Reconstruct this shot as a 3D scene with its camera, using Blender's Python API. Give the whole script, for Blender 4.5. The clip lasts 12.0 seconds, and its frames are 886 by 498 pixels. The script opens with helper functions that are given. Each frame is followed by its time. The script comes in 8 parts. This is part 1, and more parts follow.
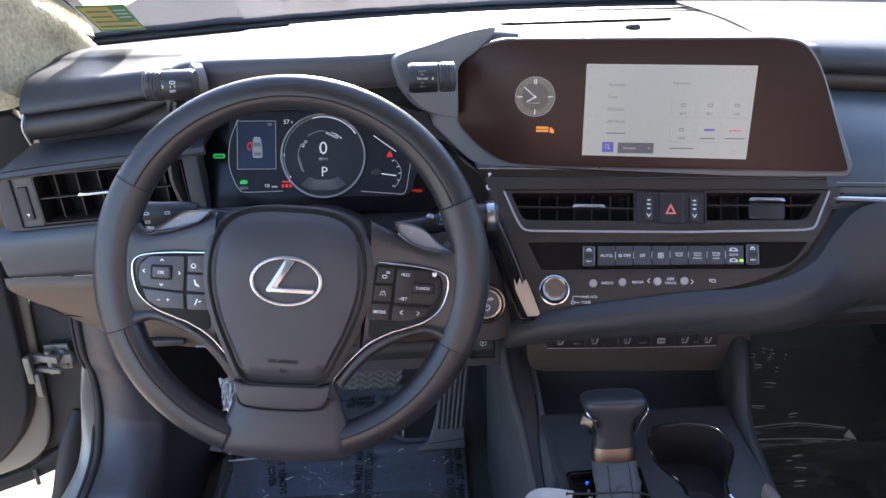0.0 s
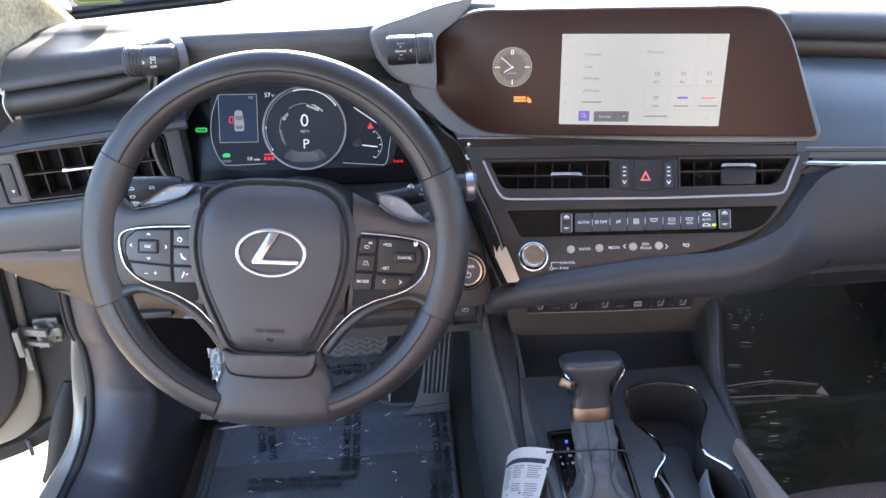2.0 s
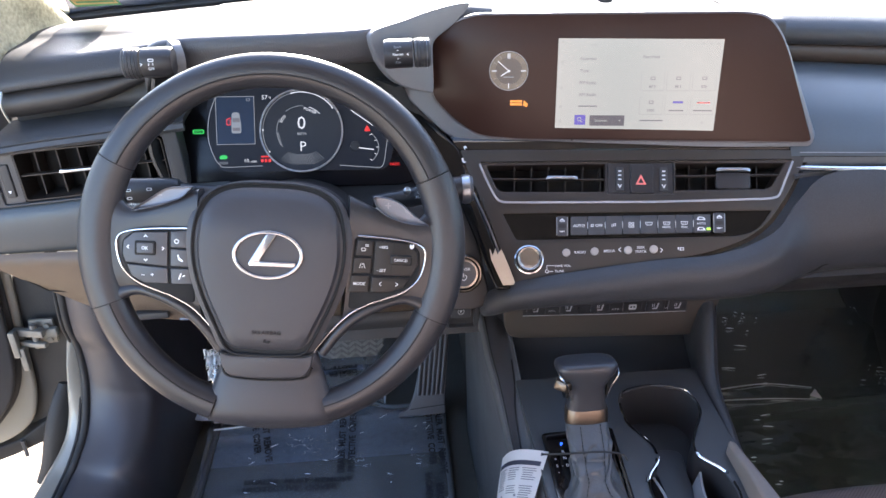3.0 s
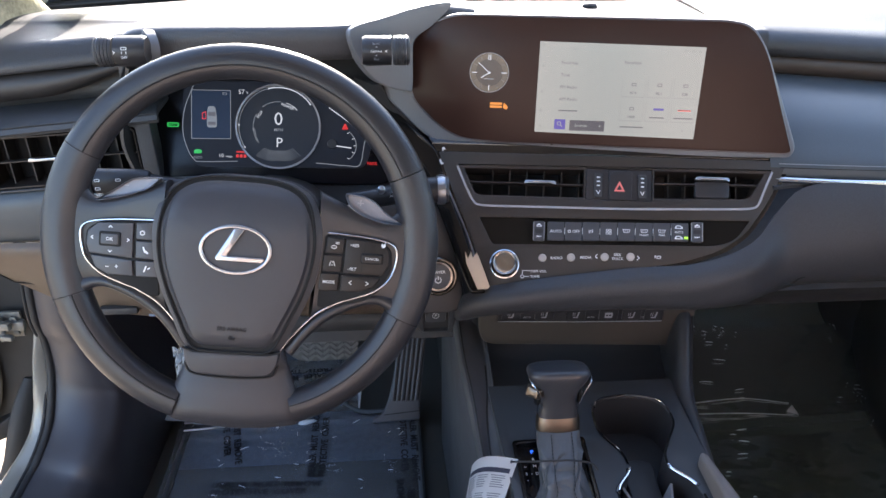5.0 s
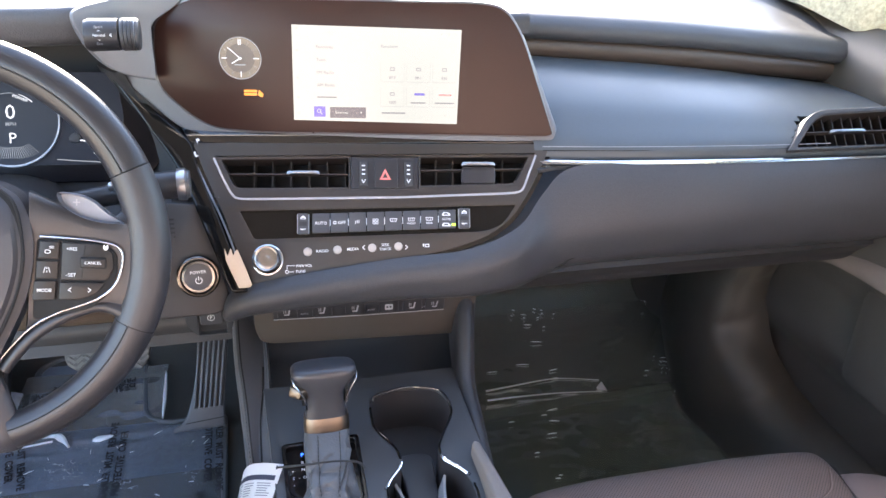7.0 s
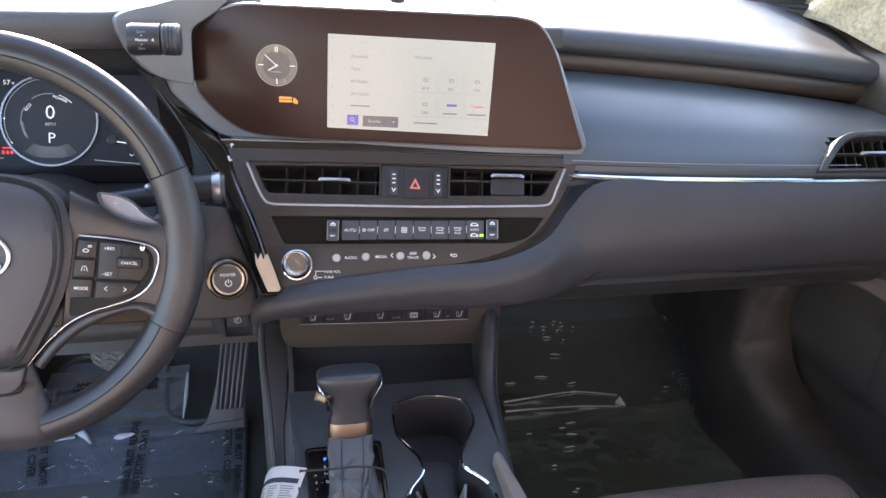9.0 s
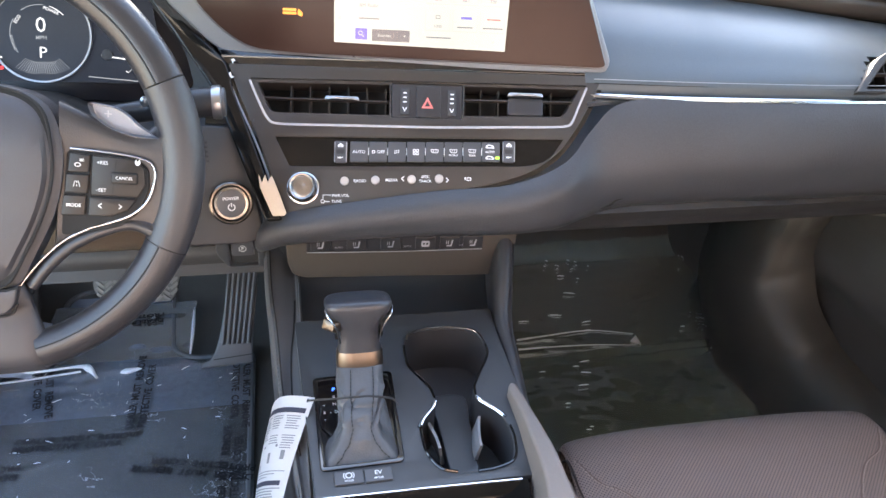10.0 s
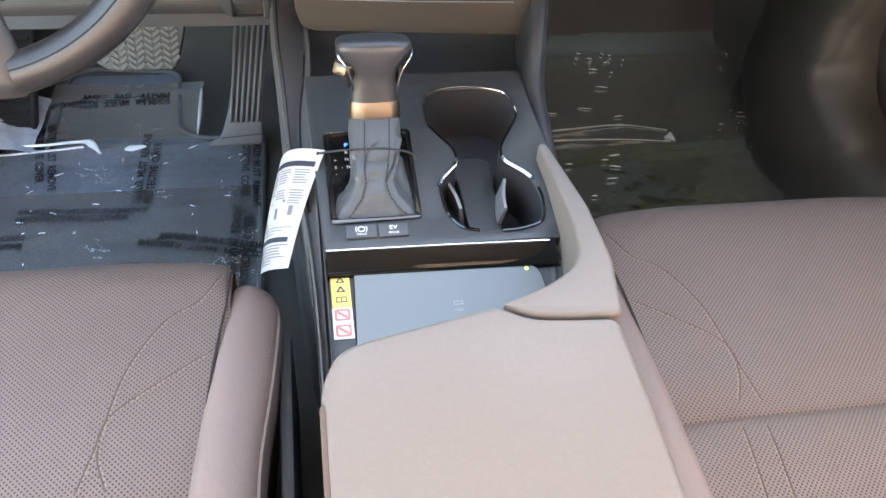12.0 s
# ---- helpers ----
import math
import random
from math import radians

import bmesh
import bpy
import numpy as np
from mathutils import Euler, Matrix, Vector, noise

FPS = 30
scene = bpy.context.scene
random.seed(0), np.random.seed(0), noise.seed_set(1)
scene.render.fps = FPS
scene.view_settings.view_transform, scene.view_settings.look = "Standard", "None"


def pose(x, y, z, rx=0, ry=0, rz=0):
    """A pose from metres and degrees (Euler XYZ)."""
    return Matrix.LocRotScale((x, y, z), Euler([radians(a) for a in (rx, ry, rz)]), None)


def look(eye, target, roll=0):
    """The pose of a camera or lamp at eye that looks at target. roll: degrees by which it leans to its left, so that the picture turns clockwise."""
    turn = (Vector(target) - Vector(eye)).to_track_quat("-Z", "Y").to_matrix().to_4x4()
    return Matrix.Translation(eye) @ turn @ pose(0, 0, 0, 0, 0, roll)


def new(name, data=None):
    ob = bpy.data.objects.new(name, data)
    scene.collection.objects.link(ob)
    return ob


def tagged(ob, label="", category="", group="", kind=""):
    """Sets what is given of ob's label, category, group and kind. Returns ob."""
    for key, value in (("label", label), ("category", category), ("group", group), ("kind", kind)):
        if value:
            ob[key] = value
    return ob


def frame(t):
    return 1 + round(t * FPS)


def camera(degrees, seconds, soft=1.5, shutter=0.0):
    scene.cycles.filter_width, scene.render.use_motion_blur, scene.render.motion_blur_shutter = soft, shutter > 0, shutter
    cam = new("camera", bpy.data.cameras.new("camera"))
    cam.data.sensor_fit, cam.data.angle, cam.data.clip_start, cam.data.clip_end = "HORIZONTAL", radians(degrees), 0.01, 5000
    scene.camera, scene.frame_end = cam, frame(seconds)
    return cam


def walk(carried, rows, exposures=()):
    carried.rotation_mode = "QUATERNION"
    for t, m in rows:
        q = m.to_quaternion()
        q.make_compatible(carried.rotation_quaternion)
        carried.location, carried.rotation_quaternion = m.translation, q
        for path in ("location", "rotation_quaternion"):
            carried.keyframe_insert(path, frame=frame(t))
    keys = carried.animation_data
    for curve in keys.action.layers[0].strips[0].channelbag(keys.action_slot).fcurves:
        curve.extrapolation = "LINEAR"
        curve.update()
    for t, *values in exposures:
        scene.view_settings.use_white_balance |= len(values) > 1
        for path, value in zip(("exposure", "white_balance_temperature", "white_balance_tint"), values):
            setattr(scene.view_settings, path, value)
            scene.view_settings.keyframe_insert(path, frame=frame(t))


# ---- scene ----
cam = camera(58.7, 12.0)
METRES, EYE, TILT, LEAN, TURN = 0.41, 0.95, -25.0, 1.5, -3.0
ROWS = [
    (0.0, 0.0, 0.0, 0.0, -0.0, 0.0, -0.0),
    (0.5, 0.0113, -0.0287, 0.0018, -0.03, -0.78, 0.52),
    (1.0, 0.0105, -0.0345, 0.0013, -0.26, -1.71, 0.87),
    (1.5, 0.0133, -0.0506, 0.0062, -0.69, -2.19, 0.96),
    (2.0, 0.0108, -0.0524, 0.0083, -1.1, -2.45, 0.93),
    (2.5, 0.0105, -0.061, 0.0113, -1.24, -2.43, 0.94),
    (4.5, 0.004, -0.0562, -0.0006, -1.98, -1.79, -0.74),
    (5.0, 0.0478, -0.031, -0.0129, -2.24, -1.6, -1.01),
    (5.5, 0.1789, 0.0117, -0.0354, -4.45, -1.06, -1.2),
    (6.0, 0.3365, 0.0485, -0.026, -9.49, -1.24, 0.02),
    (6.5, 0.3835, 0.0215, -0.0158, -11.17, -1.85, 1.01),
    (7.0, 0.3696, 0.0221, -0.013, -11.26, -2.25, 1.36),
    (9.0, 0.3326, 0.0125, -0.0089, -10.09, -1.6, -0.33),
    (9.5, 0.3356, 0.0374, -0.0182, -9.84, -1.72, -0.39),
    (10.0, 0.3419, 0.1166, -0.0834, -9.36, -5.24, -0.53),
    (10.5, 0.3485, 0.1776, -0.1294, -8.86, -9.1, -0.83),
    (11.0, 0.3894, 0.2422, -0.198, -8.47, -13.29, -1.19),
    (11.5, 0.3701, 0.2505, -0.2549, -8.17, -14.45, -1.51),
    (12.0, 0.3598, 0.2735, -0.3062, -7.74, -17.39, -1.96),
]
EXPOSURES = [(0.0, 2.62, 6100, 17), (1.0, 2.95, 6200, 17), (2.0, 3.3, 6350, 17), (2.5, 3.32, 6450, 17), (4.5, 2.8, 6450, 15), (5.5, 2.85, 6550, 15), (6.5, 3.9, 6800, 15), (7.0, 3.9, 6800, 15), (9.0, 3.35, 6800, 16), (9.5, 3.35, 6850, 16), (10.0, 4.03, 7150, 13), (10.5, 4.5, 7500, 11), (11.5, 4.55, 7800, 9), (12.0, 4.42, 7900, 9)]
walk(cam, [(t, pose(0, 0, EYE, TILT, LEAN, TURN) @ pose(METRES * x, METRES * y, METRES * z, 90 + pitch, roll, yaw)) for t, x, y, z, yaw, pitch, roll in ROWS], EXPOSURES)


# ---- light ----
SUN_ELEVATION, SUN_AZIMUTH = 24.0, -3.0      # degrees; azimuth from straight ahead, to the right negative
world = bpy.data.worlds.new("world")
scene.world = world
world.use_nodes = True
wn = world.node_tree.nodes
sky = wn.new("ShaderNodeTexSky")
sky.sky_type, sky.sun_disc = "NISHITA", False
sky.sun_elevation, sky.sun_rotation = radians(SUN_ELEVATION), radians(-SUN_AZIMUTH)
sky.air_density, sky.dust_density, sky.ozone_density = 1.0, 1.2, 1.2
wn["Background"].inputs["Strength"].default_value = 0.15
world.node_tree.links.new(sky.outputs[0], wn["Background"].inputs["Color"])
sun_data = bpy.data.lights.new("sun", "SUN")
sun_data.energy, sun_data.angle, sun_data.color = 4.0, radians(0.6), (1.0, 0.93, 0.82)
sun = new("sun", sun_data)
sun_dir = Vector((math.sin(radians(-SUN_AZIMUTH)) * math.cos(radians(SUN_ELEVATION)),
                  math.cos(radians(SUN_AZIMUTH)) * math.cos(radians(SUN_ELEVATION)), math.sin(radians(SUN_ELEVATION))))
sun.matrix_world = look(sun_dir * 30, (0, 0, 0))


# ---- materials ----
def mat(name, col, rough=0.5, metal=0.0, bump=0.0, scale=600.0, var=0.12, coat=0.0, spec=0.5, glow=0.0, big=9.0, even=False):
    """A painted, moulded or metal surface: colour and gloss vary at two scales, and a fine grain lies on it."""
    m = bpy.data.materials.new(name)
    m.use_nodes = True
    n, l = m.node_tree.nodes, m.node_tree.links
    p = n["Principled BSDF"]
    tc = n.new("ShaderNodeTexCoord")
    coarse, fine = n.new("ShaderNodeTexNoise"), n.new("ShaderNodeTexNoise")
    coarse.inputs["Scale"].default_value, coarse.inputs["Detail"].default_value = big, 5
    fine.inputs["Scale"].default_value, fine.inputs["Detail"].default_value = scale, 2
    for t in (coarse, fine):
        l.new(tc.outputs["Object"], t.inputs["Vector"])
    add = n.new("ShaderNodeMath")
    add.operation = "ADD"
    l.new(coarse.outputs["Fac"], add.inputs[0])
    l.new(fine.outputs["Fac"], add.inputs[1])
    ramp = n.new("ShaderNodeMapRange")
    ramp.inputs["From Min"].default_value, ramp.inputs["From Max"].default_value = 0.6, 1.4
    ramp.inputs["To Min"].default_value, ramp.inputs["To Max"].default_value = 1 - var, 1 + var
    l.new(add.outputs[0], ramp.inputs["Value"])
    mul = n.new("ShaderNodeMix")
    mul.data_type, mul.blend_type = "RGBA", "MULTIPLY"
    mul.inputs["Factor"].default_value = 1.0
    mul.inputs["A"].default_value = (*col, 1)
    l.new(ramp.outputs[0], mul.inputs["B"])
    l.new(mul.outputs["Result"], p.inputs["Base Color"])
    rr = n.new("ShaderNodeMapRange")
    rr.inputs["From Min"].default_value, rr.inputs["From Max"].default_value = 0.3, 0.7
    rr.inputs["To Min"].default_value, rr.inputs["To Max"].default_value = max(0.02, rough * 0.85), min(1.0, rough * 1.15)
    l.new(coarse.outputs["Fac"], rr.inputs["Value"])
    if even:
        p.inputs["Roughness"].default_value = rough
    else:
        l.new(rr.outputs[0], p.inputs["Roughness"])
    p.inputs["Metallic"].default_value = metal
    p.inputs["Coat Weight"].default_value = coat
    p.inputs["Coat Roughness"].default_value = 0.08
    p.inputs["Specular IOR Level"].default_value = spec
    if glow:
        p.inputs["Emission Color"].default_value = (*col, 1)
        p.inputs["Emission Strength"].default_value = glow
    if bump:
        b = n.new("ShaderNodeBump")
        b.inputs["Strength"].default_value, b.inputs["Distance"].default_value = bump, 0.0006
        l.new(fine.outputs["Fac"], b.inputs["Height"])
        l.new(b.outputs[0], p.inputs["Normal"])
    return m


def grain_leather(name, col, rough=0.5, bump=0.35, cell=900.0, holes=0.0):
    """Leather with a pebbled grain; holes: spacing of the punched dots in metres."""
    m = mat(name, col, rough, var=0.05, scale=300.0)
    n, l = m.node_tree.nodes, m.node_tree.links
    p = n["Principled BSDF"]
    tc = n["Texture Coordinate"]
    vor = n.new("ShaderNodeTexVoronoi")
    vor.inputs["Scale"].default_value = cell
    l.new(tc.outputs["Object"], vor.inputs["Vector"])
    b = n.new("ShaderNodeBump")
    b.inputs["Strength"].default_value, b.inputs["Distance"].default_value = bump, 0.0004
    l.new(vor.outputs["Distance"], b.inputs["Height"])
    l.new(b.outputs[0], p.inputs["Normal"])
    if holes:
        dist = []
        for shift in (0.0, 0.5):
            sc, fr, sub, ln = (n.new("ShaderNodeVectorMath") for _ in range(4))
            sc.operation, fr.operation, sub.operation, ln.operation = "MULTIPLY_ADD", "FRACTION", "SUBTRACT", "LENGTH"
            sc.inputs[1].default_value = (1 / holes, 1 / holes, 0)
            sc.inputs[2].default_value = (shift + 50, shift + 50, 0)
            sub.inputs[1].default_value = (0.5, 0.5, 0)
            l.new(tc.outputs["Object"], sc.inputs[0])
            l.new(sc.outputs[0], fr.inputs[0])
            l.new(fr.outputs[0], sub.inputs[0])
            l.new(sub.outputs[0], ln.inputs[0])
            dist.append(ln)
        low = n.new("ShaderNodeMath")
        low.operation = "MINIMUM"
        l.new(dist[0].outputs["Value"], low.inputs[0])
        l.new(dist[1].outputs["Value"], low.inputs[1])
        edge = n.new("ShaderNodeMapRange")
        edge.inputs["From Min"].default_value, edge.inputs["From Max"].default_value = 0.13, 0.21
        l.new(low.outputs[0], edge.inputs["Value"])
        mix = n.new("ShaderNodeMix")
        mix.data_type = "RGBA"
        mix.inputs["A"].default_value = (col[0] * 0.16, col[1] * 0.15, col[2] * 0.15, 1)
        old = p.inputs["Base Color"].links[0].from_socket
        l.new(edge.outputs[0], mix.inputs["Factor"])
        l.new(old, mix.inputs["B"])
        l.new(mix.outputs["Result"], p.inputs["Base Color"])
        b2 = n.new("ShaderNodeBump")
        b2.inputs["Strength"].default_value, b2.inputs["Distance"].default_value = 0.8, 0.0008
        l.new(edge.outputs[0], b2.inputs["Height"])
        l.new(b.outputs[0], b2.inputs["Normal"])
        l.new(b2.outputs[0], p.inputs["Normal"])
    return m


def lit(name, col, power=1.0):
    """A lit sign or screen behind dark glass: it gives off its own light."""
    m = mat(name, (0.012, 0.012, 0.014), 0.22, var=0.02)
    p = m.node_tree.nodes["Principled BSDF"]
    p.inputs["Emission Color"].default_value = (*col, 1)
    p.inputs["Emission Strength"].default_value = 0.115 * power
    return m


def clear(name, tint, gloss=0.06, rough=0.03, haze=0.0, haze_tint=(0.75, 0.8, 0.85), even=0.42, streak=0.0):
    """Clear glass or plastic sheet: mostly see-through, with a gloss that grows at grazing angles."""
    m = bpy.data.materials.new(name)
    m.use_nodes = True
    n, l = m.node_tree.nodes, m.node_tree.links
    n.remove(n["Principled BSDF"])
    tr, gl, fres, mx = n.new("ShaderNodeBsdfTransparent"), n.new("ShaderNodeBsdfGlossy"), n.new("ShaderNodeFresnel"), n.new("ShaderNodeMixShader")
    tr.inputs["Color"].default_value = (*tint, 1)
    gl.inputs["Roughness"].default_value = rough
    fres.inputs["IOR"].default_value = 1.0 + gloss * 8
    l.new(fres.outputs[0], mx.inputs["Fac"])
    l.new(tr.outputs[0], mx.inputs[1])
    l.new(gl.outputs[0], mx.inputs[2])
    last = mx
    if haze:
        df, mx2, ns, mr, tc = (n.new(k) for k in ("ShaderNodeBsdfDiffuse", "ShaderNodeMixShader", "ShaderNodeTexNoise", "ShaderNodeMapRange", "ShaderNodeTexCoord"))
        df.inputs["Color"].default_value = (*haze_tint, 1)
        ns.inputs["Scale"].default_value, ns.inputs["Detail"].default_value = 90, 10
        mr.inputs["From Min"].default_value, mr.inputs["From Max"].default_value = 0.38, 0.75
        mr.inputs["To Min"].default_value, mr.inputs["To Max"].default_value = haze * even, haze
        l.new(tc.outputs["Object"], ns.inputs["Vector"])
        l.new(ns.outputs["Fac"], mr.inputs["Value"])
        if streak:
            st, sb, ab, sr, mk, mm, ad = (n.new(k) for k in ("ShaderNodeTexNoise", "ShaderNodeMath", "ShaderNodeMath", "ShaderNodeMapRange", "ShaderNodeTexNoise", "ShaderNodeMath", "ShaderNodeMath"))
            st.inputs["Scale"].default_value, st.inputs["Detail"].default_value, st.inputs["Distortion"].default_value = 30, 8, 0.6
            mk.inputs["Scale"].default_value, mk.inputs["Detail"].default_value = 9, 3
            mr2 = n.new("ShaderNodeMapRange")
            mr2.inputs["From Min"].default_value, mr2.inputs["From Max"].default_value = 0.54, 0.68
            sb.operation, ab.operation, mm.operation, ad.operation = "SUBTRACT", "ABSOLUTE", "MULTIPLY", "ADD"
            sb.inputs[1].default_value = 0.5
            sr.inputs["From Min"].default_value, sr.inputs["From Max"].default_value = 0.0, 0.012
            sr.inputs["To Min"].default_value, sr.inputs["To Max"].default_value = streak, 0.0
            for t in (st, mk):
                l.new(tc.outputs["Object"], t.inputs["Vector"])
            l.new(st.outputs["Fac"], sb.inputs[0])
            l.new(sb.outputs[0], ab.inputs[0])
            l.new(ab.outputs[0], sr.inputs["Value"])
            l.new(sr.outputs[0], mm.inputs[0])
            l.new(mk.outputs["Fac"], mr2.inputs["Value"])
            l.new(mr2.outputs[0], mm.inputs[1])
            l.new(mr.outputs[0], ad.inputs[0])
            l.new(mm.outputs[0], ad.inputs[1])
            l.new(ad.outputs[0], mx2.inputs["Fac"])
        else:
            l.new(mr.outputs[0], mx2.inputs["Fac"])
        l.new(mx.outputs[0], mx2.inputs[1])
        l.new(df.outputs[0], mx2.inputs[2])
        last = mx2
    l.new(last.outputs[0], n["Material Output"].inputs["Surface"])
    return m


DASH = mat("dash_soft_plastic", (0.040, 0.042, 0.047), 0.46, bump=0.8, scale=700, var=0.18, spec=0.38)
DASH_DARK = mat("dash_dark_plastic", (0.028, 0.028, 0.030), 0.55, bump=0.4, scale=1200)
PAD = grain_leather("dash_pad_leather", (0.050, 0.060, 0.068), 0.42, 0.25)
WHEEL_LEATHER = grain_leather("wheel_leather", (0.030, 0.030, 0.033), 0.40, 0.18, 1300)
WHEEL_SMOOTH = mat("wheel_smooth_leather", (0.022, 0.022, 0.025), 0.33, bump=0.25, scale=900)
HUB = mat("hub_plastic", (0.036, 0.036, 0.041), 0.42, bump=0.4, scale=1500)
# near-black for joints; also stands in for shade in ducts, recesses and creases
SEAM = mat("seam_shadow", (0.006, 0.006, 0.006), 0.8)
STITCH = mat("stitch_thread", (0.22, 0.23, 0.25), 0.7)
CHROME = mat("satin_chrome", (0.58, 0.59, 0.61), 0.20, 1.0, var=0.04)
BRIGHT = mat("bright_chrome", (0.86, 0.86, 0.88), 0.08, 1.0, var=0.03)
SATIN = mat("satin_silver", (0.36, 0.37, 0.39), 0.34, 1.0, var=0.05)
BRONZE = mat("bronze_metal", (0.185, 0.147, 0.115), 0.40, 1.0, var=0.06)
STACK_MAT = mat("stack_metallic_panel", (0.046, 0.040, 0.036), 0.40, 0.45, bump=0.15, scale=2500, coat=0.05)
PIANO = mat("piano_black", (0.006, 0.006, 0.007), 0.05, var=0.05, coat=0.6)
# reddish base imitates the tan cabin reflected in black glass
GLASS_BLACK = mat("display_glass_cabin_tint", (0.030, 0.013, 0.010), 0.30, var=0.02, spec=0.22, even=True)
STRIP_BLACK = mat("strip_gloss_black", (0.006, 0.006, 0.006), 0.07, var=0.03, spec=0.28, even=True)
COVER_BLACK = mat("cluster_cover_black", (0.007, 0.007, 0.009), 0.22, var=0.03, spec=0.22, even=True)
PLATE_SATIN = mat("console_plate_satin", (0.040, 0.043, 0.047), 0.36, bump=0.15, scale=1600, var=0.08, spec=0.42)
KEY = mat("key_plastic", (0.022, 0.022, 0.025), 0.35, bump=0.2, scale=1800)
KEY_GREY = mat("climate_key_plastic", (0.05, 0.052, 0.058), 0.38, bump=0.2, scale=1800)
WHITE_INK = mat("white_ink", (0.70, 0.72, 0.74), 0.5, var=0.02)
GREY_INK = mat("grey_ink", (0.30, 0.31, 0.33), 0.5, var=0.02)
RED_INK = mat("red_ink", (0.75, 0.18, 0.16), 0.5, var=0.02)
STICKER_RED = mat("sticker_red_print", (0.42, 0.19, 0.17), 0.5, var=0.05)
TAN = grain_leather("tan_leather", (0.215, 0.157, 0.139), 0.55, 0.30, 700)
TAN_HOLES = grain_leather("perforated_tan_leather", (0.162, 0.119, 0.103), 0.55, 0.25, 700, holes=0.0045)
TAN_LIGHT = grain_leather("armrest_leather", (0.152, 0.127, 0.111), 0.58, 0.22, 800)
GAP = mat("leather_gap_shadow", (0.028, 0.019, 0.016), 0.85)
TAN_SEAM = mat("tan_seam_shadow", (0.10, 0.070, 0.056), 0.8)
TAN_STITCH = mat("tan_stitch_line", (0.25, 0.195, 0.165), 0.7)
CARPET = mat("black_carpet", (0.062, 0.062, 0.056), 0.95, bump=1.0, scale=700, var=0.35)
MAT_CLOTH = mat("floor_mat_cloth", (0.165, 0.196, 0.245), 0.9, bump=1.0, scale=900, var=0.3)
RUBBER = mat("black_rubber", (0.015, 0.015, 0.016), 0.65, bump=0.3, scale=500)
PEDAL_METAL = mat("pedal_rubber", (0.095, 0.095, 0.090), 0.55, var=0.15, scale=120)
BODY = mat("silver_body_paint", (0.25, 0.238, 0.206), 0.42, 0.15, var=0.05, coat=0.5)
HINGE = mat("hinge_steel", (0.17, 0.165, 0.150), 0.5, 0.4, var=0.15, scale=80)
HEADLINER = mat("headliner_fabric", (0.42, 0.40, 0.37), 0.9, bump=0.6, scale=900)
PILLAR = mat("pillar_fabric", (0.40, 0.39, 0.29), 0.85, bump=2.2, scale=170, var=0.45, big=26.0)
KICK = mat("kick_panel_plastic", (0.046, 0.043, 0.049), 0.40, bump=0.4, scale=1300, var=0.1)
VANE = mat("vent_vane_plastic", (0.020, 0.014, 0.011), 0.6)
PAPER = mat("white_paper", (0.68, 0.68, 0.70), 0.6, var=0.03)
FAINT_INK = mat("faint_print", (0.24, 0.25, 0.28), 0.6, var=0.02)
PAPER_INK = mat("paper_ink", (0.05, 0.055, 0.09), 0.7)
YELLOW = mat("yellow_sticker", (0.74, 0.60, 0.14), 0.5, var=0.04)
GREEN_STICKER = mat("green_sticker", (0.08, 0.33, 0.12), 0.5, var=0.05)
ORANGE_STICKER = mat("orange_sticker", (0.72, 0.50, 0.18), 0.5, var=0.05)
PAD_GREY = mat("charging_pad_rubber", (0.15, 0.165, 0.175), 0.50, bump=0.4, scale=1500)
CONCRETE = mat("concrete_paving", (0.48, 0.39, 0.285), 0.85, bump=0.6, scale=60, var=0.15, big=0.8)
# white paint for the sky's glints on clear film
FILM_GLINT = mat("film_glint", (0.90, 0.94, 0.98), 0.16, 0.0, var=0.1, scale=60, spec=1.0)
# dark brown-grey trim with warm ground bounce put into its colour
LOWER = mat("lower_trim_warm_bounce", (0.094, 0.069, 0.050), 0.50, bump=0.5, scale=1300)
INSET = mat("inset_plate_plastic", (0.140, 0.147, 0.162), 0.42, bump=0.2, scale=1500)
# paler copy of the body paint, with the sun's glare in its colour
BONNET = mat("sunlit_bonnet_paint", (0.74, 0.68, 0.55), 0.65, 0.0, var=0.05)
SWITCH_TRIM = mat("switch_trim_plastic", (0.050, 0.043, 0.037), 0.50, bump=0.5, scale=1300)
# chrome with the sky's blue reflection put into its base colour
VENT_TRIM = mat("sky_tinted_vent_trim", (0.56, 0.62, 0.72), 0.22, 0.70, var=0.04, even=True)
DOOR_TRIM = mat("door_trim_plastic", (0.054, 0.050, 0.044), 0.5, bump=0.5, scale=1200)
ROLL_TRIM = mat("bronze_brown_trim", (0.052, 0.036, 0.027), 0.42, 0.15, var=0.12)
ROLL_LEATHER = grain_leather("console_roll_leather", (0.074, 0.074, 0.078), 0.40, 0.2, 1100)
RIM_METAL = mat("display_rim_metal", (0.16, 0.16, 0.175), 0.32, 0.8, var=0.05)
# dash plastic lightened: sun and glare on the hood put into its colour
HOOD = mat("hood_sunlit_plastic", (0.056, 0.059, 0.066), 0.44, bump=0.8, scale=700, var=0.15)
KICK_FAR = mat("far_kick_plastic", (0.062, 0.058, 0.049), 0.52, bump=0.5, scale=1100, var=0.15)
ROUND_KEY = mat("round_key_silver", (0.46, 0.44, 0.42), 0.40, 0.55, var=0.06)
# shaded copy of the key plastic, for the right spoke
WHEEL_KEY = mat("wheel_key_shaded", (0.013, 0.011, 0.010), 0.34, bump=0.2, scale=1800, spec=0.32)
SIDE_ROLL = mat("side_roll_plastic", (0.026, 0.023, 0.022), 0.50, bump=0.3, scale=900)
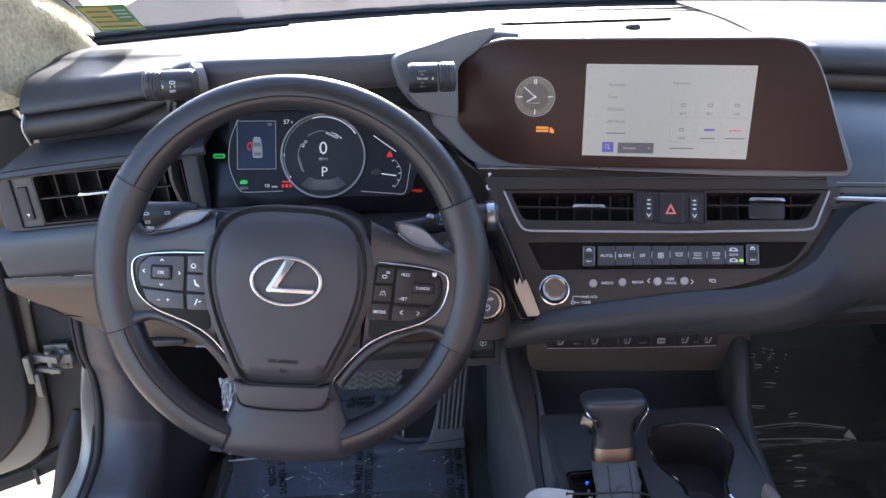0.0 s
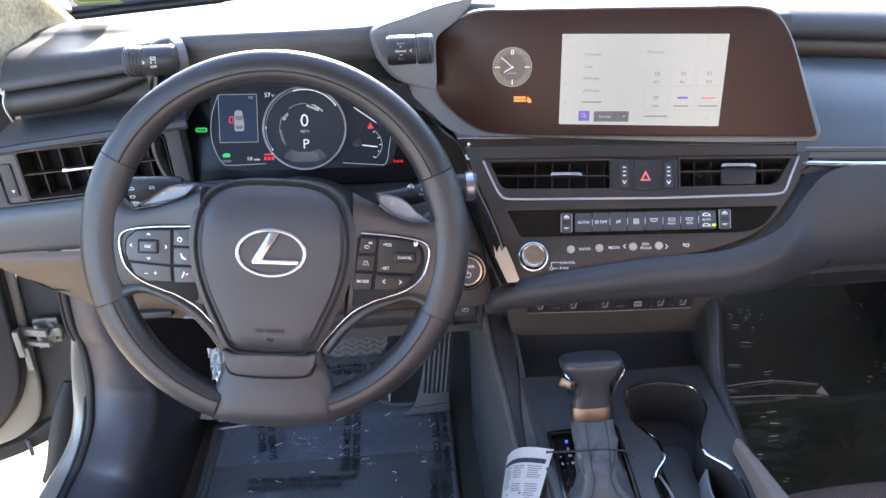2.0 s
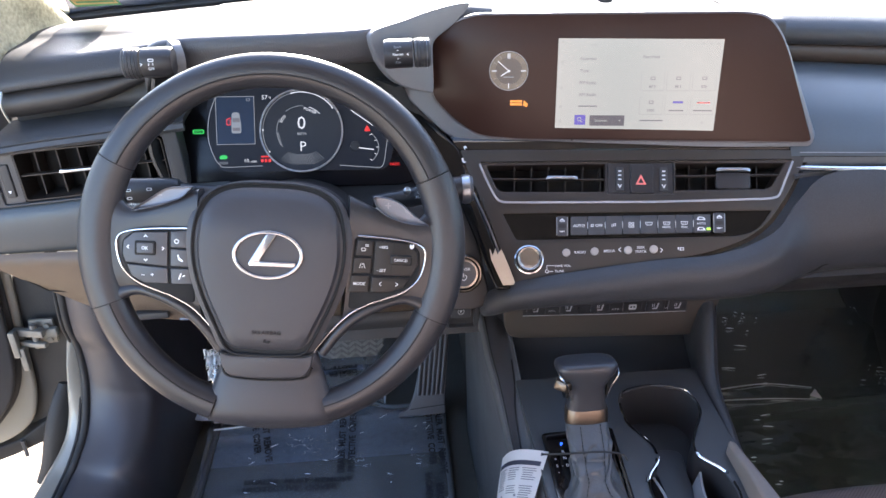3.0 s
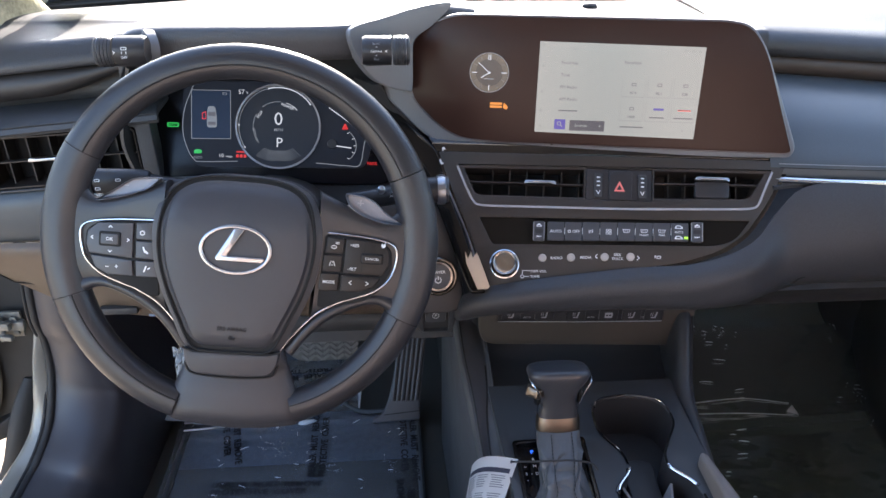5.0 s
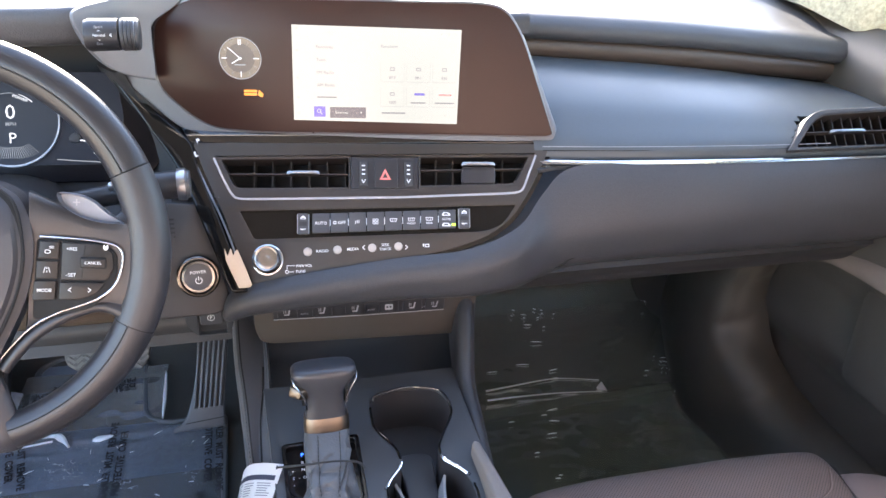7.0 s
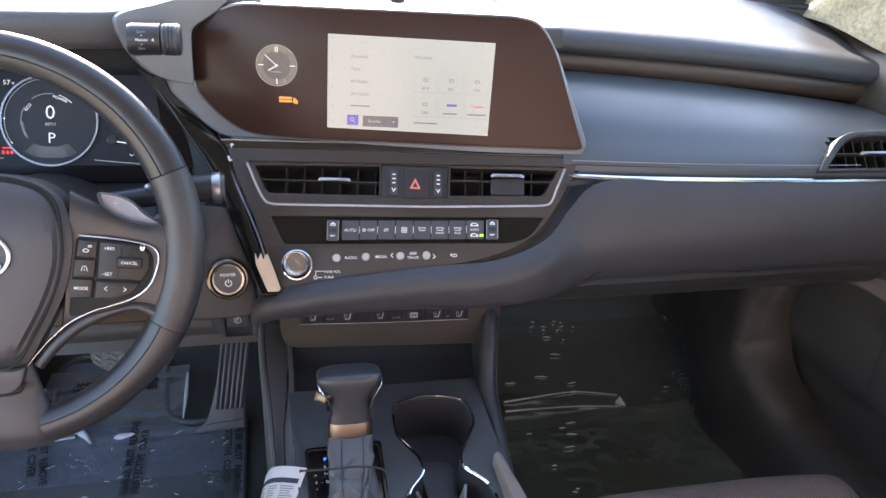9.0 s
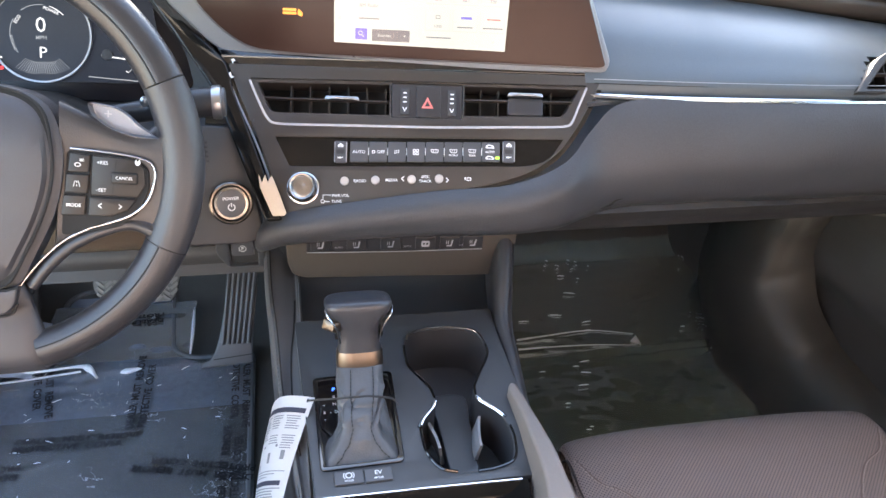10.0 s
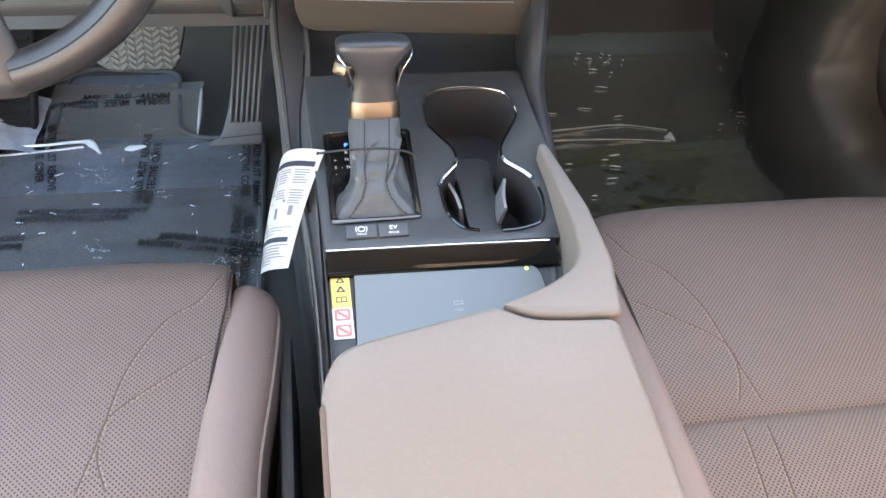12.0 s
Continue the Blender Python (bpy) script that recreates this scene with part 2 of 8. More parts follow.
KNOB_METAL = mat("turned_knob_metal", (0.33, 0.305, 0.28), 0.27, 1.0, var=0.08, even=True)
PADDLE = mat("paddle_metal", (0.19, 0.20, 0.23), 0.44, 0.45, var=0.06)
RING_METAL = mat("dark_ring_metal", (0.15, 0.135, 0.12), 0.25, 1.0, var=0.05, even=True)
EMBLEM = mat("emblem_metal", (0.40, 0.405, 0.42), 0.24, 1.0, var=0.05)
# colour of a sunlit reflection painted on the side trim
TAN_REFLECTION = mat("tan_reflection", (0.52, 0.41, 0.30), 0.5, var=0.06)
FILM_INK = mat("film_print", (0.006, 0.006, 0.009), 0.6)
FILM = clear("protective_film", (0.92, 0.94, 0.97), 0.035, 0.20, haze=0.25, streak=0.55)
# even greenish haze imitates lens glare over the passenger footwell
FILM_DARK = clear("protective_film_veiled", (0.90, 0.96, 0.92), 0.035, 0.20, haze=0.30, haze_tint=(0.40, 0.49, 0.43), even=0.8)
WINDOW = clear("window_glass", (0.97, 0.985, 0.97), 0.03, 0.01)
SCREEN_WHITE = lit("screen_white", (0.49, 0.515, 0.486), 1.0)
SCREEN_PALE = lit("screen_pale", (0.42, 0.445, 0.425), 1.0)
SCREEN_TEXT = lit("screen_text", (0.20, 0.21, 0.23), 0.9)
SCREEN_GREY = lit("screen_grey", (0.14, 0.14, 0.16), 0.9)
SCREEN_BLUE = lit("screen_blue", (0.13, 0.11, 0.5), 1.0)
LIT_WHITE = lit("lit_white", (0.75, 0.82, 0.9), 1.0)
LIT_DIM = lit("lit_dim", (0.35, 0.4, 0.46), 0.7)
LIT_GREEN = lit("lit_green", (0.03, 0.62, 0.12), 1.0)
LIT_RED = lit("lit_red", (0.8, 0.03, 0.03), 1.0)
LIT_AMBER = lit("lit_amber", (0.9, 0.3, 0.02), 1.2)
LIT_BLUE = lit("lit_blue", (0.03, 0.15, 0.95), 2.5)
LIT_LIME = lit("lit_lime", (0.35, 0.8, 0.08), 2.0)


# ---- helpers for building ----
class Face:
    """A flat working frame: origin, to the right and up along the surface; numbers in millimetres, h towards the viewer."""

    def __init__(self, o, u, v, spin=0.0):
        self.o = Vector(o)
        self.u = Vector(u).normalized()
        v = Vector(v)
        self.v = (v - v.dot(self.u) * self.u).normalized()
        if spin:
            c, s = math.cos(radians(spin)), math.sin(radians(spin))
            self.u, self.v = c * self.u + s * self.v, c * self.v - s * self.u
        self.n = self.u.cross(self.v)
        self.m = Matrix.Translation(self.o) @ Matrix((self.u, self.v, self.n)).transposed().to_4x4()

    def at(self, a, b, h=0.0):
        return self.m @ Vector((a / 1000, b / 1000, h / 1000))


DISPLAY = Face((0.2975, 0.8715, 0.7085), (1, -0.176, 0), (0, 0.116, 1))
STACK = Face((0.30, 0.842, 0.60), (1, -0.16, 0), (0, 0.68, 1))
PLATE = Face((0.26, 0.60, 0.333), (1, 0, 0), (0, 1, 0.09))
CLUSTER = Face((-0.107, 0.94, 0.646), (1, 0, 0), (0, 0.45, 1), -2)
COLUMN = Face((-0.119, 0.682, 0.6113), (1, 0, 0), (0, 0.3256, 0.9455))
WHEEL = Face((-0.119, 0.682, 0.6113), (1, 0, 0), (0, 0.3256, 0.9455), -6)


def thing(name, label, category, o=(0, 0, 0), group="", kind=""):
    ob = new(name)
    ob.empty_display_size = 0.05
    ob.location = o
    return tagged(ob, label, category, group, kind)


def finish(name, bm, material, smooth=38):
    bmesh.ops.recalc_face_normals(bm, faces=bm.faces)
    me = bpy.data.meshes.new(name)
    bm.to_mesh(me)
    bm.free()
    me.materials.append(material)
    if smooth:
        me.polygons.foreach_set("use_smooth", [True] * len(me.polygons))
        me.set_sharp_from_angle(angle=radians(smooth))
    return new(name, me)


def part(name, bm, material, parent, label="", smooth=38, m=None):
    if m is not None:
        bm.transform(m)
    ob = finish(name, bm, material, smooth)
    ob.parent = parent
    if parent.type == "EMPTY":
        ob.matrix_parent_inverse = Matrix.Translation(-parent.location)
    if label:
        ob["label"] = label
    return ob


def solo(name, bm, material, label, category, group="", kind="", smooth=38, m=None):
    """A thing made of one mesh."""
    if m is not None:
        bm.transform(m)
    return tagged(finish(name, bm, material, smooth), label, category, group, kind)


def bm_from_curve(cu):
    ob = bpy.data.objects.new("tmp", cu)
    me = bpy.data.meshes.new_from_object(ob)
    bm = bmesh.new()
    bm.from_mesh(me)
    bpy.data.objects.remove(ob)
    bpy.data.curves.remove(cu)
    bpy.data.meshes.remove(me)
    bmesh.ops.remove_doubles(bm, verts=bm.verts, dist=0.00002)
    return bm


def sheet(outlines, h0, h1, bevel=0.0):
    """A plate with holes: outlines in millimetres, from height h0 to h1."""
    cu = bpy.data.curves.new("tmp", "CURVE")
    cu.dimensions, cu.fill_mode = "2D", "BOTH"
    for pts in outlines:
        sp = cu.splines.new("POLY")
        sp.points.add(len(pts) - 1)
        for q, (a, b) in zip(sp.points, pts):
            q.co = (a / 1000, b / 1000, 0, 1)
        sp.use_cyclic_u = True
    cu.extrude = max(0.00005, (h1 - h0) / 2000 - bevel / 1000)
    if bevel:
        cu.bevel_depth, cu.bevel_resolution, cu.offset = bevel / 1000, 2, -bevel / 1000
    bm = bm_from_curve(cu)
    bmesh.ops.translate(bm, vec=(0, 0, (h0 + h1) / 2000), verts=bm.verts)
    return bm


def lettering(text, size, material, parent, face, a, b, h=0.3, spin=0.0, align="CENTER", name="lettering", deep=0.12, stretch=1.0, flip=False, bold=0.000012):
    """Raised letters; size: height of the capitals in millimetres."""
    cu = bpy.data.curves.new("tmp", "FONT")
    cu.body, cu.size, cu.align_x, cu.align_y = text, size / 1000 * 1.42, align, "CENTER"
    cu.extrude, cu.resolution_u, cu.offset = deep / 1000, 2, size * bold
    bm = bm_from_curve(cu)
    bm.transform(Matrix.Diagonal((stretch * (-1 if flip else 1), 1, 1, 1)))
    m = face.m @ Matrix.Translation((a / 1000, b / 1000, h / 1000)) @ Matrix.Rotation(radians(spin), 4, "Z")
    return part(name, bm, material, parent, smooth=0, m=m)


def rounded(pts, r, n=5):
    """An outline with its corners rounded by r (one number, or one for each corner)."""
    out, k = [], len(pts)
    for i in range(k):
        p0, p1, p2 = Vector(pts[i - 1]), Vector(pts[i]), Vector(pts[(i + 1) % k])
        rad = r[i] if isinstance(r, (list, tuple)) else r
        d0, d2 = (p0 - p1), (p2 - p1)
        t = min(rad, d0.length * 0.49, d2.length * 0.49)
        if t < 0.01:
            out.append(tuple(p1))
            continue
        a, b = p1 + d0.normalized() * t, p1 + d2.normalized() * t
        for j in range(n + 1):
            s = j / n
            out.append(tuple((1 - s) ** 2 * a + 2 * s * (1 - s) * p1 + s * s * b))
    return out


def rect(a0, b0, a1, b1, r=1.0):
    return rounded([(a0, b0), (a1, b0), (a1, b1), (a0, b1)], r, 4)


def ellipse(a, b, ra, rb, n=48, start=0.0, end=360.0):
    k = n if end - start >= 360 else n + 1
    return [(a + ra * math.cos(radians(start + (end - start) * i / n)), b + rb * math.sin(radians(start + (end - start) * i / n))) for i in range(k)]


def spline(pts, n=6, closed=False):
    """Points on a smooth curve through pts."""
    v, out, k = [Vector(p) for p in pts], [], len(pts)
    for i in range(k if closed else k - 1):
        if closed:
            p0, p1, p2, p3 = v[i - 1], v[i], v[(i + 1) % k], v[(i + 2) % k]
        else:
            p1, p2 = v[i], v[i + 1]
            p0 = v[i - 1] if i else 2 * p1 - p2
            p3 = v[i + 2] if i + 2 < k else 2 * p2 - p1
        for j in range(n):
            t = j / n
            out.append(0.5 * (2 * p1 + (p2 - p0) * t + (2 * p0 - 5 * p1 + 4 * p2 - p3) * t * t + (3 * p1 - p0 - 3 * p2 + p3) * t ** 3))
    if not closed:
        out.append(v[-1].copy())
    return out


def flat_spline(pts, n=6, closed=True):
    return [(p.x, p.y) for p in spline([(a, b, 0) for a, b in pts], n, closed)]


def grid_mesh(rows, wrap=False, caps=False):
    """A surface through rows of points."""
    bm = bmesh.new()
    vs = [[bm.verts.new(p) for p in row] for row in rows]
    for a, b in zip(vs, vs[1:]):
        k = len(a)
        for j in range(k if wrap else k - 1):
            bm.faces.new((a[j], a[(j + 1) % k], b[(j + 1) % k], b[j]))
    if caps:
        bm.faces.new(vs[0])
        bm.faces.new(vs[-1])
    return bm


def loft(stations, along=6, across=5, wrap=False, caps=False, thick=0.0):
    """A smooth surface through stations, each a list of as many points."""
    rows = [spline(s, across, wrap) if across > 1 else [Vector(p) for p in s] for s in stations]
    cols = [spline(c, along) if along > 1 else [Vector(p) for p in c] for c in zip(*rows)]
    bm = grid_mesh(list(zip(*cols)), wrap, caps)
    if thick:
        bmesh.ops.recalc_face_normals(bm, faces=bm.faces)
        bmesh.ops.solidify(bm, geom=bm.faces, thickness=thick)
    return bm


def tube(pts, r, seg=8, closed=False, flat=1.0, caps=True):
    """A round bar along pts; r: one radius or one for each point."""
    pts = [Vector(p) for p in pts]
    k, rows, side = len(pts), [], None
    for i, p in enumerate(pts):
        if closed:
            t = (pts[(i + 1) % k] - pts[i - 1]).normalized()
        else:
            t = (pts[min(i + 1, k - 1)] - pts[max(i - 1, 0)]).normalized()
        if side is None:
            side = t.orthogonal().normalized()
        side = (side - side.dot(t) * t).normalized()
        up = t.cross(side)
        rad = r[i] if isinstance(r, (list, tuple)) else r
        rows.append([p + rad * (math.cos(2 * math.pi * j / seg) * side + flat * math.sin(2 * math.pi * j / seg) * up) for j in range(seg)])
    if closed:
        rows.append(rows[0])
        bm = grid_mesh(rows, True)
        bmesh.ops.remove_doubles(bm, verts=bm.verts, dist=1e-6)
        return bm
    return grid_mesh(rows, True, caps)


def stitches(pts, r, on=0.0034, gap=0.0022, seg=5):
    """A row of short threads along pts, as one mesh."""
    pts, out, run, left, sewing = [Vector(p) for p in pts], [], [], on, True
    run = [pts[0]]
    for a, b in zip(pts, pts[1:]):
        d = (b - a).length
        here = 0.0
        while d - here > left:
            here += left
            q = a.lerp(b, here / d)
            if sewing:
                out.append(tube(run + [q], r, seg))
            run, sewing = [q], not sewing
            left = on if sewing else gap
        left -= d - here
        if sewing:
            run.append(b)
    return join_bm(*out)


def strip_along(face, pts, width, h0, h1):
    """A flat band of some width that follows pts on a face."""
    left, right = [], []
    for i, p in enumerate(pts):
        q0, q1 = Vector(pts[max(i - 1, 0)]), Vector(pts[min(i + 1, len(pts) - 1)])
        d = (q1 - q0).normalized()
        nrm = Vector((-d.y, d.x)) * width / 2
        left.append(tuple(Vector(p) + nrm))
        right.append(tuple(Vector(p) - nrm))
    return sheet([left + right[::-1]], h0, h1)


def lathe(profile, seg=40):
    """A turned body: profile of (radius, height) in millimetres."""
    profile = list(profile) + ([profile[0]] if profile[0][0] > 0 else [])
    rows = [[Vector((r / 1000 * math.cos(2 * math.pi * j / seg), r / 1000 * math.sin(2 * math.pi * j / seg), h / 1000)) for j in range(seg)] for r, h in profile]
    bm = grid_mesh(rows, True, False)
    bmesh.ops.remove_doubles(bm, verts=bm.verts, dist=1e-6)
    return bm


def pillow(outline, h0, rise, rings=8, power=2.4, flat=0.0):
    """A domed body over an outline (mm): walls from h0 up, then a crown of some rise."""
    c = Vector((sum(p[0] for p in outline) / len(outline), sum(p[1] for p in outline) / len(outline)))
    rows = [[Vector((a / 1000, b / 1000, h0 / 1000)) for a, b in outline]]
    for i in range(rings + 1):
        s = math.sin(0.5 * math.pi * i / rings) if i < rings else 1.0
        k = 1 - s * (1 - flat) * 0.985
        h = rise * (1 - max(0.0, k) ** power) ** (1 / power) if k < 1 else 0.0
        rows.append([Vector(((c.x + (a - c.x) * k) / 1000, (c.y + (b - c.y) * k) / 1000, h / 1000)) for a, b in outline])
    bm = grid_mesh(rows, True, False)
    bm.faces.new([v for v in bm.verts][-len(outline):])
    return bm


def block(w, d, h, r=0.003, seg=2):
    """A box with rounded edges, centred, in metres."""
    bm = bmesh.new()
    bmesh.ops.create_cube(bm, size=1)
    bm.transform(Matrix.Diagonal((w, d, h, 1)))
    if r:
        bmesh.ops.bevel(bm, geom=bm.edges, offset=r, segments=seg, affect="EDGES", profile=0.6)
    return bm


def place(x, y, z):
    return Matrix.Translation((x, y, z))


def join_bm(*many):
    out = bmesh.new()
    for b in many:
        me = bpy.data.meshes.new("tmp")
        b.to_mesh(me)
        b.free()
        out.from_mesh(me)
        bpy.data.meshes.remove(me)
    return out


def moved(bm, m):
    bm.transform(m)
    return bm



# ---- ground and car shell ----
CX = 0.26                                   # the car's middle line


def glass_foot(x):
    """Where the windscreen meets the dashboard, for a place across the car."""
    return 1.385 - 0.20 * ((x - CX) / 0.73) ** 2


def shell():
    bm = bmesh.new()
    bmesh.ops.create_grid(bm, x_segments=2, y_segments=2, size=400)
    solo("ground", bm, CONCRETE, "sunlit pale concrete lot under the parked car", "ground", kind="structure", m=place(0, 0, -0.30))

    # floor pan with black carpet, rising to the firewall
    st = [[(x, -1.3, -0.03), (x, 0.6, -0.012), (x, 1.05, -0.012), (x, 1.40, -0.012), (x, 1.50, 0.10), (x, 1.54, 0.36), (x, 1.52, 0.70)] for x in (-0.48, 0.0, 0.5, 1.06)]
    solo("floor", loft(st, 2, 5, thick=0.02), CARPET, "black carpeted car floor rising to the footwell wall", "floor", kind="structure")

    # roof lining, windscreen, side and rear walls
    roof = [[(x, y, 1.235 - 0.10 * ((x - CX) / 0.7) ** 2 - 0.05 * ((y + 0.2) / 1.0) ** 2) for x in (-0.40, -0.1, 0.26, 0.6, 0.92)] for y in (0.58, 0.2, -0.3, -0.9, -1.3)]
    solo("ceiling", loft(roof, 4, 4, thick=0.03), HEADLINER, "light grey fabric roof lining", "ceiling", kind="structure")
    rows = []
    for k in range(9):
        s = k / 8
        rows.append([(x + (0.26 - x) * 0.12 * s, glass_foot(x) * (1 - s) + (0.60 - 0.03 * ((x - CX) / 0.7) ** 2) * s, 0.748 * (1 - s) + (1.20 - 0.07 * ((x - CX) / 0.7) ** 2) * s + 0.03 * math.sin(math.pi * s))
                     for x in [(-0.50 + 1.52 * j / 14) for j in range(15)]])
    glass = solo("windscreen", grid_mesh(rows), WINDOW, "clear windscreen above the dashboard", "window", kind="structure")
    glass.visible_shadow = False
    edge = [Vector((x, glass_foot(x) - 0.006, 0.750)) for x in [(-0.49 + 1.5 * j / 30) for j in range(31)]]
    solo("windscreen_seal", tube(edge, 0.0045, 6), RUBBER, "black rubber seal along the foot of the windscreen", "trim", kind="structure")
    frit = [(-0.425, 1.216, 0.742), (-0.440, 1.212, 0.745), (-0.454, 1.188, 0.760), (-0.462, 1.137, 0.790), (-0.474, 1.076, 0.826), (-0.474, 1.0, 0.87), (-0.455, 0.85, 0.955)]
    solo("windscreen_border", tube(spline(frit, 6), 0.0065, 8), RUBBER, "black border of the windscreen beside the pillar", "trim", kind="structure")
    cowl = [[(x, glass_foot(x) + dy, z) for dy, z in ((0.008, 0.742), (0.020, 0.745), (0.034, 0.747), (0.045, 0.735))] for x in (-0.5, -0.1, 0.3, 0.7, 1.02)]
    solo("windscreen_cowl", loft(cowl, 5, 3, thick=0.01), DASH_DARK, "black cowl outside the foot of the windscreen", "trim", kind="structure")
    bonnet = [[(x, y, 0.748 + 0.012 * math.sin(3.0 * (y - 1.42)) - 0.12 * max(0, (y - 1.5) / 0.9) ** 2 - 0.05 * ((x - CX) / 0.7) ** 2) for y in (1.42, 1.62, 2.0, 2.4)] for x in (-0.5, -0.1, 0.3, 0.7, 1.02)]
    solo("bonnet", loft(bonnet, 5, 4, thick=0.02), BONNET, "bonnet in a pale sunlit copy of the silver paint, in front of the windscreen", "bonnet", kind="structure")

    for side, name in ((-1, "pillar_left"), (1, "pillar_right")):
        def q(d, y, z):
            return (CX + side * (d + (0.045 if side > 0 else 0.0)), y, z)
        st = [[q(0.702, 1.200, 0.735), q(0.708, 1.11, 0.735), q(0.735, 1.00, 0.712), q(0.81, 1.02, 0.70), q(0.80, 1.20, 0.72)],
              [q(0.714, 1.128, 0.792), q(0.735, 1.03, 0.795), q(0.757, 0.93, 0.765), q(0.82, 0.95, 0.77), q(0.81, 1.10, 0.805)],
              [q(0.735, 1.00, 0.885), q(0.735, 0.92, 0.875), q(0.75, 0.83, 0.86), q(0.81, 0.86, 0.87), q(0.80, 0.98, 0.89)],
              [q(0.61, 0.66, 1.09), q(0.635, 0.62, 1.08), q(0.66, 0.58, 1.07), q(0.71, 0.60, 1.08), q(0.69, 0.66, 1.10)]]
        solo(name, loft(st, 5, 4, wrap=True, caps=True), PILLAR, "grey fabric-covered windscreen pillar with a speckled surface", "pillar", kind="structure")

    # right side: closed door with its window; rear: bench and shelf with window
    door = thing("door_right", "closed passenger door with dark trim and a tan grip", "door", (1.02, 0.3, 0.0), kind="structure")
    st = [[(1.045, y, 0.02), (1.045, y, 0.20), (1.02, y, 0.27), (1.03, y, 0.36), (1.00, y, 0.44), (1.02, y, 0.52), (1.03, y, 0.66), (1.07, y, 0.70)] for y in (1.20, 0.9, 0.5, 0.0, -0.5, -1.3)]
    part("door_panel", loft(st, 3, 4, thick=0.03), DOOR_TRIM, door)
    grip = [(0.985, 0.905, 0.405), (0.978, 0.84, 0.428), (0.968, 0.72, 0.442), (0.96, 0.55, 0.445), (0.965, 0.3, 0.44)]
    part("door_grip", tube(spline(grip, 6), 0.019, 10, flat=0.55), TAN_LIGHT, door, "tan padded armrest rail")
    bm = block(0.07, 0.34, 0.16, 0.02)
    part("door_pocket", bm, DOOR_TRIM, door, m=place(1.01, 0.62, 0.33))
    pane = part("window_pane", block(0.006, 1.7, 0.42, 0), WINDOW, door, m=place(1.03, 0.1, 0.90) @ Matrix.Rotation(radians(-12), 4, "Y"))
    pane.visible_shadow = False
    bm = block(0.05, 0.10, 0.55, 0.015)
    part("middle_post", bm, PILLAR, door, m=place(1.0, -0.15, 0.95) @ Matrix.Rotation(radians(-12), 4, "Y"))
    st = [[(x, -0.95, 0.25), (x, -0.92, 0.33), (x, -1.2, 0.34), (x, -1.28, 0.6), (x, -1.36, 0.86), (x, -1.45, 0.87)] for x in (-0.45, 0.0, 0.5, 1.0)]
    solo("rear_bench", loft(st, 3, 4, thick=0.04), TAN, "tan leather rear bench behind the front seats", "seat", kind="structure")
    pane = solo("rear_window", block(1.3, 0.006, 0.40, 0), WINDOW, "clear rear window", "window", kind="structure", m=place(CX, -1.45, 1.02) @ Matrix.Rotation(radians(-50), 4, "X"))
    pane.visible_shadow = False
    solo("rear_shelf", block(1.45, 0.45, 0.03, 0.01), DASH_DARK, "dark shelf under the rear window", "shelf", kind="structure", m=place(CX, -1.66, 0.86))
    solo("rear_wall_left", block(0.06, 1.0, 0.95, 0.02), DASH_DARK, "dark rear door trim", "door", kind="structure", m=place(-0.50, -0.9, 0.25))

    # left side: door opening, its sill, jamb and hinges
    # S: on the seal; c: where the panel turns into the footwell; then the wall of the footwell
    levels = (((-0.470, 1.000, 0.47), (-0.430, 0.990, 0.47), (-0.405, 1.02, 0.47), (-0.400, 1.20, 0.47), (-0.395, 1.54, 0.47)),
              ((-0.475, 0.993, 0.359), (-0.425, 0.985, 0.345), (-0.400, 1.015, 0.34), (-0.396, 1.20, 0.34), (-0.390, 1.54, 0.34)),
              ((-0.475, 1.004, 0.311), (-0.420, 0.995, 0.295), (-0.396, 1.025, 0.29), (-0.392, 1.20, 0.28), (-0.386, 1.54, 0.28)),
              ((-0.475, 1.001, 0.265), (-0.415, 0.994, 0.250), (-0.394, 1.025, 0.24), (-0.390, 1.20, 0.22), (-0.385, 1.54, 0.20)),
              ((-0.476, 0.987, 0.227), (-0.410, 0.994, 0.215), (-0.392, 1.025, 0.20), (-0.388, 1.20, 0.15), (-0.385, 1.54, 0.10)),
              ((-0.480, 0.964, 0.186), (-0.410, 0.957, 0.184), (-0.392, 0.985, 0.16), (-0.388, 1.15, 0.08), (-0.385, 1.54, -0.02)),
              ((-0.488, 0.929, 0.156), (-0.418, 0.903, 0.158), (-0.398, 0.930, 0.13), (-0.392, 1.00, 0.05), (-0.388, 1.10, -0.02)),
              ((-0.500, 0.871, 0.133), (-0.432, 0.856, 0.135), (-0.410, 0.870, 0.11), (-0.400, 0.90, 0.04), (-0.395, 0.95, -0.02)),
              ((-0.505, 0.600, 0.125), (-0.440, 0.600, 0.125), (-0.418, 0.600, 0.10), (-0.408, 0.60, 0.04), (-0.400, 0.60, -0.02)),
              ((-0.505, -0.40, 0.125), (-0.440, -0.40, 0.125), (-0.418, -0.40, 0.10), (-0.408, -0.40, 0.04), (-0.400, -0.40, -0.02)))

    def kick_side(name, label, flip):
        st = []
        for row in levels:
            a, b = Vector(row[0]), Vector(row[1])
            pts = [a, (a * 0.5 + b * 0.5) + Vector((0, -0.007, 0.004)), b] + [Vector(q) for q in row[2:]]
            st.append([(2 * CX - q.x + 0.50 * max(0.0, q.y - 1.10), q.y, q.z) if flip else tuple(q) for q in pts])
        solo(name, loft(st, 5, 5, thick=0.008), KICK_FAR if flip else KICK, label, "trim", kind="structure")
    kick_side("kick_panel", "smooth blue-grey moulded kick panel beside the driver's footwell", False)
    kick_side("kick_panel_far", "dark moulded kick panel at the side of the passenger footwell", True)
